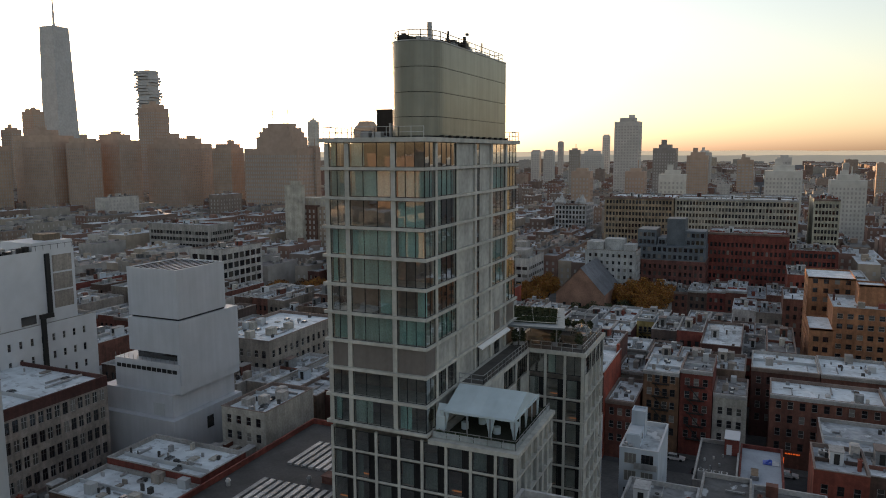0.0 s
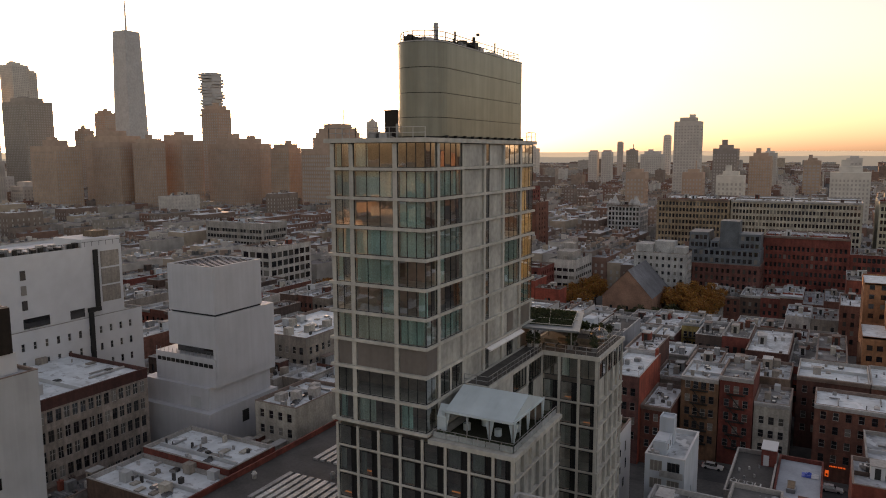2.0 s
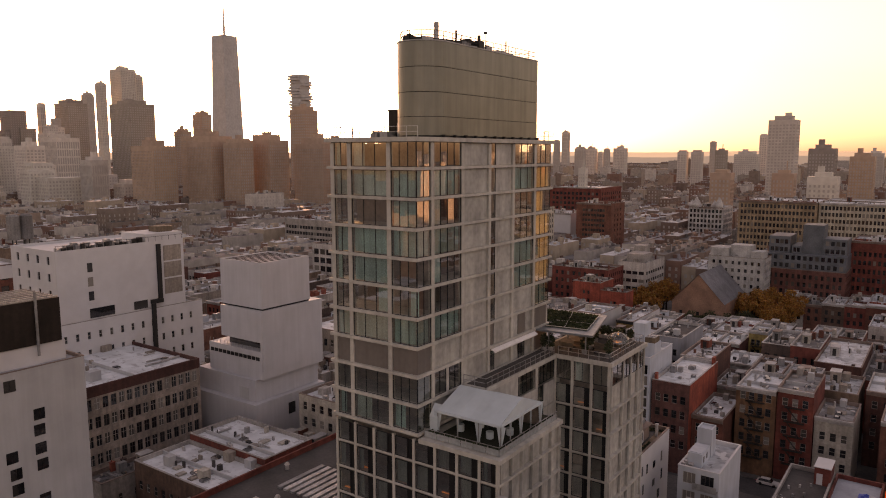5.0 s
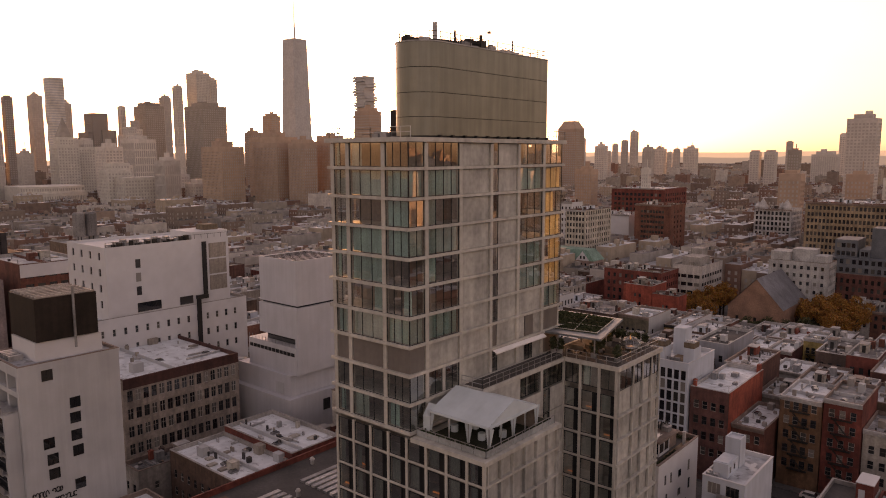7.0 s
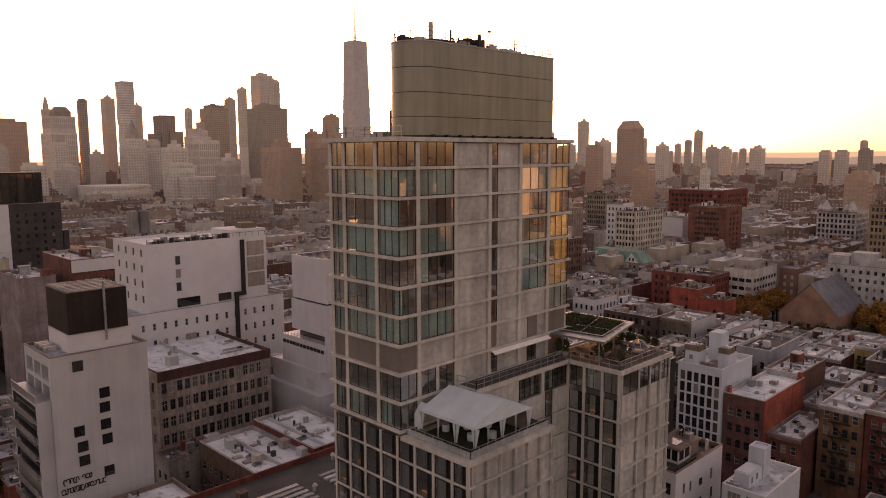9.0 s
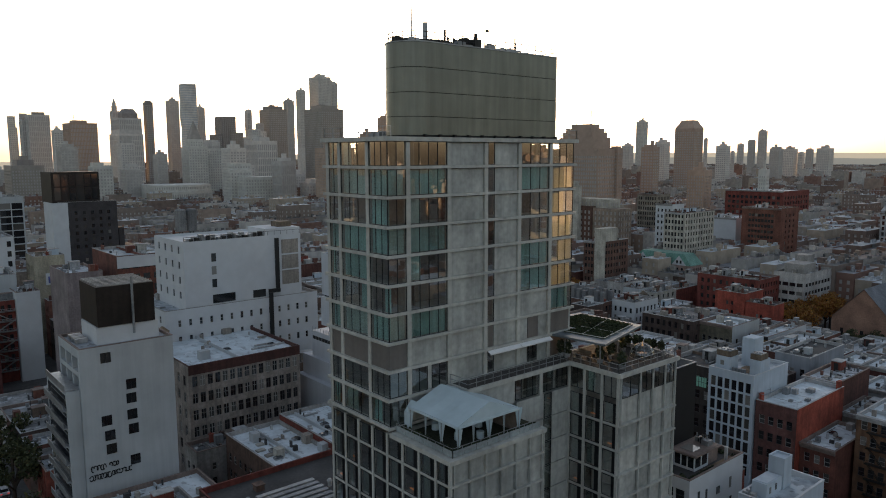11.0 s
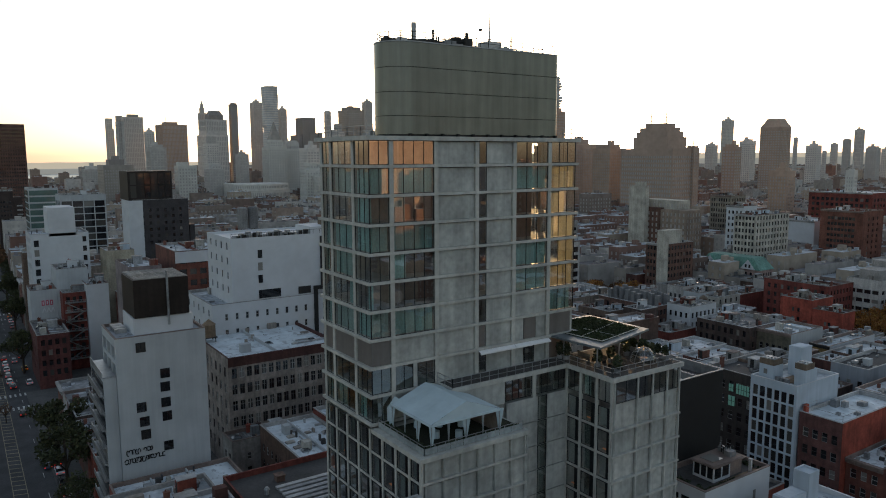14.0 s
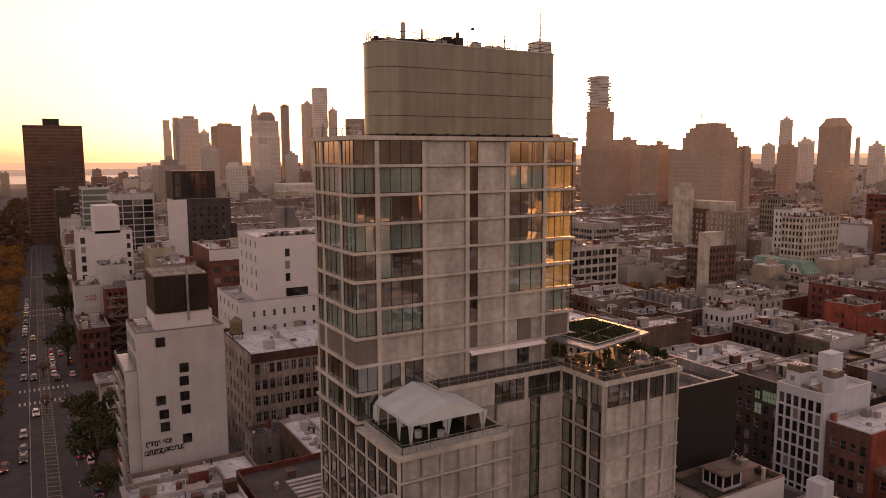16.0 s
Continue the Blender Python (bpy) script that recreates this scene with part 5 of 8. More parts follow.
for k in range(6):
    part("balcony", Shape().box(-17.6, -13.9, 119.2, 120.28, 3.9 + k * 3.1, 4.05 + k * 3.1).box(-17.6, -13.9, 119.2, 119.26, 4.05 + k * 3.1, 5.0 + k * 3.1), STEEL, wb)
part("vent", Shape().cyl(-19.3, 121.5, 21.7, 23.0, 0.3, 8).cyl(-18.4, 121.3, 21.7, 22.6, 0.25, 8), METALBOX, wb)

bl = building("black_block", "black clad windowless block with a pale roof edge", -52, -34.2, 108, 131.5, 36.9, BLACKWALL, TAR, coping=METALBOX, lip=1.6)
claim(-53, -33.5, 107, 132.5)
part("roof_terrace", Shape().box(-51.6, -34.6, 118.5, 118.8, 35.3, 37.0, 0).box(-42, -41.7, 118.8, 125, 35.3, 37.0, 0).box(-41.7, -34.6, 124.8, 125.1, 35.3, 37.0, 0).box(-41.6, -34.6, 118.9, 124.7, 35.3, 35.9, 1), [METALBOX, ROOF], bl, "pale rimmed roof terrace")
for k in range(7):
    part("roof_unit", Shape().box(-49 + (k * 31 % 12), -48 + (k * 31 % 12), 109.5 + k * 1.1, 110.4 + k * 1.1, 35.3, 36.3).box(-40 + k * 0.7, -39.6 + k * 0.7, 126.5, 127.5, 35.3, 36.2), METALBOX, bl)
db = building("dark_house", "dark brown brick house with a few lit teal windows", -63, -51.1, 168, 186, 24.6, surface("dark_brown_wall", [(0.05, 0.04, 0.036)], 0.85, streak=0.2), TAR, front=(5, 4, 3.3, 6, 1.2, 1.9, 0.5), detail=True, kit=rh)
TEAL = glow("lit_teal_window", (0.1, 0.24, 0.2), 0.06)
for x0, x1, z0, z1 in ((-55.8, -52.6, 20.0, 22.2), (-57.6, -56.4, 20.2, 21.8), (-57.6, -55.9, 17.0, 19.2)):
    s = Shape().box(x0, x1, 167.9, 167.98, z0, z1, 0)
    n = max(2, int((x1 - x0) / 0.6))
    for k in range(n + 1):
        x = x0 + (x1 - x0) * k / n
        s.box(x - 0.04, x + 0.04, 167.84, 167.9, z0, z1, 1)
    s.box(x0, x1, 167.84, 167.9, (z0 + z1) / 2 - 0.04, (z0 + z1) / 2 + 0.04, 1)
    part("lit_window", s, [TEAL, FRAME], db, "lit teal window")
claim(-63.5, -51, 166, 187)
b = building("terrace_house", "pale rendered house with a glazed roof pavilion", -34, -25.3, 115.6, 131.5, 23.8, WHITEWALL, TAR, front=(4, 4.6, 3.1, 6, 1.5, 1.9, 0.6), right=None, detail=True, coping=COPING)
claim(-34.2, -20.6, 111, 133)
for y, z, w, h in ((118.0, 19.9, 0.5, 1.5), (120.2, 19.6, 0.5, 1.5), (123.4, 19.4, 1.0, 1.1), (127.3, 19.3, 0.6, 1.7), (118.6, 16.6, 0.5, 1.5), (123.4, 16.2, 1.0, 1.1), (127.6, 16.0, 0.6, 1.7), (121, 13.2, 1.0, 1.5), (126, 13.0, 1.0, 1.5)):
    part("side_window", Shape().box(-25.3, -25.24, y, y + w, z, z + h, 0).box(-25.3, -25.22, y - 0.06, y + w + 0.06, z - 0.1, z, 1), [PANE, COPING], b)
part("pavilion_roof", Shape().box(-31.4, -27.1, 120.1, 127.7, 25.4, 25.62).box(-31.2, -27.3, 120.3, 127.5, 25.62, 25.7), COPING, b)
part("solar_panel", Shape().box(-30.6, -28.3, 121.4, 123.9, 25.72, 25.8), PANE, b, "flat dark solar panel")
for x0, x1, y0, y1 in ((-31.0, -27.5, 120.5, 120.56), (-27.56, -27.5, 120.6, 124.4)):
    part("glazing", Shape().box(x0, x1, y0, y1, 23.2, 25.35), PANE, b)
part("pavilion_wall", Shape().box(-31.0, -27.52, 124.4, 127.4, 23.1, 25.4).box(-31.1, -30.9, 120.6, 124.3, 23.1, 25.4), COPING, b)
part("base_rail", Shape().box(-31.0, -27.44, 120.44, 120.5, 23.1, 23.5).box(-27.5, -27.42, 120.5, 124.4, 23.1, 23.5), WHITEWALL, b)
for x, y in ((-31.0, 120.5), (-29.8, 120.5), (-28.7, 120.5), (-27.5, 120.5), (-27.5, 122.4), (-27.5, 124.3)):
    part("post", Shape().box(x - 0.09, x + 0.09, y - 0.09, y + 0.09, 23.1, 25.4), WHITEWALL, b)
rp = random.Random(6)
for k in range(10):
    x, y = rp.uniform(-31.0, -28.6), rp.uniform(125.0, 127.4)
    part("flue", Shape().cyl(x, y, 25.6, 26.2 + rp.random() * 0.8, 0.11, 7).cyl(x, y, 26.2 + rp.random() * 0.5, 26.9, 0.17, 7, 0, 0.4), rp.choice([IRON, METALBOX]), b)
part("roof_unit", Shape().box(-29.2, -28.0, 125.2, 126.6, 25.7, 26.5).box(-30.8, -30.0, 126.0, 127.0, 25.7, 26.4), METALBOX, b)
part("chimney", Shape().box(-26.6, -26.2, 127.8, 128.2, 23.1, 25.3).box(-26.66, -26.14, 127.74, 128.26, 25.3, 25.45), COPING, b)
part("deck", Shape().box(-27.0, -25.8, 121, 130.8, 23.12, 23.2), WOOD, b, "weathered timber roof deck")
s = Shape()
for k in range(60):
    leaf_clump(s, rp.uniform(-33.6, -25.8), rp.choice([116.3, 116.8, 117.4, 130.4]), 23.35, 0.5, 0.3, 20, 0.15, rp)
    leaf_clump(s, rp.uniform(-26.2, -25.7), rp.uniform(116, 124), 23.4, 0.3, 0.3, 14, 0.13, rp)
tagged(part("roof_planting", s, LEAFDARK, b), kind="stuff")

nb = building("neighbour_block", "tall block with a black parapet and pale coping", -19.9, -3, 44.5, 64.0, 39.8, BLACKWALL, TAR, front=(5, 4, 3.2, 10, 1.6, 1.8, 1), right=(5, 4, 3.2, 10, 1.6, 1.8, 1), coping=METALBOX, lip=1.6)
claim(-20.4, -2, 44, 64.8)
wg = building("white_grid_house", "pale blue-white building with a regular grid of tall windows", -50.9, -40.8, 165.5, 181, 25.9, BLUEWALL, ROOF, front=(6, 3.96, 2.57, 8, 1.15, 2.2, 0.35), detail=True, style="plain", coping=WHITEWALL)
claim(-60, -9.9, 132, 182)
for x0, x1, y0, y1, h in ((-50.4, -47.2, 167.6, 171.0, 28.2), (-43.2, -40.9, 168.4, 172.6, 28.6), (-48.2, -45.4, 174.5, 178.5, 31.4)):
    part("stair_tower", Shape().box(x0, x1, y0, y1, 25.1, h).box(x0 + 0.2, x1 - 0.2, y0 + 0.2, y1 - 0.2, h, h + 0.06), BLUEWALL, wg)
for x0, y0, h, w in ((-50.4, 167.6, 28.26, 3.2), (-43.2, 168.4, 28.66, 2.3)):
    part("screen", Shape().box(x0, x0 + w, y0, y0 + 0.08, h, h + 1.2).box(x0 + w - 0.08, x0 + w, y0 + 0.08, y0 + 3.2, h, h + 1.2), WOOD, wg, "timber slat screen")
    for k in range(4):
        part("roof_unit", Shape().box(x0 + 0.12 + k * w * 0.23, x0 + 0.1 + k * w * 0.23 + w * 0.19, y0 + 0.4, y0 + 2.8, h, h + 1.3).cyl(x0 + 0.12 + k * w * 0.23 + w * 0.09, y0 + 1.2, h + 1.3, h + 1.5, 0.2, 8), METALBOX, wg)
part("roof_unit", Shape().box(-46.6, -45.8, 167.2, 168.0, 25.2, 26.3).box(-45.6, -44.8, 167.2, 168.0, 25.2, 26.3).box(-44.6, -43.8, 167.2, 168.0, 25.2, 26.3), METALBOX, wg)
part("hut_window", Shape().box(-49.4, -48.6, 167.54, 167.6, 26.3, 27.3), PANE, wg)
part("deck", Shape().box(-46.8, -43.6, 169, 174, 25.2, 25.3), WOOD, wg, "timber roof deck")
PAINTRED = brickwork("bright_red_brick", [(0.36, 0.075, 0.045)])
rd = building("red_house", "red brick house with a bright red side wall and silver roof", -40.5, -32.0, 166.3, 189, 20.9, brickwork("dull_red_brick", [(0.15, 0.068, 0.06)]), ROOFWHITE, front=(4, 5.85, 3.45, 4, 1.15, 1.85, 0.5), detail=True, coping=COPING)
part("side_wall", Shape().box(-32.0, -31.92, 166.32, 189, 0, 20.95), PAINTRED, rd)
part("chimney", Shape().box(-40.3, -39.7, 167, 168.2, 20.2, 22.2).box(-32.9, -32.2, 187, 188.4, 20.2, 22.4), PAINTRED, rd, "red brick chimney")
for x, y, w, h in ((-39.6, 176, 1.2, 1.5), (-38.2, 177.4, 1.0, 1.2), (-36.4, 172, 0.7, 0.5), (-34.4, 175, 0.9, 0.5), (-36.8, 181, 1.4, 0.8)):
    part("roof_unit", Shape().box(x, x + w, y, y + w * 1.3, 20.2, 20.2 + h).cyl(x + w / 2, y + w / 2, 20.2 + h, 20.3 + h, w * 0.35, 8), METALBOX, rd)
s = Shape()
for x in (-40.2, -32.4):
    s.bar((x, 167, 20.2), (x, 167, 22.2), 0.03)
    s.bar((x, 172, 20.2), (x, 172, 22.2), 0.03)
    s.bar((x, 167, 22.1), (x, 172, 22.1), 0.03)
s.bar((-40.2, 167, 22.1), (-32.4, 167, 22.1), 0.03)
part("wire_frame", s, STEEL, rd)
claim(-40.8, -31.5, 182, 190)
building("tenement", "low brick house with a silver roof behind the red wall", -31.8, -25.0, 168, 186, 14.0, BRICK, ROOFWHITE, front=(3, 4, 3.2, 3, 1.1, 1.8, 0.5), detail=True, kit=rh, rich="sparse", cornice=COPING)
building("low_shop", "low brown brick yard building with a tarred roof", -50, -38, 146, 158, 9.0, BRICK, TAR, front=(4, 3, 3.2, 2, 1.2, 1.6, 0.6), detail=True, kit=rh)
claim(-31.9, -24.5, 160, 187)

for lb, x0, x1, y0, y1, h, wall, cols, esc in (
        ("dark brick tenement with a white roof and fire escape", -24.3, -16, 175.5, 190, 20.0, brickwork("tawny_brick", [(0.2, 0.11, 0.065)]), 4, 5),
        ("red brick tenement with a red roof hut and fire escape", -15.8, -8.6, 176, 192, 21.0, REDWALL, 3, 5),
        ("pale brick tenement with a broad cornice", -8.4, -1, 177, 191, 15.8, PALEWALL, 3, 0),
        ("long red brick building with a white roof", 3.8, 27, 177.0, 190, 17.2, BRICK, 9, 0),
        ("low brick building with a white roof", 27.2, 48, 178, 192, 17.0, BRICK, 7, 0),
        ("row of brick houses with white roofs", -0.5, 15, 195, 212, 18.0, BRICK, 6, 0),
        ("row of brick houses with white roofs", 15.2, 31, 195, 213, 18.0, BRICK, 6, 0),
        ("brick corner building with shops below", 13, 34, 148.6, 168, 16.0, BRICK, 8, 0)):
    b = building("tenement", lb, x0, x1, y0, y1, h, wall, ROOFWHITE if "white roof" in lb else ROOF, front=(cols, 4.4, 3.2, int((h - 4) / 3.2), 1.15, 1.8, 0.6), right=(4, 4.4, 3.2, int((h - 4) / 3.2), 1.0, 1.6, 1.5) if wall is BRICK and x1 > 0 else None, detail=True, kit=rh, rich="sparse", cornice=COPING, escape=esc)
    claim(x0 - 0.1, x1 + 0.1, y0 - 1, y1 + 0.1)
dr = building("low_shop", "low brick shop with a dark tarred roof and pale machines", -9.4, -1.8, 135.5, 157, 12.0, PALEWALL, TAR, front=(3, 4, 3.4, 2, 1.2, 1.8, 0.6), right=None, detail=True, coping=COPING)
part("stair_hut", Shape().box(-4.6, -1.9, 151.5, 156.5, 11.3, 14.6, 0).box(-4.7, -1.8, 151.4, 156.6, 14.6, 14.75, 1).box(-4.2, -3.2, 151.44, 151.5, 11.4, 13.5, 1), [REDWALL, WHITEWALL], dr, "red stair hut with a white door")
for k in range(4):
    part("roof_unit", Shape().box(-8.6 + k * 1.35, -7.5 + k * 1.35, 137.2, 138.4, 11.5, 13.2, 0).cyl(-8.05 + k * 1.35, 137.8, 13.2, 13.28, 0.42, 10, 1), [METALBOX, IRON], dr, "white cooling unit")
for k in range(6):
    part("vent", Shape().cyl(-8.4 + (k * 37 % 11) * 0.4, 142 + k * 1.6, 11.3, 11.9, 0.2, 7), METALBOX, dr)
claim(-9.6, -1.7, 135, 157.5)
gr2 = building("low_shop", "low shop with a pale grey roof and a red parapet", -1.6, 6.2, 134, 158.5, 11.4, BRICK, surface("grey_coated_roof", [(0.33, 0.37, 0.42)], 0.7, stain=0.15), front=(3, 4, 3.4, 2, 1.2, 1.8, 0.6), right=(7, 4, 3.4, 2, 1.2, 1.8, 0.6), detail=True, coping=REDWALL)
part("hatch", Shape().box(0.4, 1.9, 142.5, 146.6, 10.7, 11.5, 0).box(0.55, 1.75, 142.8, 146.3, 11.5, 11.56, 1), [METALBOX, WOOD], gr2, "long roof hatch")
tp = thing("tarpaulin", 3.6, 152.0, 10.7, "crumpled blue and white tarpaulin on a flat roof", "tarpaulin")
s = Shape()
rq = random.Random(12)
hz = {}
for i in range(8):
    for j in range(8):
        hz[i, j] = rq.uniform(0.15, 0.75) * math.sin(math.pi * (i + 0.5) / 8) * math.sin(math.pi * (j + 0.5) / 8)
for i in range(7):
    for j in range(7):
        s.quad(*[(2.6 + a * 0.42, 150.9 + c * 0.34, 10.72 + hz[a, c]) for a, c in ((i, j), (i + 1, j), (i + 1, j + 1), (i, j + 1))], 0 if i < 4 else 1)
part("sheet", s, [surface("blue_plastic", [(0.03, 0.09, 0.5)], 0.4, bump=0), WHITEWALL], tp)
claim(-1.7, 6.4, 133, 159)
SIGN = glow("shop_sign_light", (1.0, 0.16, 0.03), 0.12)
tn3 = bpy.data.objects["tenement.004"]
for k in range(10):
    part("sign_bar", Shape().box(7.5 + k * 0.3 + (0.15 if k > 4 else 0), 7.7 + k * 0.3 + (0.15 if k > 4 else 0), 176.86, 176.92, 3.5, 3.8), SIGN, tn3, "glowing red sign bar")
for x in (5.6, 6.7):
    part("lit_panel", Shape().box(x, x + 0.7, 176.86, 176.94, 1.2, 2.6, 0).box(x + 0.15, x + 0.55, 176.82, 176.86, 1.4, 1.9, 1), [SIGN, FRAME], tn3, "glowing orange panel")

# the next street's row
OCHRE = brickwork("ochre_brick", [(0.3, 0.19, 0.075)])
MAROON = brickwork("dark_maroon_brick", [(0.13, 0.045, 0.04)])
SAGE = brickwork("sage_brown_brick", [(0.17, 0.15, 0.11)])
ASHWALL = surface("ash_grey_render", [(0.24, 0.26, 0.29)], 0.85, grain=0.3, streak=0.12, stain=0.15, bump=0.05)
for lb, x0, x1, y0, y1, h, wall, roof, cols, rear, cor, side in (
        ("ochre brick tenement with a dark cornice and pale side wall", -75.5, -69.8, 232.5, 258, 17.5, OCHRE, ROOF, 3, 4, IRON, WHITEWALL),
        ("sage brown tenement with a grey roof", -90, -79.2, 229, 246, 19.5, SAGE, ROOFWHITE, 5, 0, COPING, GREYWALL),
        ("dark maroon row house with a white roof", -56.2, -49.2, 229, 241.5, 16.2, MAROON, ROOFWHITE, 3, 0, COPING, None),
        ("dark maroon row house with a white roof", -49, -42.6, 229, 241.8, 15.8, MAROON, ROOFWHITE, 3, 0, COPING, None),
        ("dark maroon row house with a white roof", -42.4, -36.0, 228.8, 242.5, 15.9, MAROON, ROOFWHITE, 3, 0, COPING, None),
        ("small yellow brick house with a pale side wall", -35.8, -30.4, 239.5, 250, 18.2, brickwork("yellow_brick", [(0.4, 0.3, 0.12)]), ROOF, 3, 4, COPING, BLUEWALL),
        ("grey brick row house with a white roof", -44.8, -36.8, 210.2, 223, 15.0, PALEWALL, ROOFWHITE, 3, 0, COPING, None),
        ("grey brick row house with a white roof", -36.6, -28.6, 211.0, 224.5, 15.2, GREYWALL, ROOFWHITE, 3, 0, COPING, None),
        ("grey brick row house with a white roof", -28.4, -20.0, 212.0, 226, 14.8, PALEWALL, ROOFWHITE, 3, 0, COPING, None),
        ("tall ash-grey rendered house with black roof units", -53.9, -45.2, 203, 223.5, 21.8, ASHWALL, TAR, 3, 0, None, None)):
    b = building("tenement", lb, x0, x1, y0, y1, h, wall, roof, front=(cols, 4.2, 3.15, int((h - 4) / 3.15), 1.05, 1.8, 0.5), detail=True, kit=rh, rich="sparse", cornice=cor, escape=rear)
    if side:
        part("side_wall", Shape().box(x1, x1 + 0.06, y0 + 0.05, y1, 0, h), side, b)
        for k in range(4):
            part("side_window", Shape().box(x1 + 0.06, x1 + 0.1, y0 + 2.5, y0 + 3.4, 4.4 + k * 3.15, 5.9 + k * 3.15).box(x1 + 0.06, x1 + 0.1, y1 - 4, y1 - 3.1, 4.4 + k * 3.15, 5.9 + k * 3.15), DARKPANE, b)
    claim(x0 - 0.1, x1 + 0.15, y0 - 1, y1 + 0.1)
gb = building("apartment_building", "beige brick building with ribbon windows and stepped roofs", -110, -97.2, 320, 345, 23.5, PALEWALL, ROOF, front=(4, 4, 3.5, 5, 2.4, 1.5, 0.6), right=(8, 4, 3.5, 5, 2.4, 1.5, 0.6), kit=rh)
part("upper_storey", Shape().box(-108, -100, 325, 336, 22.8, 26.6).box(-109, -104, 337, 344, 22.8, 29.0), PALEWALL, gb)
claim(-111, -96, 319, 346)

tan = building("tan_flats", "orange-tan brick apartment block with stepped towers", 20, 50, 232, 252, 28.0, TANBRICK, ROOFWHITE, front=(11, 4, 2.95, 9, 1.5, 1.5, 0.6), detail=True, kit=rh)
for x0, x1, y0, y1, h, c in ((14.5, 28, 256, 276, 32.5, 4), (13.9, 19.9, 226, 245, 22.5, 2), (27, 34, 240, 248, 33.5, 2)):
    s = Shape()
    z0 = 27.3 if h > 33 else 0
    hl = None if z0 else (c, 4, 2.95, 11, 1.4, 1.5, 0.6)
    facade(s, (x0, y0), (x1, y0), z0, h, hl, 0.2, 0, 1)
    facade(s, (x1, y0), (x1, y1), z0, h)
    facade(s, (x1, y1), (x0, y1), z0, h)
    facade(s, (x0, y1), (x0, y0), z0, h, (5, 4, 2.95, 11, 1.3, 1.5, 0.6) if hl else None, 0.2, 0, 1)
    s.quad((x0, y0, h - 0.5), (x1, y0, h - 0.5), (x1, y1, h - 0.5), (x0, y1, h - 0.5), 2)
    s.box(x0, x1, y0, y0 + 0.25, h - 0.5, h + 0.1, 0)
    walled("stair_block" if z0 else "side_block", s, [TANBRICK, WALLPANE, ROOFWHITE], tan)
claim(13, 51, 224, 277)
water_tank(38, 236, 27.3)

# along the avenue, farther on
def modern(name, label, x0, x1, y0, y1, h, wall, front=None, right=None, roof=ROOF):
    claim(x0 - 0.5, x1 + 0.5, y0 - 0.5, y1 + 0.5)
    return building(name, label, x0, x1, y0, y1, h, wall, roof, front=front, right=right, kit=rh, coping=COPING)


wm = modern("white_modern_block", "white modern block with a stair tower and small square windows", -290, -270, 53, 72.5, 43, WHITEWALL, (4, 4, 3.2, 12, 2.2, 1.9, 1), None)
part("stair_tower", Shape().box(-285, -270.0, 59.2, 68.2, 42, 52.6), WHITEWALL, wm)
for k in range(5):
    part("window", Shape().box(-270, -269.93, 70.3, 71.6, 25 + k * 3.6, 27 + k * 3.6), PANE, wm)
    part("window", Shape().box(-270, -269.93, 54.0, 55.6, 24 + k * 3.6, 26.4 + k * 3.6), PANE, wm)
modern("glass_block", "dark glass office block with pale frames", -420, -400, 78, 100.5, 51, GREYWALL, (3, 5, 3.6, 12, 5.8, 3.1, 0.6), (4, 5, 3.6, 12, 4.9, 3.1, 0.5))
TEALGLASS = surface("teal_glass_wall", [(0.06, 0.12, 0.115)], 0.2, stain=0.2, bump=0, spec=0.8)
tg = modern("glass_block", "teal glass office block with pale floor bands", -462, -440, 66.5, 81.8, 53.5, GREYWALL)
for k in range(13):
    part("glass_band", Shape().box(-440, -439.8, 67.0, 81.4, 4.5 + k * 3.75, 7.3 + k * 3.75), TEALGLASS, tg)
    part("glass_band", Shape().box(-461.5, -440.2, 66.3, 66.48, 4.5 + k * 3.75, 7.3 + k * 3.75), TEALGLASS, tg)
dn = modern("dark_block", "dark brown brick block with stepped balconies", -585, -560, 57, 66.5, 47.5, surface("umber_brick", [(0.05, 0.035, 0.032)], 0.85), (6, 5, 3.1, 12, 1.2, 1.5, 1), (4, 5, 3.1, 12, 1.0, 1.4, 1))
part("side_wing", Shape().box(-580, -560.5, 66.6, 72, 0, 43), bpy.data.materials["umber_brick"], dn)
for k in range(7):
    part("balcony", Shape().box(-560.5, -559.3, 68.5, 71.8, 18 + k * 3.1, 18.9 + k * 3.1), METALBOX, dn)
dk = modern("dark_block", "dark brick apartment block with lit top floor", -350, -330, 101, 126, 51, surface("charcoal_brick", [(0.05, 0.045, 0.048)], 0.85), (7, 5, 3.1, 14, 1.4, 1.6, 1), (6, 5, 3.1, 14, 1.2, 1.5, 2))
part("top_block", Shape().box(-350, -330.5, 99, 119, 50.5, 64.5), RUST, dk)
part("side_wing", Shape().box(-348, -331, 126.6, 129, 0, 38.2), bpy.data.materials["charcoal_brick"], dk)
part("side_wing", Shape().box(-348, -331, 129.05, 135, 0, 29.2), bpy.data.materials["charcoal_brick"], dk)
part("side_wall", Shape().box(-346, -329.9, 98.6, 105, 0, 50.8), WHITEWALL, dk)
for k in range(6):
    part("window", Shape().box(-330.5, -330.4, 100 + k * 3.15, 102.6 + k * 3.15, 52, 57.6).box(-330.5, -330.4, 100 + k * 3.15, 102.6 + k * 3.15, 58.2, 63.6), PANE, dk)
modern("tenement", "cream-yellow rendered house with a painted side wall", -276, -262, 77, 87, 36, surface("cream_render", [(0.38, 0.34, 0.26)], 0.85, streak=0.15), (4, 5, 3.2, 9, 1.1, 1.7, 0.8))
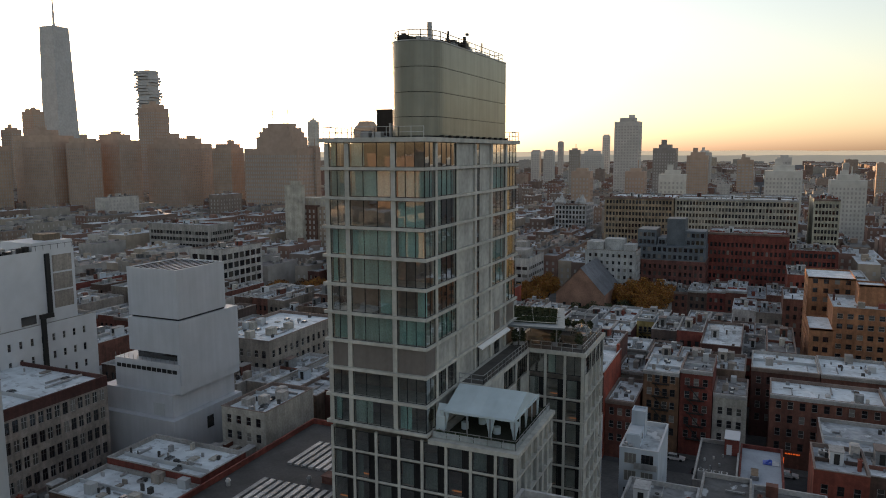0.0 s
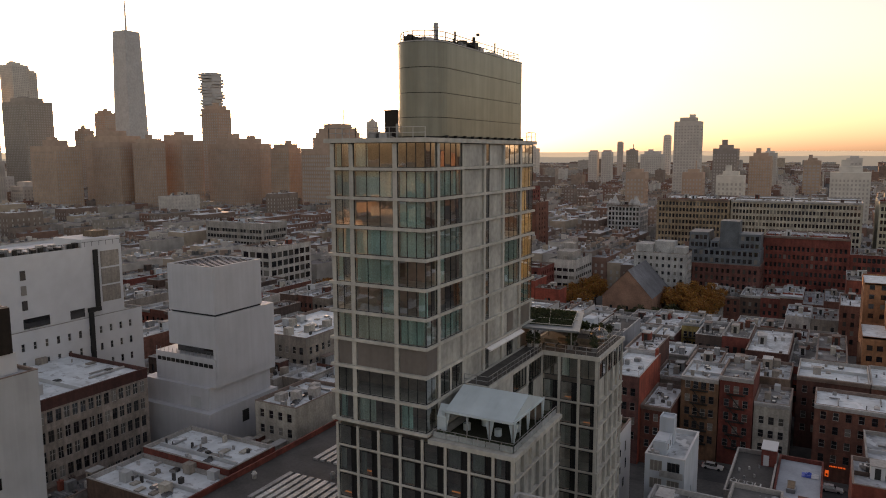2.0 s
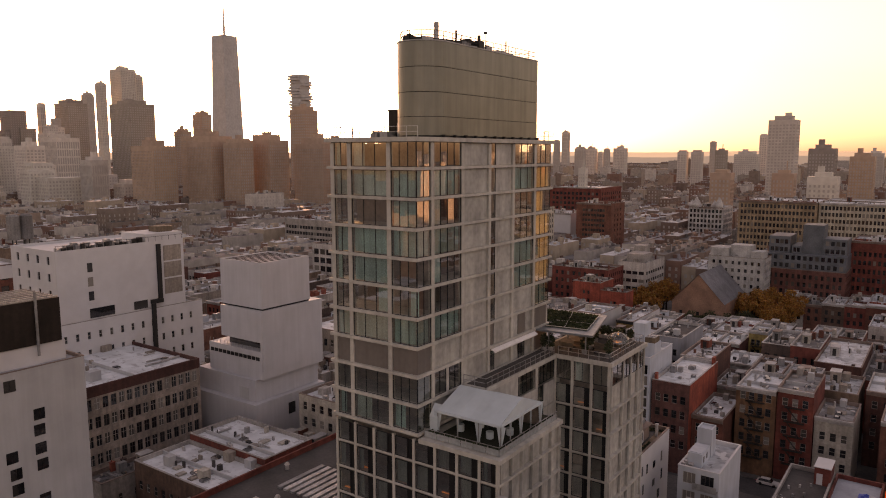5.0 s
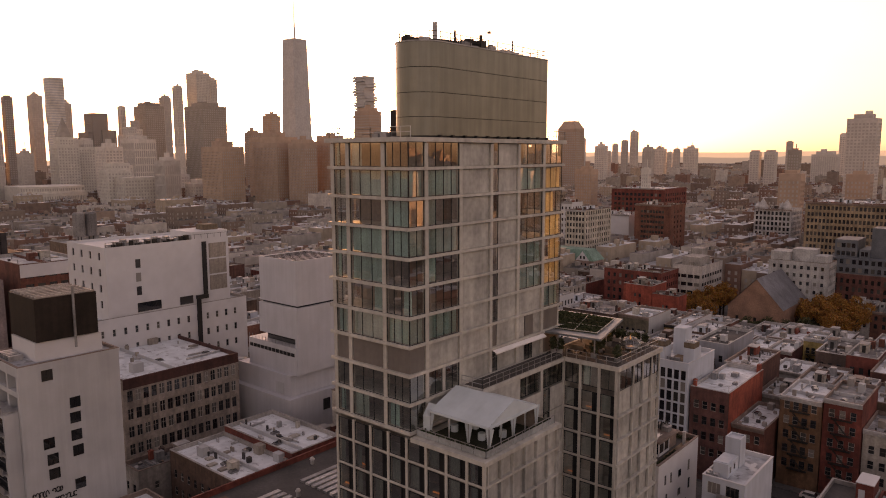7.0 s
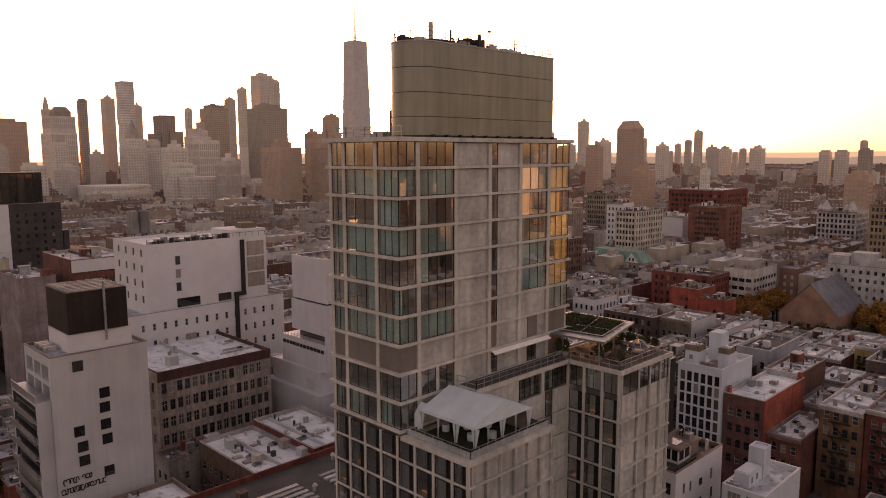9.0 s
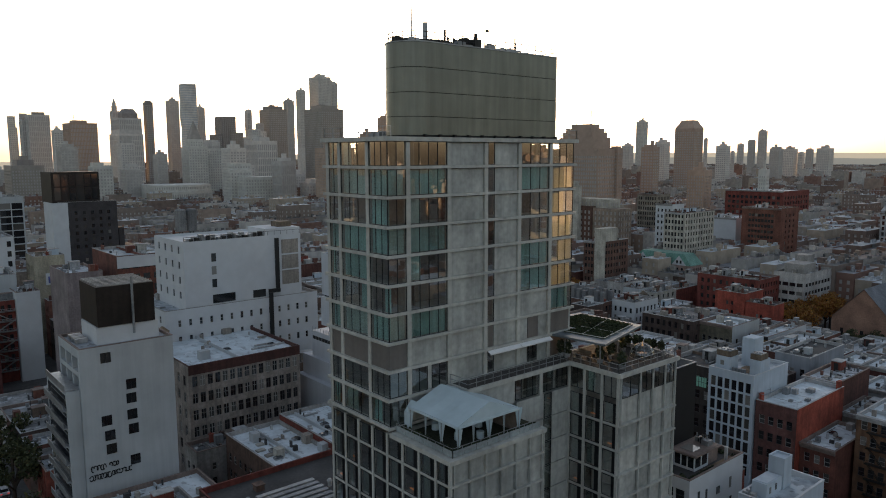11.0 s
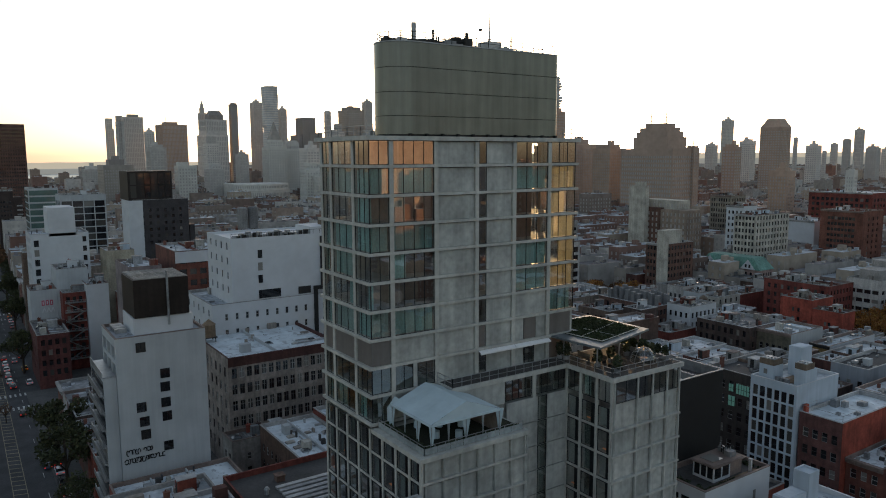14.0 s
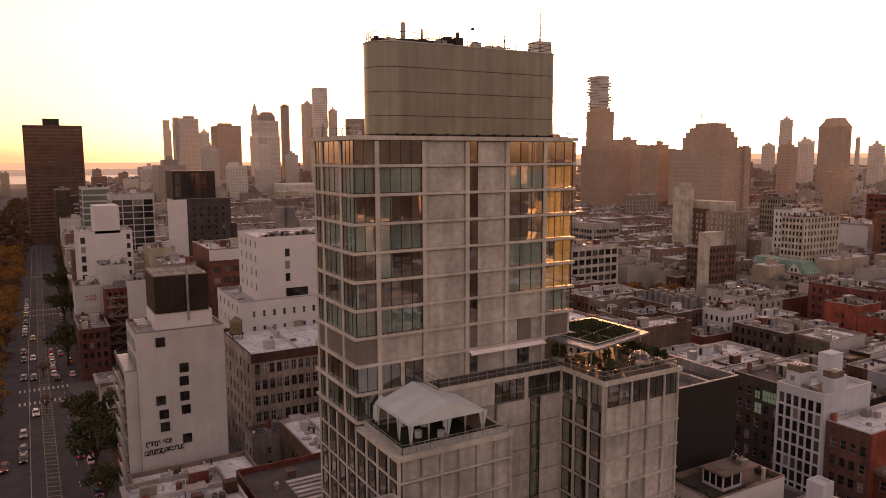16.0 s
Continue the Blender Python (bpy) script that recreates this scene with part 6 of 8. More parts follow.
part("mural", Shape().box(-262, -261.9, 80.4, 86.4, 25.4, 29.6, 0).box(-261.9, -261.86, 81.2, 83.6, 26.0, 28.4, 1).box(-261.9, -261.86, 84.2, 85.8, 26.6, 27.6, 2), [WHITEWALL, surface("mural_blue", [(0.08, 0.1, 0.3)], 0.8), surface("mural_ochre", [(0.35, 0.25, 0.08)], 0.8)], bpy.data.objects["tenement.019"], "faded painted wall picture")
modern("tenement", "small orange brick house", -213, -200, 95.4, 101.5, 29.6, TANBRICK, None, (3, 5, 3.2, 7, 1.1, 1.6, 0.6))
for y in (126.2, 130.6):
    tk = thing("water_tank", -251, y, 40.5, "tall grey steel water tank with a flat lid", "water tank", "grey steel water tanks")
    part("barrel", Shape().cyl(-251, y, 42.6, 50.6, 2.0, 18), GREYDARK, tk)
    part("lid", Shape().cyl(-251, y, 50.6, 51.2, 2.1, 18, 0, 0.7), GREYDARK, tk)
    for a in (-1.3, 1.3):
        part("leg", Shape().box(-251 + a - 0.12, -251 + a + 0.12, y - 0.12, y + 0.12, 40.0, 42.6), IRON, tk)
modern("apartment_building", "plain brown brick flats under grey water tanks", -262, -244, 120, 138, 40.7, BRICK, (6, 5, 3.2, 10, 1.1, 1.6, 0.8), (6, 5, 3.2, 10, 1.1, 1.6, 0.8))
modern("grey_house", "plain tall grey rendered house", -255, -240, 57.5, 67.3, 33.5, GREYWALL)
modern("grey_house", "plain pale grey rendered house", -246, -230, 65.2, 72, 29, WHITEWALL)
modern("tenement", "dark red brick corner tenement with a white roof", -240, -215, 48.5, 57.5, 17, MAROON, (5, 4, 3.2, 4, 1.1, 1.8, 0.6), (4, 4, 3.2, 4, 1.1, 1.8, 0.6))
gh = modern("grey_house", "pale grey house with a painted side wall", -254, -240.2, 49.5, 57.4, 27, GREYWALL)
PINKPAINT = surface("faded_pink_paint", [(0.42, 0.1, 0.14)], 0.8, stain=0.3, bump=0)
for k in range(3):
    part("mural", Shape().box(-240.2, -240.14, 52.6 + k * 1.25, 53.5 + k * 1.25, 21.6, 23.4).box(-240.14, -240.1, 52.9 + k * 1.25, 53.2 + k * 1.25, 22.0, 23.0, 1), [PINKPAINT, WHITEWALL], gh, "faded pink painted mural block")
    part("mural", Shape().bar((-240.15, 52.7 + k * 1.3, 19.2), (-240.15, 53.3 + k * 1.3, 20.8), 0.14).bar((-240.15, 53.3 + k * 1.3, 20.8), (-240.15, 53.8 + k * 1.3, 19.3), 0.14), WHITEWALL, gh, "white painted mural stroke")
# red tenement with open steel stairs up its side
fs = modern("tenement", "narrow red brick tenement with pale steel stairs", -239.9, -232.2, 58.2, 65.1, 26.5, REDWALL, None, (3, 4, 3.2, 7, 1.1, 1.9, 0.6))
for k in range(7):
    z = 3.9 + 3.2 * k
    s = Shape().box(-232.19, -230.6, 58.6, 64.8, z, z + 0.1)
    for r in (0.5, 1.0):
        s.bar((-230.65, 58.6, z + r), (-230.65, 64.8, z + r), 0.05)
    for j in range(6):
        s.bar((-230.65, 58.65 + j * 1.22, z), (-230.65, 58.65 + j * 1.22, z + 1.0), 0.045)
    if k:
        a, b = (59.2, 64.2) if k % 2 else (64.2, 59.2)
        s.bar((-231.0, a, z - 3.1), (-231.0, b, z), 0.1).bar((-231.7, a, z - 3.1), (-231.7, b, z), 0.1)
    part("fire_escape", s, STEEL, fs, "pale steel stair landing")
claim(-214.6, -190.2, 46, 70)        # side street
modern("tenement", "pink-grey rendered tenement with plain walls", -212, -192, 71.5, 81, 39, surface("pink_render", [(0.24, 0.2, 0.2)], 0.85, streak=0.2))
pu = modern("brick_block", "red-brown brick block with white framed bays", -215, -190, 84.5, 101, 43, BRICK, None, (5, 22, 3.4, 6, 2.0, 1.8, 0.8))
part("bay_frame", Shape().box(-190, -189.8, 84.5, 101, 39.4, 42.8), WHITEWALL, pu)
sl = building("slab_tower", "tall red-brown brick slab tower", -680, -640, 40, 83, 97, brickwork("slab_brick", [(0.14, 0.075, 0.06)]), ROOF, front=(20, 6, 2.9, 31, 1.15, 1.3, 1), right=(24, 6, 2.9, 31, 0.95, 1.3, 1), category="tower", glass=DARKPANE)
part("upper_block", Shape().box(-668, -652, 55, 67, 96, 103), BLACKWALL, sl)
claim(-690, -630, 30, 90)

# landmarks at middle distance on the other side
for lb, x0, x1, y0, y1, h, wall, fr, rt_ in (
        ("tall beige brick loft block with a heavy cornice", -85, -46, 430, 475, 46, brickwork("tawny_stone", [(0.31, 0.235, 0.16)]), (20, 5, 3.4, 12, 1.2, 2.0, 0.8), (16, 5, 3.4, 12, 1.2, 2.0, 0.8)),
        ("long pale stone loft block with arched lower windows", -45.5, 18, 432, 480, 46, surface("cream_stone", [(0.4, 0.37, 0.31)], 0.85, streak=0.2), (36, 5, 3.4, 12, 1.15, 2.0, 0.8), None),
        ("pale stone loft block with regular windows", 25, 37.5, 432, 480, 47, surface("buff_stone", [(0.4, 0.38, 0.3)], 0.85, streak=0.2), (7, 5, 3.4, 12, 1.15, 2.0, 0.6), None),
        ("broad red brick building with tall windows", -23.4, 12.4, 372, 400, 33.5, REDWALL, (18, 4, 3.8, 7, 1.05, 2.0, 0.8), (12, 4, 3.8, 7, 1.05, 2.0, 1)),
        ("lower red brick building with tall windows", 12.5, 33, 374, 400, 26.5, REDWALL, (10, 4, 3.8, 6, 1.3, 2.1, 1), (6, 4, 3.8, 6, 1.3, 2.1, 1)),
        ("white building with two gabled corner turrets", -139, -115.6, 520, 545, 35, surface("limewash", [(0.42, 0.42, 0.42)], 0.85, streak=0.15), (9, 4, 3.4, 9, 1.5, 2.2, 0.6), (9, 4, 3.4, 9, 1.5, 2.2, 0.6)),
        ("white stepped block of flats", -75, -51.6, 337, 350, 27, surface("white_brick", [(0.38, 0.39, 0.39)], 0.85, streak=0.15), (8, 4, 3.3, 8, 1.1, 1.5, 1), None),
        ("brick block with stepped blue-grey upper storeys", -54, -22.6, 352, 372, 21.5, brickwork("maroon_brick", [(0.15, 0.06, 0.05)]), (13, 4, 3.4, 5, 1.1, 1.9, 0.8), None),
        ("big beige office block with ribbon windows", -345, -298, 336, 358, 30, PALEWALL, (18, 5, 3.8, 6, 2.2, 2.0, 1), (10, 5, 3.8, 6, 2.2, 2.0, 1)),
        ("pale framed office block with wide windows", -234, -217, 251, 280, 30, PALEWALL, (4, 5, 4.0, 6, 3.2, 2.6, 0.6), (7, 5, 4.0, 6, 3.2, 2.6, 0.6)),
        ("beige brick building with tall windows", -275, -259, 460, 476, 44, surface("dun_stone", [(0.26, 0.225, 0.18)], 0.85, streak=0.2), (8, 5, 3.5, 11, 1.1, 2.2, 0.6), (8, 5, 3.5, 11, 1.1, 2.2, 0.6)),
        ("narrow white house beside the cream tower", -211, -200.2, 386, 398, 43.5, WHITEWALL, (4, 5, 3.4, 11, 1.1, 1.8, 0.6), (4, 5, 3.4, 11, 1.1, 1.8, 0.6)),
        ("brown brick apartment house with a pale stone bay", -193.6, -183.4, 300, 321.5, 30.4, brickwork("umber_red_brick", [(0.15, 0.08, 0.06)]), (5, 5, 3.2, 8, 1.2, 1.7, 0.6), (9, 5, 3.2, 8, 1.2, 1.7, 1)),
        ("broad red brick school building", -307, -255, 640, 690, 40, REDWALL, (12, 6, 4.5, 7, 2.5, 2.6, 2), (9, 6, 4.5, 7, 2.5, 2.6, 2)),
        ("red brick warehouse with a silver roof", -134, -107.5, 302, 320, 21.7, REDWALL, (9, 5, 3.3, 5, 1.2, 1.7, 1), (7, 5, 3.3, 5, 1.2, 1.7, 1)),
        ("bright red rendered back house", -114, -102, 281, 295, 19.8, brickwork("red_back_wall", [(0.33, 0.07, 0.045)]), (2, 5, 3.3, 4, 1.0, 1.4, 4), None),
        ("lower bright red back house", -101.8, -91, 281, 289, 17.0, bpy.data.materials["red_back_wall"], (2, 5, 3.3, 3, 1.0, 1.4, 4), None),
        ("grey rendered house with a pale roof", -158, -150.2, 272, 288, 18.5, PALEWALL, (3, 4, 3.2, 4, 1.1, 1.7, 0.6), (4, 4, 3.2, 4, 1.1, 1.7, 0.6)),
        ("grey brick house with a pale roof", -150, -142.2, 272, 286, 17.2, GREYWALL, (3, 4, 3.2, 4, 1.1, 1.7, 0.6), (4, 4, 3.2, 4, 1.1, 1.7, 0.6)),
        ("narrow grey house with a pale roof", -142, -135.2, 273, 288, 16.4, PALEWALL, (3, 4, 3.2, 4, 1.1, 1.7, 0.6), (4, 4, 3.2, 4, 1.1, 1.7, 0.6)),
        ("cream stone tower house with close windows", -193.7, -181.3, 368, 398, 40.6, surface("pale_cream_stone", [(0.46, 0.43, 0.37)], 0.85, streak=0.2), (6, 5, 3.3, 11, 1.2, 2.0, 0.4), (11, 5, 3.3, 11, 1.2, 2.0, 0.6)),
        ("white rendered block with a blank wall", -210.8, -190.5, 440, 466, 33.0, WHITEWALL, (1, 5, 3.4, 1, 0.8, 1.4, 6), None),
        ("tall brown-red brick slab of flats", -182, -159, 430, 452, 41.0, brickwork("brown_red_brick", [(0.2, 0.08, 0.055)]), (8, 5, 3.1, 11, 1.6, 1.6, 4), (3, 5, 3.1, 11, 1.4, 1.6, 4)),
        ("low red brick row with a silver roof", -108.5, -90, 225, 243, 19.8, BRICK, (8, 4, 3.2, 5, 1.1, 1.8, 0.6), (5, 4, 3.2, 5, 1.1, 1.8, 0.6)),
        ("white house with a dark cornice", -126, -116.5, 232, 246, 20.8, WHITEWALL, (4, 4, 3.2, 5, 1.0, 1.8, 0.5), (6, 4, 3.2, 5, 1.1, 1.9, 0.5)),
        ("brown brick house with tall grey roof flues", -152, -126.2, 226, 245, 20.0, brickwork("brown_brick", [(0.13, 0.07, 0.055)]), (10, 4, 3.2, 5, 1.1, 1.8, 0.6), None)):
    b = building("loft_block" if h > 40 else "apartment_building", lb, x0, x1, y0, y1, h, wall, ROOF, front=fr, right=rt_ or fr, cornice=COPING if h > 30 else None, kit=rh)
    roof_kit(b, rh, x0 + 2, x1 - 2, y0 + 2, (y0 + y1) / 2, h - 0.7)
    claim(x0 - 2, x1 + 2, y0 - 2, y1 + 2)
br = [o for o in bpy.data.objects if o.name.startswith("apartment_building") and not o.parent]
flues = min(br, key=lambda o: (o.location.xy - Vector((-139.1, 235.5))).length)
for k in range(9):
    for y in (229, 233.5):
        part("flue", Shape().box(-150.5 + k * 2.7, -149.0 + k * 2.7, y, y + 1.6, 19.3, 22.6 + (k * 29 % 5) * 0.3), GREYDARK, flues, "broad grey roof flue")
bay = min(br, key=lambda o: (o.location.xy - Vector((-188.5, 311))).length)
s = Shape()
facade(s, (-186.6, 299.3), (-183.0, 299.3), 0, 36.6)
facade(s, (-183.0, 299.3), (-183.0, 303), 0, 36.6)
facade(s, (-183.0, 303), (-186.6, 303), 26, 36.6)
facade(s, (-186.6, 303), (-186.6, 299.3), 0, 36.6)
s.box(-186.7, -182.9, 299.2, 303.1, 36.6, 36.9)
part("stair_bay", s, bpy.data.materials["pale_cream_stone"], bay, "pale stone stair bay")
part("upper_block", Shape().box(-188.5, -183.6, 303.2, 313, 29.6, 36.6), bpy.data.materials["pale_cream_stone"], bay)
gm = thing("apartment_building", -178, 350, 0, "pink rendered house with a green gabled mansard roof", "building")
claim(-197, -160, 341, 362)
s = Shape()
facade(s, (-195, 343), (-162, 343), 0, 17.0, (12, 4, 3.3, 4, 1.1, 1.7, 0.6), 0.2, 0, 1)
facade(s, (-162, 343), (-162, 354), 0, 17.0, (5, 4, 3.3, 4, 1.1, 1.7, 0.6), 0.2, 0, 1)
facade(s, (-162, 354), (-195, 354), 0, 17.0)
facade(s, (-195, 354), (-195, 343), 0, 17.0)
part("wall", s, [surface("pink_wall", [(0.36, 0.25, 0.22)], 0.85, streak=0.15), WALLPANE], gm)
COPPER = surface("green_copper", [(0.13, 0.27, 0.22)], 0.65, streak=0.2)
part("roof", Shape().prism([(-195.4, 342.6), (-161.6, 342.6), (-161.6, 354.4), (-195.4, 354.4)], 17.02, 22.4, 0, 0.72), COPPER, gm)
for x in (-189, -178.5, -168):
    s = Shape()
    i = len(s.v)
    s.v += [(x - 4, 342.4, 17.02), (x + 4, 342.4, 17.02), (x, 342.4, 21.8), (x - 4, 347, 17.02), (x + 4, 347, 17.02), (x, 347, 21.8)]
    s.f += [(0, 1, 2), (1, 4, 5, 2), (3, 0, 2, 5)]
    s.m += [0, 1, 1]
    for a in (-1.5, 0.5):
        s.box(x + a, x + a + 1.0, 342.34, 342.4, 17.8, 19.4, 2)
    part("gable", s, [WHITEWALL, COPPER, PANE], gm, "white gable with two windows")
landmark = [o for o in bpy.data.objects if o.name.startswith("apartment_building") and not o.parent]


def nearest(x, y):
    return min(landmark, key=lambda o: (o.location.xy - Vector((x, y))).length)


tb = nearest(-127.3, 532.5)
for x in (-137.2, -134.2, -122.1, -119.1):
    k = 1.0 if x in (-134.2, -119.1) else 0.62
    part("turret", Shape().box(x - 2.4 * k, x + 2.4 * k, 519.6, 524.5, 33.5, 36.4).prism([(x - 2.7 * k, 519.4), (x + 2.7 * k, 519.4), (x + 2.7 * k, 524.7), (x - 2.7 * k, 524.7)], 36.4, 36.4 + 5.6 * k, 0, 0.06), bpy.data.materials["limewash"], tb, "white pointed gable turret")
wf = nearest(-63.3, 343.5)
for x0, x1, y0, y1, h in ((-74.8, -67, 339, 349, 30.5), (-66.8, -58, 341, 349, 31.8), (-57.5, -52.4, 338, 346, 29.8)):
    part("upper_storey", Shape().box(x0, x1, y0, y1, 26.2, h), bpy.data.materials["white_brick"], wf)
sb = nearest(-38.3, 362)
SLATE = surface("slate_wall", [(0.1, 0.12, 0.14)], 0.6)
for x0, x1, y0, y1, z0, z1, c in ((-54.6, -23, 353.5, 372, 20.9, 28.0, 13), (-54.0, -45.5, 356, 372, 27.5, 35.4, 4), (-44.8, -41, 357, 372, 27.5, 31.5, 2), (-32.5, -23.4, 358, 372, 27.5, 35.0, 4), (-41, -32.7, 359.5, 370, 27.5, 40.6, 0)):
    s = Shape()
    facade(s, (x0, y0), (x1, y0), z0, z1, (c, z0 + 1.2, 3.4, int((z1 - z0) / 3.4), 1.4, 1.9, 0.5) if c else None, 0.2, 0, 1)
    facade(s, (x1, y0), (x1, y1), z0, z1)
    facade(s, (x1, y1), (x0, y1), z0, z1)
    facade(s, (x0, y1), (x0, y0), z0, z1)
    s.quad((x0, y0, z1), (x1, y0, z1), (x1, y1, z1), (x0, y1, z1))
    walled("upper_storey", s, [SLATE, WALLPANE], sb)

# chapel with a slate gable roof among trees
ch = thing("chapel", -70, 345, 0, "brick chapel with a steep slate gable roof", "church")
claim(-84, -56, 326, 332.5)
s = Shape()
facade(s, (-80, 304), (-59, 304), 0, 12, (5, 3, 5, 1, 1.2, 5, 2), 0.3, 0, 1)
facade(s, (-59, 304), (-59, 336), 0, 12, (5, 3, 5, 1, 1.2, 5, 2), 0.3, 0, 1)
facade(s, (-59, 336), (-80, 336), 0, 12)
facade(s, (-80, 336), (-80, 304), 0, 12)
s.quad((-80, 304, 12), (-59, 304, 12), (-69.5, 304, 23.2), (-69.5, 304, 23.2))
s.quad((-59, 336, 12), (-80, 336, 12), (-69.5, 336, 23.2), (-69.5, 336, 23.2))
part("wall", s, [surface("chapel_brick", [(0.28, 0.16, 0.115)], 0.85), PANE], ch)
s = Shape()
s.quad((-59, 303.5, 12.02), (-59, 336.5, 12.02), (-69.5, 336.5, 23.4), (-69.5, 303.5, 23.4))
s.quad((-80, 336.5, 12.02), (-80, 303.5, 12.02), (-69.5, 303.5, 23.4), (-69.5, 336.5, 23.4))
part("roof", s, surface("slate", [(0.15, 0.16, 0.18)], 0.6, streak=0.2), ch)
claim(-82, -57, 302, 330)

claim(-100, -18, 290, 331)
claim(-124, -86, 322, 365)
claim(-218, -183, 252, 299)

# ---- the skyline ----
SKYBLUE = surface("blue_grey_tower", [(0.4, 0.405, 0.41)], 0.5, stain=0.15, grain=0.05, bump=0)
SKYPALE = surface("pale_tower", [(0.52, 0.5, 0.46)], 0.7, stain=0.15, grain=0.05, bump=0)
SKYGREY = surface("grey_tower", [(0.494, 0.468, 0.442), (0.416, 0.390, 0.364), (0.572, 0.533, 0.494)], 0.7, stain=0.15, grain=0.05, bump=0)
SKYDARK = surface("dark_tower", [(0.246, 0.217, 0.203), (0.290, 0.261, 0.232)], 0.6, stain=0.15, grain=0.05, bump=0)
SKYBROWN = surface("brown_tower", [(0.365, 0.270, 0.216), (0.405, 0.297, 0.230)], 0.7, stain=0.15, grain=0.05, bump=0)
SKYWIN = glazing("far_window", (0.31, 0.295, 0.28), rough=0.4)
SKY = {"blue": SKYBLUE, "pale": SKYPALE, "grid": SKYGREY, "ribs": SKYGREY, "dark": SKYDARK, "brown": SKYBROWN}


def tier(s, x, y, w, d, z0, z1, pitch=3.6, storey=3.8, share=0.5, tall=0.55):
    """One storeyed tier of a tower, with windows on the two sides that face the river."""
    x0, x1, y0, y1 = x - w / 2, x + w / 2, y - d / 2, y + d / 2
    low = max(z0, z1 - 130)
    rows = int((z1 - low - 3) / storey)
    for p, q, ln in (((x0, y0), (x1, y0), w), ((x1, y0), (x1, y1), d)):
        n = max(3, int(ln / pitch))
        facade(s, p, q, z0, z1, (n, z1 - 2 - rows * storey, storey, rows, ln / n * share, storey * tall, 0.6), 0.5, 0, 1)
    facade(s, (x1, y1), (x0, y1), z0, z1)
    facade(s, (x0, y1), (x0, y0), z0, z1)
    s.quad((x0, y0, z1), (x1, y0, z1), (x1, y1, z1), (x0, y1, z1))


def tiered_tower(label, x, y, tiers, mat, ribs=False):
    """A tower of several storeyed blocks, each (dx, dy, width, depth, foot, top)."""
    root = thing("skyscraper", x, y, 0, label, "skyscraper", "skyline towers")
    for dx, dy, w, d, z0, z1 in tiers:
        claim(x + dx - w / 2 - 3, x + dx + w / 2 + 3, y + dy - d / 2 - 3, y + dy + d / 2 + 3)
        s = Shape()
        tier(s, x + dx, y + dy, w, d, z0, z1, *((3.2, 9.5, 0.55, 0.8) if ribs else ()))
        walled("tier", s, [mat, SKYWIN], root)
    return root


def far_tower(x, y, w, d, h, style, crown=True, group="skyline towers"):
    root = thing("skyscraper", x, y, 0, {"blue": "blue-grey glass skyscraper", "pale": "pale slender skyscraper", "grid": "grey skyscraper with a grid of windows", "ribs": "grey stone skyscraper with tall ribs", "dark": "dark broad office tower", "brown": "brown brick tower"}[style] + " on the skyline", "skyscraper", group)
    claim(x - w / 2 - 3, x + w / 2 + 3, y - d / 2 - 3, y + d / 2 + 3)
    s = Shape()
    x0, x1, y0, y1 = x - w / 2, x + w / 2, y - d / 2, y + d / 2
    close = math.hypot(x, y) < 1000
    storey = (3.2 if close else 3.8) if style != "ribs" else 11.4
    rows = int(min(h - 8, 140) / storey)
    base = h - 4 - rows * storey
    pitch = 2.6 if close else (3.9 if style != "ribs" else 3.2)
    cw, cd = max(3, int(w / pitch)), max(3, int(d / pitch))
    hh = storey * (0.55 if style != "ribs" else 0.82)
    fw, fd = w / cw * (0.45 if close else 0.6), d / cd * (0.45 if close else 0.6)
    facade(s, (x0, y0), (x1, y0), 0, h, (cw, base, storey, rows, fw, hh, 0.6), 0.4, 0, 1)
    facade(s, (x1, y0), (x1, y1), 0, h, (cd, base, storey, rows, fd, hh, 0.6), 0.4, 0, 1)
    facade(s, (x1, y1), (x0, y1), 0, h)
    facade(s, (x0, y1), (x0, y0), 0, h)
    s.quad((x0, y0, h), (x1, y0, h), (x1, y1, h), (x0, y1, h), 0)
    walled("shaft", s, [SKY[style], SKYWIN], root)
    if crown:
        k = 0.5 + (abs(x) * 7 % 30) / 100
        hh = min(w * 0.16, 6)
        part("roof_block", Shape().box(x - w * k / 2, x + w * k / 2, y - d * k / 2, y + d * k / 2, h, h + hh), SKY[style], root)
        if w > 17:
            o = (abs(y) * 3 % 10 - 5) / 10 * w * k * 0.5
            part("roof_house", Shape().box(x + o - w * 0.1, x + o + w * 0.12, y - d * 0.12, y + d * 0.1, h + hh, h + hh + 3 + abs(x) % 3), SKY[style], root)
        if int(abs(x)) % 3 == 0:
            part("mast", Shape().cyl(x + w * 0.1, y, h + hh, h + hh + 5 + abs(y) % 7, 0.45, 5), SKY[style], root)
    return root


far_tower(-1432, 351, 19, 15, 118, "grid")
far_tower(-1391, 500, 16, 13, 171, "dark")
far_tower(-1470, 575, 23, 19, 182, "grid")
far_tower(-1544, 662, 18, 15, 175, "ribs")
far_tower(-1323, 669, 12, 10, 159, "ribs")
far_tower(-1302, 711, 45, 36, 161, "dark")
far_tower(-1507, 858, 21, 17, 196, "ribs")
far_tower(-1624, 956, 20, 16, 232, "pale")
far_tower(-1627, 1050, 24, 19, 257, "pale")
far_tower(-1125, 720, 58, 46, 153, "dark")
far_tower(-1008, 384, 18, 14, 74, "grid")
far_tower(-1028, 471, 16, 13, 92, "ribs")
far_tower(-926, 455, 29, 23, 82, "grid")
far_tower(-1089, 578, 44, 35, 95, "ribs")
far_tower(-764, 445, 24, 19, 65, "ribs")
far_tower(-1087, 284, 26, 22, 84, "grid")
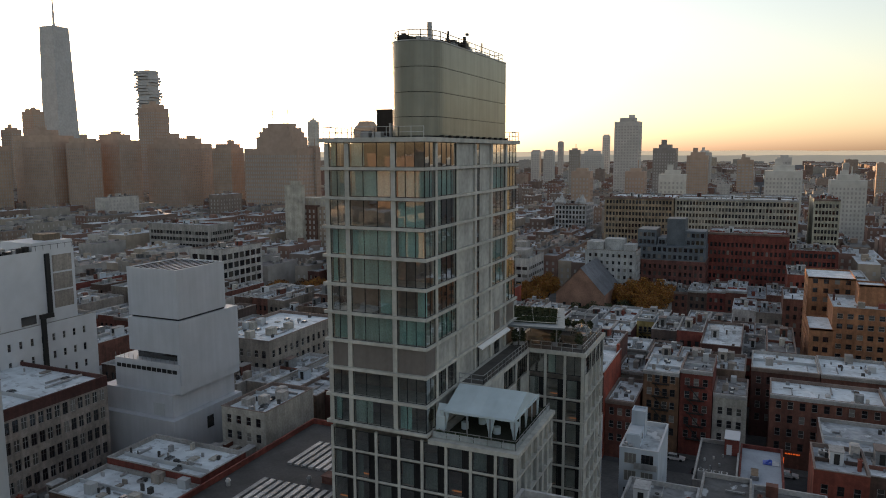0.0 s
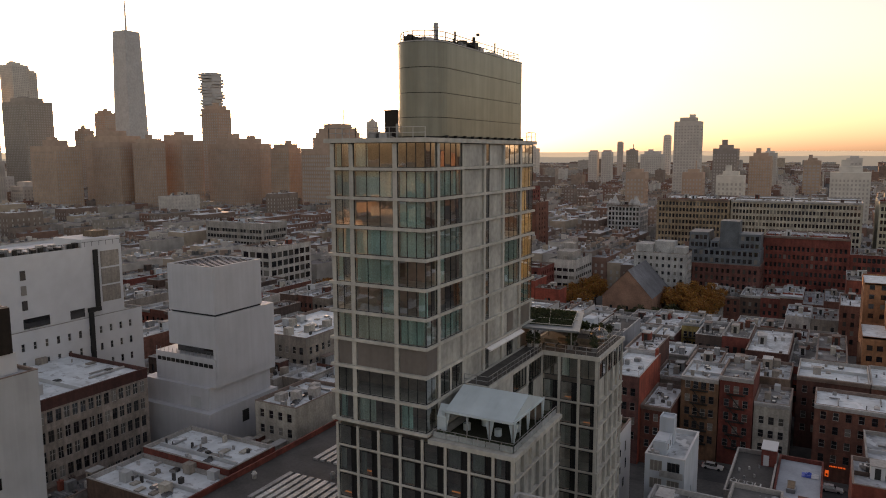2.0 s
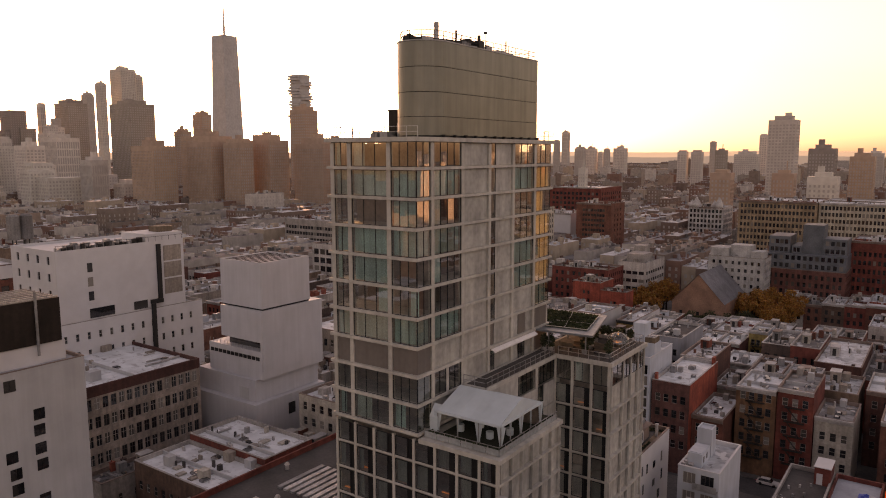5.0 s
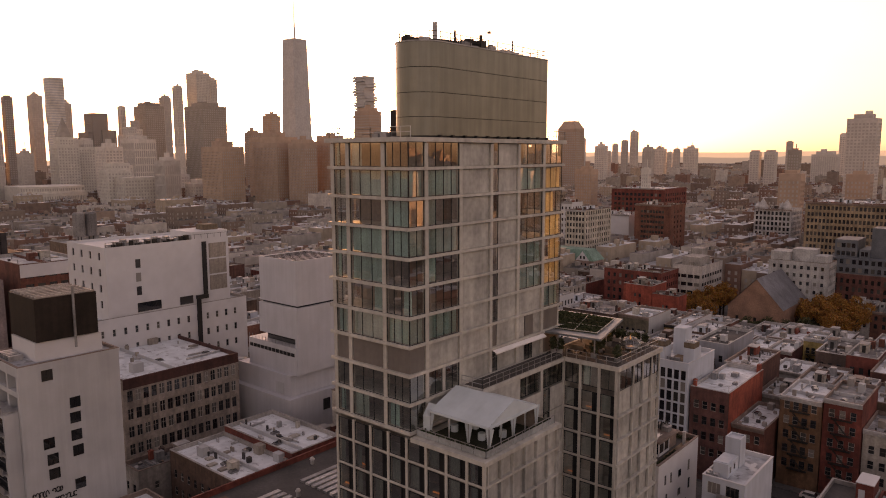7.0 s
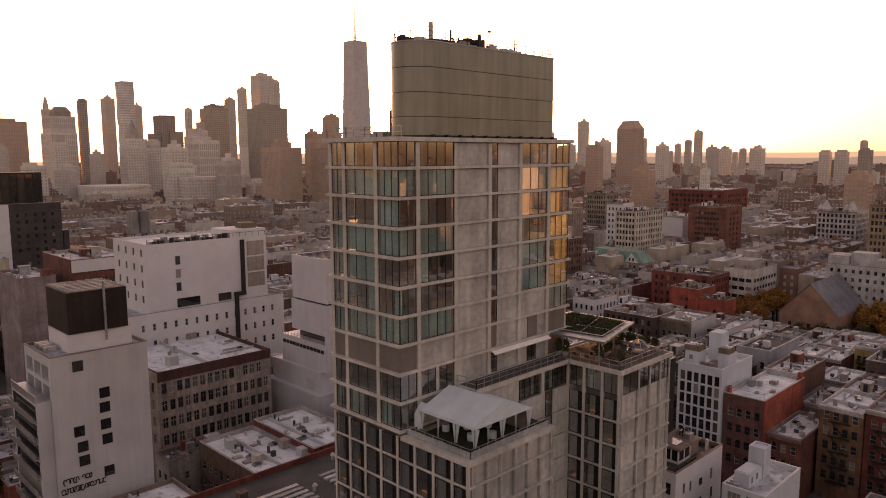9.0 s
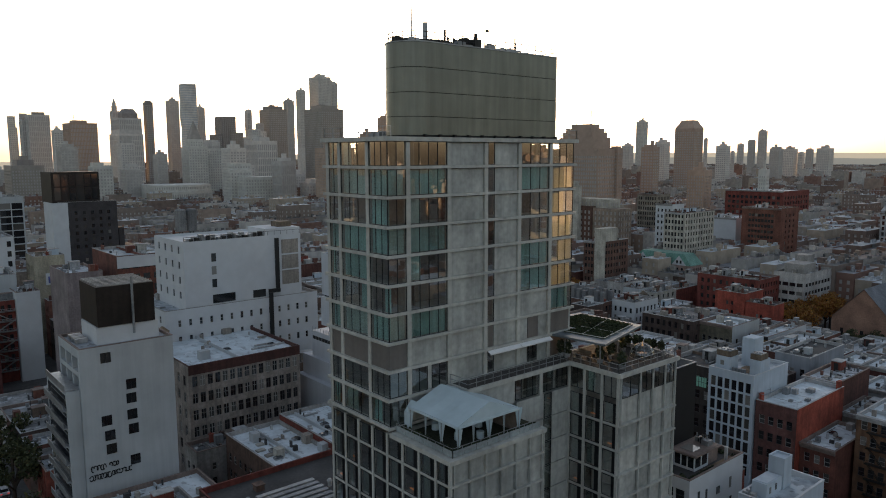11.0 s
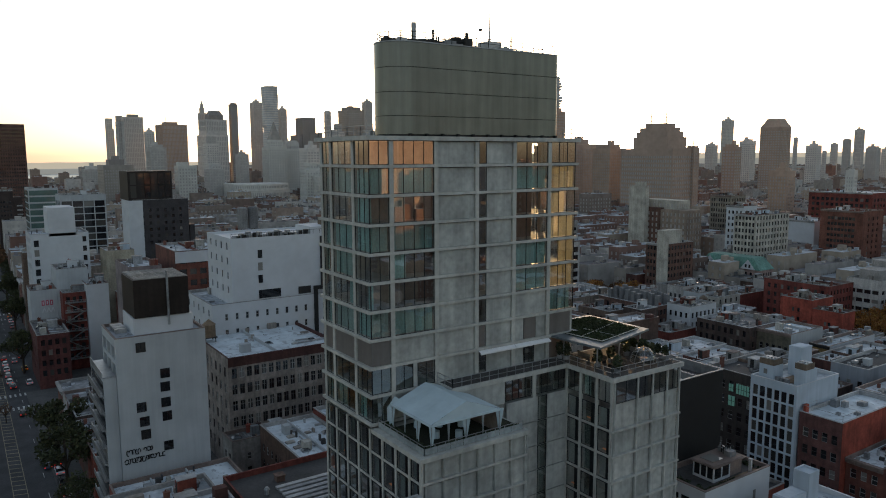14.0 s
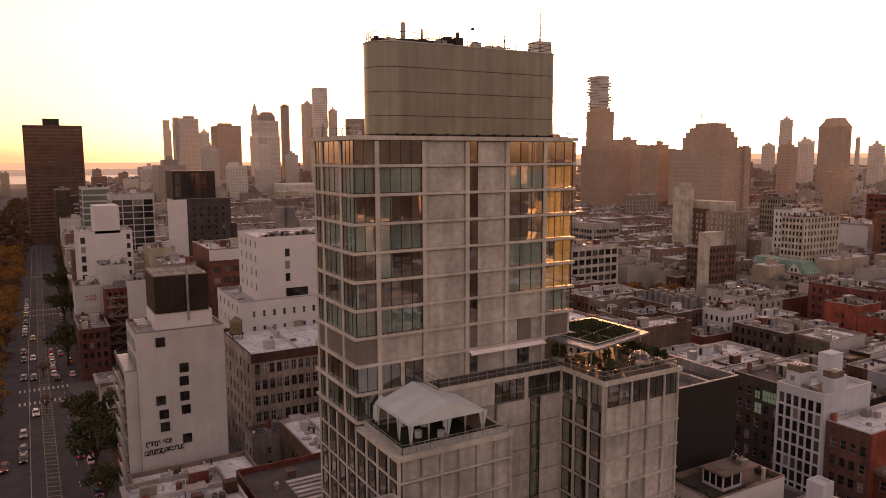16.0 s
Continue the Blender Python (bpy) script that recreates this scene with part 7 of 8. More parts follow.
far_tower(-853, 186, 39, 31, 62, "dark")
far_tower(-1451, 251, 38, 30, 48, "grid")
far_tower(-569, 695, 10, 8, 77, "brown")
far_tower(-432, 627, 8, 7, 85, "brown")
far_tower(-411, 618, 10, 8, 78, "brown")
far_tower(-1077, 1568, 23, 18, 94, "grid")
far_tower(-530, 853, 18, 14, 81, "brown")
far_tower(-790, 1280, 22, 18, 96, "grid")
far_tower(-873, 1582, 7, 6, 107, "grid")
far_tower(-695, 1338, 21, 16, 87, "grid")
far_tower(-727, 1434, 6, 5, 77, "grid")
far_tower(-900, 1795, 13, 10, 96, "grid")
far_tower(-968, 1985, 16, 13, 108, "ribs")
far_tower(-988, 2087, 20, 16, 136, "ribs")
far_tower(-698, 1561, 21, 17, 83, "grid")
far_tower(-756, 1754, 25, 20, 83, "grid")
far_tower(-735, 1764, 11, 9, 74, "grid")
far_tower(-798, 1955, 15, 12, 83, "grid")
far_tower(-690, 1783, 29, 23, 84, "grid")
far_tower(-356, 679, 18, 14, 56, "brown")
far_tower(-279, 653, 7, 6, 58, "pale")
far_tower(-1052, 764, 23, 18, 109, "brown")
far_tower(-1113, 849, 26, 21, 142, "brown")
far_tower(-736, 735, 30, 24, 131, "brown")
far_tower(-609, 662, 37, 30, 84, "brown")
far_tower(-514, 613, 25, 20, 78, "brown")
far_tower(-504, 746, 2, 2, 60, "grid")
far_tower(-368, 1247, 15, 12, 74, "grid")
far_tower(-346, 1253, 17, 13, 74, "grid")
far_tower(-478, 1839, 13, 11, 98, "grid")
far_tower(-210, 875, 12, 9, 75, "dark")
far_tower(-329, 1668, 15, 12, 109, "grid")
far_tower(-337, 1564, 43, 35, 69, "grid")
far_tower(-95, 794, 23, 19, 76, "dark")
far_tower(-71, 897, 23, 19, 68, "brown")
far_tower(-22, 1000, 19, 16, 62, "brown")
far_tower(22, 1000, 17, 13, 65, "grid")
far_tower(14, 640, 27, 22, 57, "pale")
far_tower(57, 617, 24, 19, 51, "pale")
far_tower(-61, 557, 18, 15, 56, "pale")
far_tower(-99, 632, 16, 13, 56, "brown")
far_tower(-134, 585, 15, 12, 57, "brown")
far_tower(-92, 1297, 21, 17, 71, "grid")
far_tower(98, 1096, 8, 6, 56, "grid")
far_tower(125, 992, 9, 7, 58, "brown")
cb = thing("apartment_building", -254, 387, 0, "brown brick block with a slim pale stone corner tower", "building")
claim(-276, -232, 376, 398)
TANFACE = surface("tan_stone", [(0.3, 0.23, 0.18)], 0.85, streak=0.2)
for nm, x0, x1, y0, y1, z0, z1, cols, wall in (("wall", -274, -252.2, 380, 395, 0, 40, 7, "umber_red_brick"), ("upper_storey", -267, -242, 384, 394.8, 39, 44.5, 9, "pale_cream_stone"), ("side_block", -252, -233.6, 381, 395, 0, 39.2, 6, "tan_stone"), ("corner_tower", -272.7, -260.2, 376.5, 379.9, 0, 52.5, 0, "pale_cream_stone")):
    s = Shape()
    rows = int((z1 - z0) / 3.4)
    facade(s, (x0, y0), (x1, y0), z0, z1, (cols, z0 + 1.4, 3.4, rows, 1.3, 2.0, 0.5) if cols else None, 0.25, 0, 1)
    facade(s, (x1, y0), (x1, y1), z0, z1, (5, z0 + 1.4, 3.4, rows, 1.2, 2.0, 0.6) if cols else None, 0.25, 0, 1)
    facade(s, (x1, y1), (x0, y1), z0, z1)
    facade(s, (x0, y1), (x0, y0), z0, z1)
    s.quad((x0, y0, z1 - 0.02), (x1, y0, z1 - 0.02), (x1, y1, z1 - 0.02), (x0, y1, z1 - 0.02))
    walled(nm, s, [bpy.data.materials[wall], SKYWIN], cb)
part("tower_head", Shape().box(-268.6, -262, 377, 379.6, 52.5, 55), bpy.data.materials["pale_cream_stone"], cb)
wtc = thing("skyscraper", -1530, 1238, 0, "tall tapering glass skyscraper with a mast", "skyscraper")
part("shaft", Shape().prism([(-1560, 1208), (-1500, 1208), (-1500, 1268), (-1560, 1268)], 0, 365, 0, 0.72), SKYBLUE, wtc)
part("mast", Shape().cyl(-1530, 1238, 365, 470, 3, 8, 0, 0.2), SKYGREY, wtc)
# stepped telephone block with two masts
st = thing("skyscraper", -436, 612, 0, "broad dark stepped brick tower with two masts", "skyscraper", "skyline towers")
for k, (a, b, h) in enumerate(((36, 26, 77), (24, 18, 88), (21, 16, 93), (18, 14, 97), (12, 12, 101))):
    s = Shape()
    x0, x1, y0, y1 = -436 - a, -436 + a * 0.75, 600 - b / 2, 600 + b
    z0 = 0 if k == 0 else (77, 88, 93, 97)[k - 1]
    if k == 0:
        facade(s, (x0, y0), (x1, y0), 0, h, (22, 8, 4, 16, 1.9, 2.2, 1), 0.3, 0, 1)
        facade(s, (x1, y0), (x1, y1), 0, h, (14, 8, 4, 16, 1.9, 2.2, 1), 0.3, 0, 1)
        facade(s, (x1, y1), (x0, y1), 0, h)
        facade(s, (x0, y1), (x0, y0), 0, h)
        s.quad((x0, y0, h), (x1, y0, h), (x1, y1, h), (x0, y1, h))
    else:
        s.box(x0, x1, y0, y1, z0, h)
    walled("tier", s, [SKYBROWN, SKYWIN], st)
for x in (-446, -428):
    part("mast", Shape().cyl(x, 600, 101, 115, 0.5, 5), IRON, st)
claim(-485, -395, 580, 635)
oc = thing("skyscraper", -617, 1088, 0, "broad brown tower with a chamfered top", "skyscraper", "skyline towers")
far_tower(-617, 1088, 34, 28, 112, "brown", False)
part("crown", Shape().prism([(-634, 1074), (-600, 1074), (-600, 1102), (-634, 1102)], 112, 118, 0, 0.8).prism([(-630, 1077), (-604, 1077), (-604, 1099), (-630, 1099)], 118, 125, 0, 0.75), SKYBROWN, oc)
far_tower(-1205, 1812, 26, 20, 164, "pale")
far_tower(-169, 1003, 32, 26, 112, "grid")
# rippled tower
ge = thing("skyscraper", -1168, 490, 0, "slim rippling steel skyscraper", "skyscraper", "skyline towers")
s = Shape()
ring = [(-1180, 480), (-1168, 478.5), (-1157, 480), (-1155.5, 490), (-1157, 500), (-1168, 501.5), (-1180, 500), (-1181.5, 490)]
for k in range(97):
    for j, (x, y) in enumerate(ring):
        o = 1.3 * math.sin(k * 0.29 + j * 1.3)
        w = 0.94 if k < 62 else 1.0
        s.v.append((-1168 + (x + 1168) * w + o, 490 + (y - 490) * w - o * 0.7, k * 1.95))
    if k:
        for j in range(8):
            a, b = (k - 1) * 8 + j, (k - 1) * 8 + (j + 1) % 8
            s.f.append((a, b, b + 8, a + 8))
            s.m.append(k % 2)
s.f.append(tuple(range(768, 776)))
s.m.append(0)
part("shaft", s, [SKYGREY, SKYBLUE], ge)
# municipal block: wide ribbed body, stepped corner tower with a pinnacle, hipped middle roof
mu = tiered_tower("broad ribbed stone tower with a corner pinnacle and hipped roof", -1415, 465, ((0, 0, 58, 44, 0, 112), (0, 1, 54, 40, 112.02, 141), (-19, -13, 14, 13, 141.02, 155)), SKYGREY, True)
part("roof", Shape().prism([(-1416, 452), (-1390, 452), (-1390, 480), (-1416, 480)], 141.02, 149).prism([(-1416, 452), (-1390, 452), (-1390, 480), (-1416, 480)], 149, 158, 0, 0.6), SKYDARK, mu)
part("pinnacle", Shape().cyl(-1434, 452, 155, 165, 5.2, 8).cyl(-1434, 452, 165, 170, 3.6, 8).cyl(-1434, 452, 170, 179, 3.4, 8, 0, 0.1), SKYGREY, mu)
far_tower(-1305, 575, 36, 32, 92, "grid")
# court tower
co = tiered_tower("stone court tower with a dark pyramid roof", -1015, 436, ((0, 0, 28, 28, 0, 84), (0, 0, 19, 19, 84.02, 95), (-6, 30, 20, 26, 0, 82)), SKYPALE)
part("roof", Shape().prism([(-1023, 428), (-1007, 428), (-1007, 444), (-1023, 444)], 95.02, 121, 0, 0.06), SKYDARK, co)
# stepped and clustered blocks beside the harbour
tiered_tower("slim stepped pale tower with a bright crown", -1642, 317, ((0, 0, 14, 12, 0, 150), (8, 0, 10, 15, 0, 128)), SKYPALE)
hb = tiered_tower("broad ribbed stone tower of three joined slabs", -1537, 337, ((-25, -14, 8, 12, 0, 152), (-9, -4, 26, 36, 0, 140), (18, 2, 26, 36, 0, 148)), SKYGREY, True)
part("roof_house", Shape().box(-1552, -1540, 322, 340, 140, 145).box(-1524, -1512, 330, 350, 148, 153), SKYDARK, hb)
ch = tiered_tower("broad brown flat-topped office tower", -1811, 485, ((0, 0, 68, 58, 0, 146), (-12, 0, 30, 30, 146.02, 153)), SKYBROWN, True)
part("mast", Shape().cyl(-1800, 470, 153, 166, 0.6, 5), SKYGREY, ch)
tiered_tower("dark office tower with lower shoulders", -1341, 629, ((0, 0, 35, 28, 0, 146), (-6, -14, 42, 16, 0, 112), (12, 14, 18, 26, 0, 116)), SKYDARK)
tiered_tower("pale apartment tower with rows of balconies", -880, 270, ((0, 0, 18, 22, 0, 60), (-3, -3, 11, 12, 60.02, 64)), SKYPALE)
tiered_tower("wide pale stone office block full of windows", -800, 424, ((0, 4, 24, 44, 0, 46), (-22, -12, 22, 28, 0, 54), (-34, -4, 20, 22, 54.02, 62)), SKYPALE)
for x, y, w, d, h in ((-965, 330, 26, 20, 54), (-930, 470, 24, 24, 58), (-870, 512, 26, 30, 46), (-760, 480, 22, 20, 38), (-1180, 610, 30, 26, 104), (-1240, 650, 22, 18, 116), (-1210, 400, 24, 20, 92)):
    tiered_tower("grey stepped stone office block", x, y, ((0, 0, w, d, 0, h), (-2, 2, w * 0.6, d * 0.6, h + 0.02, h * 1.13)), SKYGREY)
# low curved civic hall with a colonnade
civic = thing("civic_building", -905, 375, 0, "low curved stone civic hall with a tall colonnade", "building")
claim(-960, -876, 330, 420)
arc = [(-900 + 16 * math.sin(math.pi * k / 10), 338 + 7.4 * k) for k in range(11)]
for nm, z0, z1, back in (("wall", 0, 27, 0.0), ("upper_storey", 27.02, 34.5, 5.0)):
    s = Shape()
    run = [(x - back, y) for x, y in arc]
    for p, q in zip(run, run[1:]):
        facade(s, p, q, z0, z1, (3, z0 + 2, 12 if z0 == 0 else 4, 2 if z0 == 0 else 1, 1.3, 9 if z0 == 0 else 3, 0.3), 0.9, 0, 1)
    facade(s, run[-1], (-955, 412), z0, z1)
    facade(s, (-955, 412), (-955, 338), z0, z1)
    facade(s, (-955, 338), run[0], z0, z1)
    s.f.append(tuple(range(len(s.v), len(s.v) + 13)))
    s.m.append(0)
    s.v += [(x, y, z1) for x, y in run] + [(-955, 412, z1), (-955, 338, z1)]
    walled(nm, s, [SKYPALE, SKYWIN], civic)
hall = thing("arched_hall", -1040, 362, 0, "small white hall with an arched roof", "building")
claim(-1052, -1026, 350, 376)
part("wall", Shape().box(-1050, -1030, 352, 372, 0, 24), SKYPALE, hall)
part("roof", Shape().prism([(-1050, 352), (-1030, 352), (-1030, 372), (-1050, 372)], 24, 29, 0, 0.85).prism([(-1048.5, 353.5), (-1031.5, 353.5), (-1031.5, 370.5), (-1048.5, 370.5)], 29, 33, 0, 0.65), WHITEWALL, hall)
# stacked glass tower
le = thing("skyscraper", -775, 768, 0, "tall glass tower of jutting stacked floors", "skyscraper", "skyline towers")
s = Shape()
rl = random.Random(2)
for k in range(46):
    j = 0 if k < 30 else rl.uniform(-2.2, 2.2)
    q = 0 if k < 30 else rl.uniform(-2.2, 2.2)
    for x0, x1, y0, y1, z in ((-787 + j, -764 + q, 757 + q, 779 + j, k * 4), (-787 + j, -764 + q, 757 + q, 779 + j, k * 4 + 3.2), (-785, -766, 759, 777, k * 4 + 3.2), (-785, -766, 759, 777, k * 4 + 4)):
        s.v += [(x0, y0, z), (x1, y0, z), (x1, y1, z), (x0, y1, z)]
        o = len(s.v) - 8
        if o >= 0:
            s.f += [(o + c, o + (c + 1) % 4, o + 4 + (c + 1) % 4, o + 4 + c) for c in range(4)]
            s.m += [0] * 4
o = len(s.v) - 4
s.f.append((o, o + 1, o + 2, o + 3))
s.m.append(0)
part("shaft", s, SKYBLUE, le)
far_tower(-1620, 1010, 46, 37, 268, "pale")
# guessed towers, added to keep the low sun off the lower buildings
for x, y, w, h in ((-604, 512, 26, 83), (-560, 585, 44, 82), (-606, 552, 40, 86), (-650, 512, 42, 84), (-690, 470, 40, 80), (-720, 560, 50, 92)):
    far_tower(x, y, w, w * 0.7, h, "brown")


# ---- the city's streets and rows ----
AVENUE = lambda x: 34.0 - 0.026 * (x + 150)
STREETS = [169.0, 252.0, 324.0, 404.0, 502.0, 585.0, 668.0, 752.0]
CROSS = [62.0, -218.0, -340.0, -462.0, -584.0, -706.0, -828.0]


def free(x0, x1, y0, y1):
    return all(x1 <= a or x0 >= b or y1 <= c or y0 >= d for a, b, c, d in KEEP)


def seen(x, y, lo=-14, hi=103):
    a = math.degrees(math.atan2(-(x - 20), y - 12))
    return lo < a < hi


LABELS = ("red brick row house with a flat tarred roof", "brick tenement with a silver painted roof", "narrow walk-up house with a bracketed cornice", "old brick tenement with rooftop chimneys")
rc = random.Random(77)
WALLS = [BRICK] * 9 + [REDWALL] + [PALEWALL] * 2


spare = []                   # farther lots, joined with the far city


def row_house(x0, x1, y0, y1, facing):
    if y1 - y0 < 8:
        return
    for a, b, c, d in KEEP:
        if x1 > a and x0 < b and y1 > c and y0 < d:
            if c - y0 >= 8:
                return row_house(x0, x1, y0, c - 0.05, facing)
            if y1 - d >= 8:
                return row_house(x0, x1, d + 0.05, y1, facing)
            return
    if not seen((x0 + x1) / 2, (y0 + y1) / 2):
        return
    dist = math.hypot((x0 + x1) / 2 - 20, (y0 + y1) / 2 - 15)
    if dist > 368:
        spare.append((x0, x1, y0, y1, 14 + rc.uniform(0, 8)))
        return
    storeys = rc.choice([4, 5, 5, 5, 4, 6] if dist > 150 else [4, 5, 5])
    h = 1.6 + storeys * 3.15 + rc.uniform(0, 1.2)
    if rc.random() < 0.03 and dist > 300:
        h += rc.uniform(6, 16)
    if -205 < x0 < -120 and 255 < y0 < 345:
        h = min(h, rc.uniform(12, 15))
    if -118 < x0 < 4 and 240 < y0 < 335:
        h = min(h, rc.uniform(10.5, 13.5))
    if -190.2 < x0 < -122 and y0 < 60:
        y0, h = y0 + 3.6, 9.2 + abs(x0) % 2.2
    if -121.6 < x0 < -84 and 60 < y0 < 112:
        h = min(h, 11 + abs(x0) % 1.5)
    wall = rc.choice(WALLS)
    cols = max(2, int((x1 - x0) / 2.3))
    holes = (cols, 4.2, 3.15, int((h - 4) / 3.15), 1.1, 1.75, 0.5)
    side = (3, 4.5, 3.15, int((h - 4) / 3.15), 0.9, 1.5, 2.0) if rc.random() < 0.35 else None
    near = dist < 150
    building("row_house", rc.choice(LABELS), x0, x1, y0, y1, h, wall, ROOF, front=holes, right=side, detail=near, cornice=COPING if (facing < 0 and dist < 420 and rc.random() < 0.6) else None, kit=rc if dist < 480 or rc.random() < 0.5 else None, rich=dist < 168, escape=(storeys - 1) if (near and facing < 0 and rc.random() < 0.5) else 0, group="row houses")
    if dist < 420 and rc.random() < 0.022:
        water_tank((x0 + x1) / 2, (y0 + y1) / 2 + 2, h - 0.7)


def fill_block(bx0, bx1, by0, by1):
    mid = (by0 + by1) / 2 + rc.uniform(-2, 2)
    for facing, a, b in ((-1, by0, mid - rc.uniform(1.5, 4)), (1, mid + rc.uniform(1.5, 4), by1)):
        x = bx0
        while x < bx1 - 5:
            w = rc.choice([6.5, 7.5, 7.5, 7.6, 8, 8.5, 9, 11])
            w = min(w, bx1 - x)
            if bx1 - (x + w) < 5:
                w = bx1 - x
            j = rc.uniform(0, 5)
            row_house(x, x + w - 0.05, a + (j if facing > 0 else 0), b - (j if facing < 0 else 0), facing)
            x += w


LIMIT = 520
far_blocks = []
for i, yb in enumerate(STREETS):
    for j in range(len(CROSS) - 1):
        x1, x0 = CROSS[j] - 6, CROSS[j + 1] + 6
        if i == 0:
            ya = AVENUE((x0 + x1) / 2) + 14.5
            fill_y = ((ya, ya + 42), (ya + 46, 162.5))
        else:
            fill_y = ((STREETS[i - 1] + 5.5, yb - 5.5),)
        for a, b in fill_y:
            if math.hypot((x0 + x1) / 2, (a + b) / 2) < LIMIT:
                fill_block(x0, x1, a, b)
            else:
                far_blocks.append((x0, x1, a, b))

# pavements with kerbs under the near blocks
for i, yb in enumerate(STREETS[:5]):
    for j in range(5):
        x1, x0 = CROSS[j] - 4, CROSS[j + 1] + 4
        ya = AVENUE((x0 + x1) / 2) + 12.3 if i == 0 else STREETS[i - 1] + 4.2
        tagged(part("pavement", Shape().box(x0, x1, ya, yb - 4.2, 0.004, 0.16), PAVE), "concrete pavement with a raised kerb round a city block", "pavement", kind="structure")

# the far city, too many houses to count
FARWALL = surface("far_walls", [(0.21, 0.125, 0.1), (0.17, 0.12, 0.1), (0.36, 0.3, 0.24), (0.21, 0.165, 0.14), (0.28, 0.21, 0.17), (0.28, 0.25, 0.22), (0.2, 0.115, 0.09), (0.46, 0.43, 0.4), (0.33, 0.31, 0.29)], 0.85, by="tone", grain=0.3, stain=0.2, bump=0)
FARROOF = surface("far_roofs", [(0.345, 0.368, 0.391), (0.460, 0.483, 0.506), (0.115, 0.115, 0.115), (0.230, 0.230, 0.241), (0.149, 0.138, 0.138)], 0.8, by="tone", grain=0.3, stain=0.3, bump=0)


def far_house(s, x0, x1, y0, y1, h, windows):
    n0 = len(s.f)
    if windows:
        c, k = max(2, int((x1 - x0) / 3.2)), max(2, int((y1 - y0) / 3.6))
        rows = int((h - 3.5) / 3.3)
        facade(s, (x0, y0), (x1, y0), 0, h, (c, 3.6, 3.3, rows, 1.3, 1.8, 0.5), 0.25, 0, 2)
        facade(s, (x1, y0), (x1, y1), 0, h, (k, 3.6, 3.3, rows, 1.2, 1.7, 0.8) if (int(x0) % 3) else None, 0.25, 0, 2)
    else:
        facade(s, (x0, y0), (x1, y0), 0, h)
        facade(s, (x1, y0), (x1, y1), 0, h)
    facade(s, (x1, y1), (x0, y1), 0, h)
    facade(s, (x0, y1), (x0, y0), 0, h)
    s.quad((x0, y0, h - 0.02), (x1, y0, h - 0.02), (x1, y1, h - 0.02), (x0, y1, h - 0.02), 1)
    bw = min(4.0, (x1 - x0) * 0.3)
    bx, by = x0 + (x1 - x0) * 0.3, y0 + (y1 - y0) * 0.5
    s.box(bx, bx + bw, by, by + bw, h - 0.02, h + 2.6, 0, False)
    for k in range(8):
        ux, uy = x0 + (x1 - x0) * rc.uniform(0.05, 0.85), y0 + (y1 - y0) * rc.uniform(0.05, 0.85)
        s.box(ux, ux + rc.uniform(0.6, 1.8), uy, uy + rc.uniform(0.6, 2.4), h - 0.02, h + rc.uniform(0.5, 2.0), k % 2, False)
    s.tones += [rc.random()] * (len(s.f) - n0)


def far_city(name, label, cells, windows):
    s = Shape()
    for x0, x1, y0, y1, h in cells:
        far_house(s, x0, x1, y0, y1, h, windows)
    if s.v:
        tagged(part(name, s, [FARWALL, FARROOF, SKYWIN]), label, "buildings", kind="stuff")


cells = spare
for x0, x1, a, b in far_blocks:
    for ya, yb in ((a, (a + b) / 2 - 6), ((a + b) / 2 + 6, b)):
        x = x0
        while x < x1 - 6:
            w = rc.uniform(7, 15)
            xe = min(x + w, x1)
            if free(x, xe, ya, yb) and seen((x + xe) / 2, ya):
                h = rc.choice([13, 15, 17, 18, 20, 22]) + rc.uniform(0, 3) + (rc.uniform(5, 14) if rc.random() < 0.06 else 0)
                cells.append((x, xe - 0.2, ya, yb, h))
            x += w
far_city("city_blocks", "dense blocks of brick houses receding across the city", cells, True)
for ring, (lo, hi, cell) in enumerate(((0, 1150, 17.0), (1150, 1900, 23.0), (1900, 2700, 46.0), (2700, 4250, 80.0))):
    cells = []
    n = int((2800 if ring < 3 else 4300) / cell)
    for i in range(-8, n):
        for j in range(-2, n):
            x, y = 100 - i * cell, 20 + j * cell
            d = math.hypot(x, y)
            if not (lo <= d < hi) or not seen(x, y) or (x > -834 and y < 745 and x < 62) or (x > 62 and d < 500):
                continue
            if i % 5 == 0 or j % 3 == 0 or (y < 75 and x < -800):
                continue
            if -30 < y - (0.525 * (x + 1050) + 1580) < 400 or (x < -2050 and y < 950):
                continue
            w, dd = cell * rc.uniform(0.6, 0.92), cell * rc.uniform(0.6, 0.92)
            if not free(x, x + w, y, y + dd):
                continue
            h = rc.uniform(13, 24) + (rc.uniform(6, (14, 26, 34, 30)[ring]) if rc.random() < (0.08, 0.1, 0.08, 0.04)[ring] else 0)
            cells.append((x, x + w, y, y + dd, h))
    far_city("city_blocks", "distant low city blocks towards the horizon", cells, ring == 0)
# beside and behind the avenue
cells = []
for i in range(26):
    for j in range(18):
        x, y = 330 - i * 22, -60 - j * 24
        if i % 5 and j % 3:
            cells.append((x, x + rc.uniform(14, 20), y, y + rc.uniform(14, 20), rc.uniform(14, 24) + (25 if rc.random() < 0.08 else 0)))
far_city("city_blocks", "brick city blocks behind the avenue", cells, False)
cells = []
for i in range(46):
    for j in range(5):
        x, y = -330 - i * 27, -95 + j * 25
        if i % 5 and y + 20 < AVENUE(x) - 44 and x < -330:
            cells.append((x, x + rc.uniform(14, 22), y, y + rc.uniform(14, 20), rc.uniform(14, 26) + (25 if rc.random() < 0.1 else 0)))
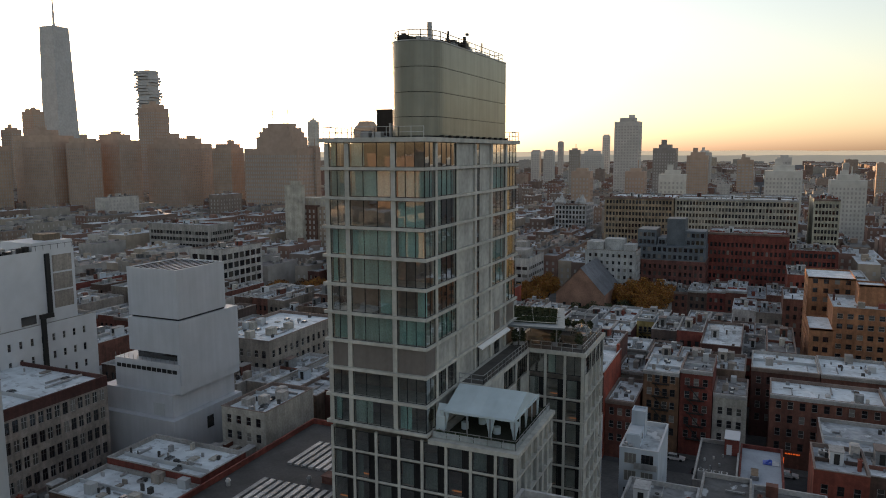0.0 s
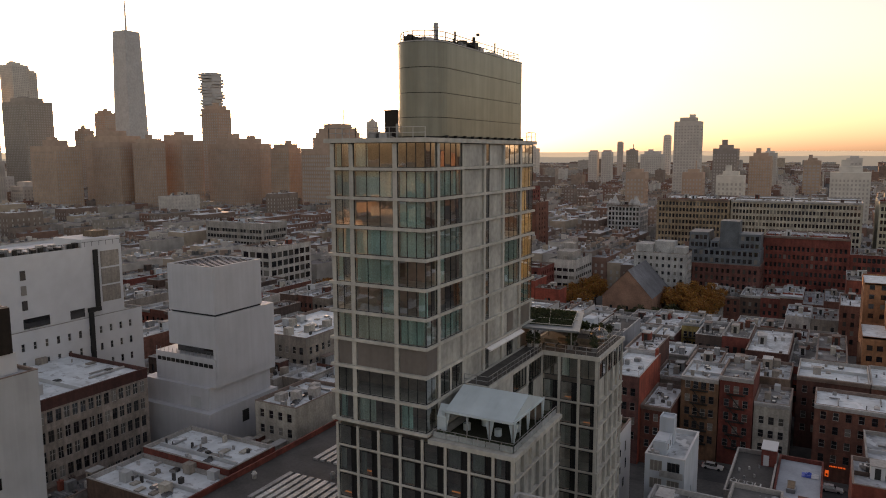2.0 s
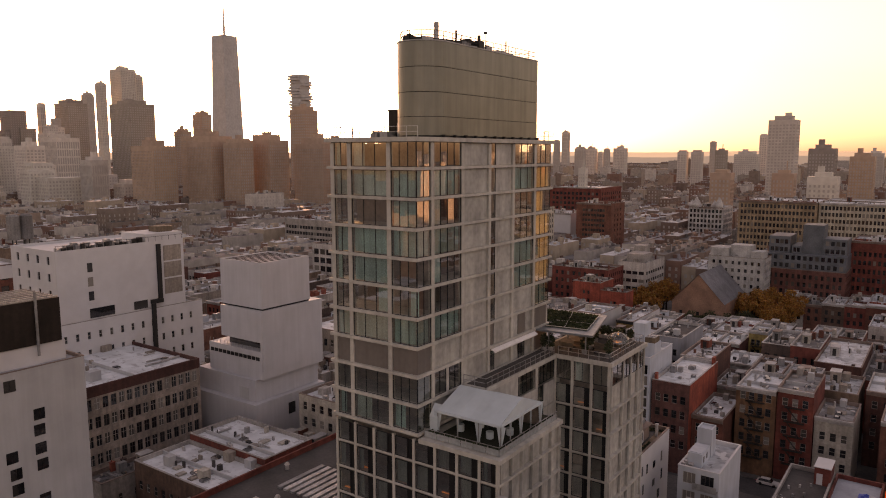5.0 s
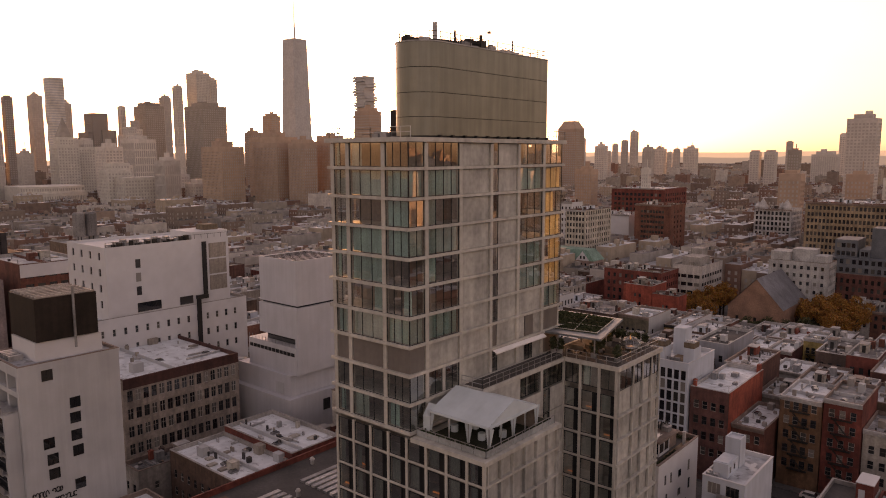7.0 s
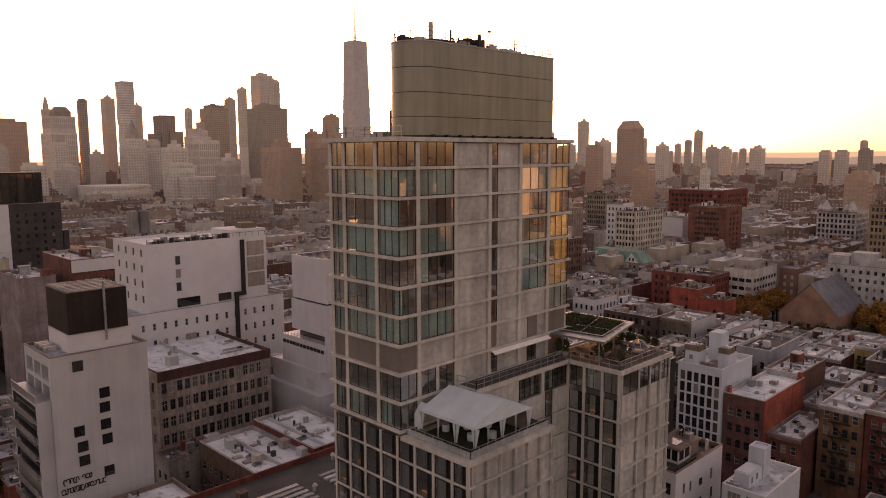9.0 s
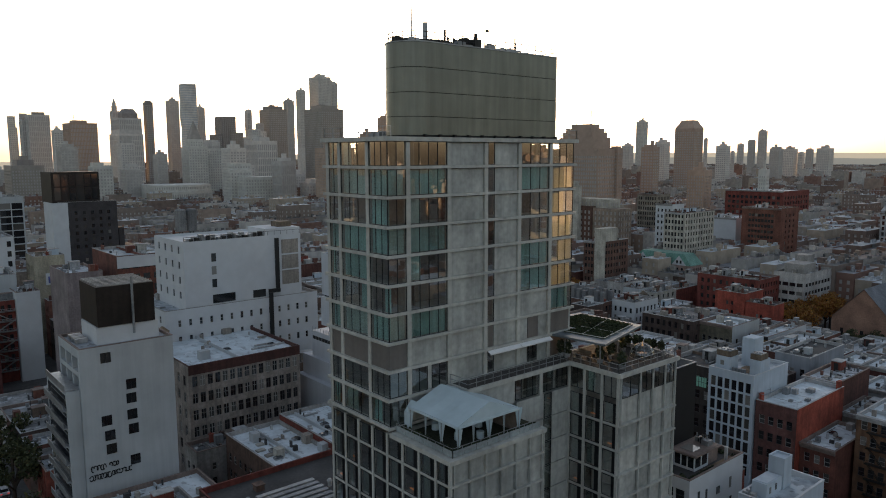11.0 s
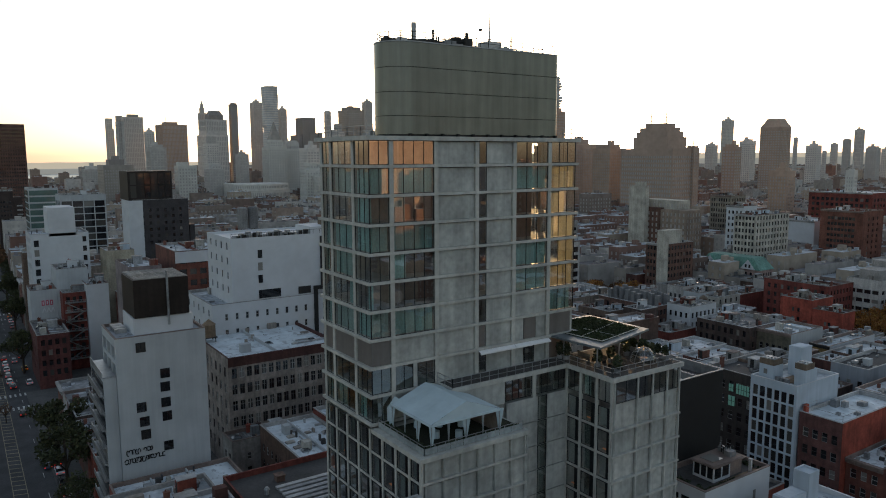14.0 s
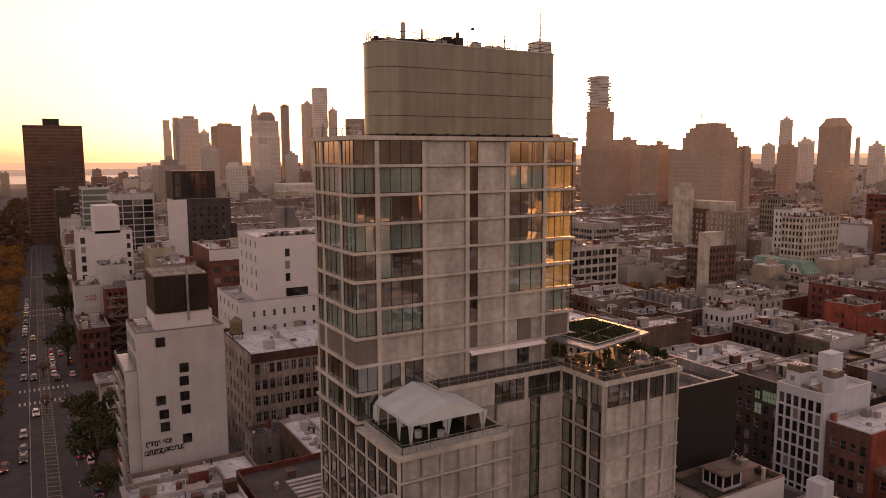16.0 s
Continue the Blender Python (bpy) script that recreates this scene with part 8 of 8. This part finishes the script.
for i in range(10):
    for j in range(24):
        x, y = 78 + i * 24, -40 + j * 24
        if i % 4 and j % 3:
            cells.append((x, x + 19, y, y + 19, rc.uniform(14, 24)))
far_city("city_blocks", "brick city blocks beyond the avenue", cells, True)
re = random.Random(19)
for k in range(90):
    a, d = radians(re.uniform(22, 78)), re.uniform(260, 950)
    x, y, w = 30 + d * math.sin(a), 20 + d * math.cos(a), re.uniform(10, 22)
    cells.append((x, x + w, y, y + w, re.uniform(30, 66) + d * 0.012))
far_city("city_blocks", "tall brick and glass blocks across the avenue", cells[-90:], True)
cells = []
for i in range(36):
    for j in range(18):
        x, y = 1300 - i * 50, -500 - j * 50
        if i % 4:
            cells.append((x, x + rc.uniform(26, 42), y, y + rc.uniform(26, 42), rc.uniform(14, 30) + (40 if rc.random() < 0.12 else 0)))
far_city("city_blocks", "distant eastern city blocks", cells, False)
for x, y, w, h in ((120, -220, 30, 95), (260, -90, 34, 110), (40, -330, 32, 120), (200, 60, 28, 70), (-60, -260, 30, 85), (300, -300, 36, 130), (330, 40, 32, 90), (262, 236, 40, 112), (420, 300, 46, 120), (360, 150, 36, 84)):
    far_tower(x, y, w, w * 0.8, h, "brown" if y > 0 else "pale", group="eastern towers")


# ---- the avenue: markings, cars, trees ----
def lane(x):
    """Middle of the hatched median."""
    return 37.5 - 0.006 * (x + 140) - 0.012 * min(0, x + 260)


s, s2 = Shape(), Shape()
for k in range(190):
    x = -60 - k * 2.6
    y = lane(x)
    s.prism([(x, y - 1.25), (x + 0.3, y - 1.25), (x + 1.0, y + 1.25), (x + 0.7, y + 1.25)], 0.004, 0.012)
for k in range(60):
    x = -60 - k * 12.0
    y, y2 = lane(x), lane(x - 12)
    for o in (-1.3, 1.3):
        s.prism([(x - 12, y2 + o - 0.07), (x, y + o - 0.07), (x, y + o + 0.07), (x - 12, y2 + o + 0.07)], 0.004, 0.012)
    s2.prism([(x - 3, y + 5.0), (x, y + 5.0), (x, y + 5.12), (x - 3, y + 5.12)], 0.004, 0.012)
    s2.prism([(x - 12, y2 - 4.35), (x, y - 4.35), (x, y - 4.23), (x - 12, y2 - 4.23)], 0.004, 0.012)
tagged(part("road_marking", s, surface("hatch_paint", [(0.34, 0.29, 0.19)], 0.8, stain=0.4, bump=0)), "faded hatched median on the avenue", "road marking", kind="structure")
for xc in (-199.5, -213, -335, -347, -457):
    for k in range(14):
        y = lane(xc) - 7.0 + k * 1.3
        s2.box(xc - 1.4, xc + 1.4, y, y + 0.5, 0.004, 0.012)
tagged(part("road_marking", s2, PAINTW), "white lane dashes and crosswalk bars", "road marking", kind="structure")

CARPAINT = surface("car_paint", [(0.6, 0.6, 0.6), (0.03, 0.03, 0.033), (0.25, 0.25, 0.26), (0.5, 0.5, 0.52), (0.04, 0.042, 0.045), (0.3, 0.3, 0.31), (0.2, 0.03, 0.03), (0.07, 0.09, 0.14), (0.6, 0.6, 0.6), (0.12, 0.12, 0.125), (0.45, 0.27, 0.04)], 0.25, 0.1, bump=0, stain=0.05)
TYRE = surface("tyre", [(0.02, 0.02, 0.02)], 0.9, bump=0)
TAIL = glow("tail_lamp", (1.0, 0.04, 0.02), 0.2)
HEAD = glow("head_lamp", (1.0, 0.9, 0.75), 0.1)
car = thing("car", -150, 28, 0.0, "parked or waiting car on the avenue", "car", "cars")
cx, cy = -150, 28
s = Shape()
prof = [(-2.25, 0.35), (2.25, 0.35), (2.28, 0.75), (1.2, 0.92), (-2.0, 0.98), (-2.28, 0.8)]
for sy in (1,):
    n = len(prof)
    i = len(s.v)
    s.v += [(cx + a, cy - 0.88, b) for a, b in prof] + [(cx + a, cy + 0.88, b) for a, b in prof]
    s.f += [(i + k, i + (k + 1) % n, i + n + (k + 1) % n, i + n + k) for k in range(n)] + [tuple(range(i + n - 1, i - 1, -1)), tuple(range(i + n, i + 2 * n))]
    s.m += [0] * (n + 2)
s.box(cx - 1.45, cx + 0.5, cy - 0.58, cy + 0.58, 1.452, 1.49)
part("body", s, CARPAINT, car)
s = Shape().prism([(cx - 1.9, cy - 0.82), (cx + 0.95, cy - 0.82), (cx + 0.95, cy + 0.82), (cx - 1.9, cy + 0.82)], 0.93, 1.45, 0, 0.74)
part("glasshouse", s, PANE, car)
for a in (-1.4, 1.4):
    for b in (-0.8, 0.8):
        s = Shape()
        pts = [(cx + a + 0.33 * math.cos(t * math.pi / 5), 0.33 + 0.33 * math.sin(t * math.pi / 5)) for t in range(10)]
        i = 0
        s.v = [(p, cy + b - 0.11, q) for p, q in pts] + [(p, cy + b + 0.11, q) for p, q in pts]
        s.f = [(k, (k + 1) % 10, 10 + (k + 1) % 10, 10 + k) for k in range(10)] + [tuple(range(9, -1, -1)), tuple(range(10, 20))]
        s.m = [0] * 12
        part("wheel", s, TYRE, car)
for b in (-0.65, 0.65):
    part("headlight", Shape().box(cx + 2.26, cx + 2.3, cy + b - 0.16, cy + b + 0.16, 0.6, 0.74), HEAD, car)
    part("tail_light", Shape().box(cx - 2.3, cx - 2.24, cy + b - 0.16, cy + b + 0.16, 0.62, 0.78), TAIL, car)
rcar = random.Random(31)
spots = []
for x in (8, -16, -30):
    spots += [(x, 172.0, 0), (x + 6.5, 165.6, 0)]
for k in range(44):
    x = -108 - k * 6.1 + rcar.uniform(-0.5, 0.5)
    if not -222 < x < -192 and rcar.random() < 0.6:
        spots.append((x, lane(x) + 8.2, 180))
    if not -222 < x < -192 and x < -120 and rcar.random() < 0.5:
        spots.append((x - 3, lane(x) - 5.7, 0))
for x in (-228, -236, -244, -252, -260):
    spots += [(x, lane(x) + 3.0, 180)] + ([(x - 3, lane(x) + 5.9, 180)] if x < -250 and rcar.random() < 0.6 else [])
for x, o, a in ((-188, -2.7, 0), (-193, 4.3, 180), (-226, -2.8, 0), (-252, -2.8, 0), (-285, -2.8, 0), (-222, 3.6, 180), (-150, 6.2, 180)):
    spots.append((x, lane(x) + o, a))
for x, y, a in spots[:66]:
    copy_thing(car, pose(x, y, 0, 0, 0, a + rcar.uniform(-1.5, 1.5)))

BARK = surface("bark", [(0.06, 0.045, 0.035)], 0.95, bump=0.5)
AUTUMN = surface("orange_leaf", [(0.31, 0.11, 0.02), (0.35, 0.16, 0.026), (0.22, 0.08, 0.02), (0.28, 0.15, 0.035)], 0.8, by="island", grain=3, bump=0)
OLIVE = surface("olive_leaf", [(0.045, 0.052, 0.02), (0.062, 0.062, 0.021), (0.034, 0.042, 0.017)], 0.8, by="island", grain=3, bump=0)
RUSSET = surface("russet_leaf", [(0.12, 0.055, 0.025), (0.15, 0.075, 0.03), (0.09, 0.045, 0.02)], 0.8, by="island", grain=3, bump=0)


def tree(x, y, h, leaf, label, seed, leaves=1500):
    r = random.Random(seed)
    root = thing("tree", x, y, 0, label, "tree", "street trees")
    s = Shape().cyl(x, y, 0, h * 0.45, h * 0.028, 8, 0, 0.65)
    tips = []
    for k in range(9):
        a = 2 * math.pi * k / 9 + r.uniform(-0.3, 0.3)
        b0 = h * r.uniform(0.28, 0.45)
        tip = (x + math.cos(a) * h * r.uniform(0.16, 0.34), y + math.sin(a) * h * r.uniform(0.16, 0.34), h * r.uniform(0.55, 0.86))
        s.bar((x, y, b0), tip, h * 0.009)
        tips.append(tip)
    s.bar((x, y, h * 0.44), (x, y, h * 0.85), h * 0.012)
    tips.append((x, y, h * 0.86))
    part("trunk", s, BARK, root)
    s = Shape()
    for tip in tips:
        leaf_clump(s, *tip, h * r.uniform(0.13, 0.19), h * r.uniform(0.1, 0.15), leaves // len(tips), h * 0.016, r)
    part("crown", s, leaf, root)
    return root


kinds = [tree(-117, 46.3, 11, OLIVE, "street tree with olive green leaves", 1), tree(-268, 47.5, 9, OLIVE, "street tree with dull green leaves", 2),
         tree(-150, 19, 13, AUTUMN, "tree in full orange autumn leaf", 3), tree(-165, 17, 12, RUSSET, "tree with russet autumn leaves", 4)]
rtree = random.Random(9)
big = tree(-237.5, 45.8, 15.5, OLIVE, "broad street tree with dark green leaves", 21, 2600)
for x, y in ((-304, 47.9), (-152.7, 46.6), (-133, 46.0), (-372, 49.0)):
    copy_thing(big, pose(x, y, 0, 0, 0, rtree.uniform(0, 360)))
for k in range(11):
    x = -322 - k * rtree.uniform(13, 16)
    copy_thing(kinds[rtree.choice([0, 1, 1])], pose(x, AVENUE(x) + 13.2, 0, 0, 0, rtree.uniform(0, 360)))
for k in range(84):
    x = -128 - (k // 3) * 15 + rtree.uniform(-3, 3)
    copy_thing(kinds[rtree.choice([2, 3, 3, 2])], pose(x, AVENUE(x) - 12.0 - (k % 3) * 8 + rtree.uniform(-2, 2), 0, 0, 0, rtree.uniform(0, 360)))
for k in range(18):
    copy_thing(kinds[rtree.choice([2, 2, 0, 3])], pose(rtree.uniform(-57, -38), rtree.uniform(305, 330), 0, 0, 0, rtree.uniform(0, 360)))
for k in range(14):
    copy_thing(kinds[rtree.choice([2, 2, 3])], pose(rtree.uniform(-112, -88), rtree.uniform(300, 316), 0, 0, 0, rtree.uniform(0, 360)))
for k in range(18):
    copy_thing(kinds[rtree.choice([3, 1, 2])], pose(rtree.uniform(-215, -185), rtree.uniform(255, 296), 0, 0, 0, rtree.uniform(0, 360)))
tall = tree(-40, 332, 16.5, AUTUMN, "tall tree in full orange autumn leaf", 7, 2600)
for x, y in ((-52, 326), (-47, 333), (-43, 322), (-50, 318), (-93, 318), (-90, 324), (-91, 331)):
    copy_thing(tall, pose(x, y, 0, 0, 0, rtree.uniform(0, 360)))
for k in range(5):
    copy_thing(kinds[k % 2], pose(-69 + k * 3.2, 294 + (k * 7 % 5), 0, 0, 0, rtree.uniform(0, 360)))
s = Shape()
for k in range(230):
    x = -520 - k * 3.2 + rtree.uniform(-4, 4)
    o = rtree.uniform(-40, -8)
    leaf_clump(s, x, AVENUE(x) + o, rtree.uniform(5, 9), rtree.uniform(3, 4.6), rtree.uniform(2.4, 3.4), 46, 0.75, rtree)
for k in range(90):
    x = -480 - k * 6.0 + rtree.uniform(-4, 4)
    leaf_clump(s, x, AVENUE(x) + rtree.uniform(10.5, 13), rtree.uniform(5, 8), rtree.uniform(2.6, 3.6), 2.4, 40, 0.65, rtree)
tagged(part("avenue_woods", s, [RUSSET]), "russet autumn trees lining the far avenue", "trees", kind="stuff")
sapling = tree(-188, lane(-188), 5.5, RUSSET, "small russet tree on the avenue's median", 23, 500)
copy_thing(sapling, pose(-226, lane(-226), 0, 0, 0, 40))
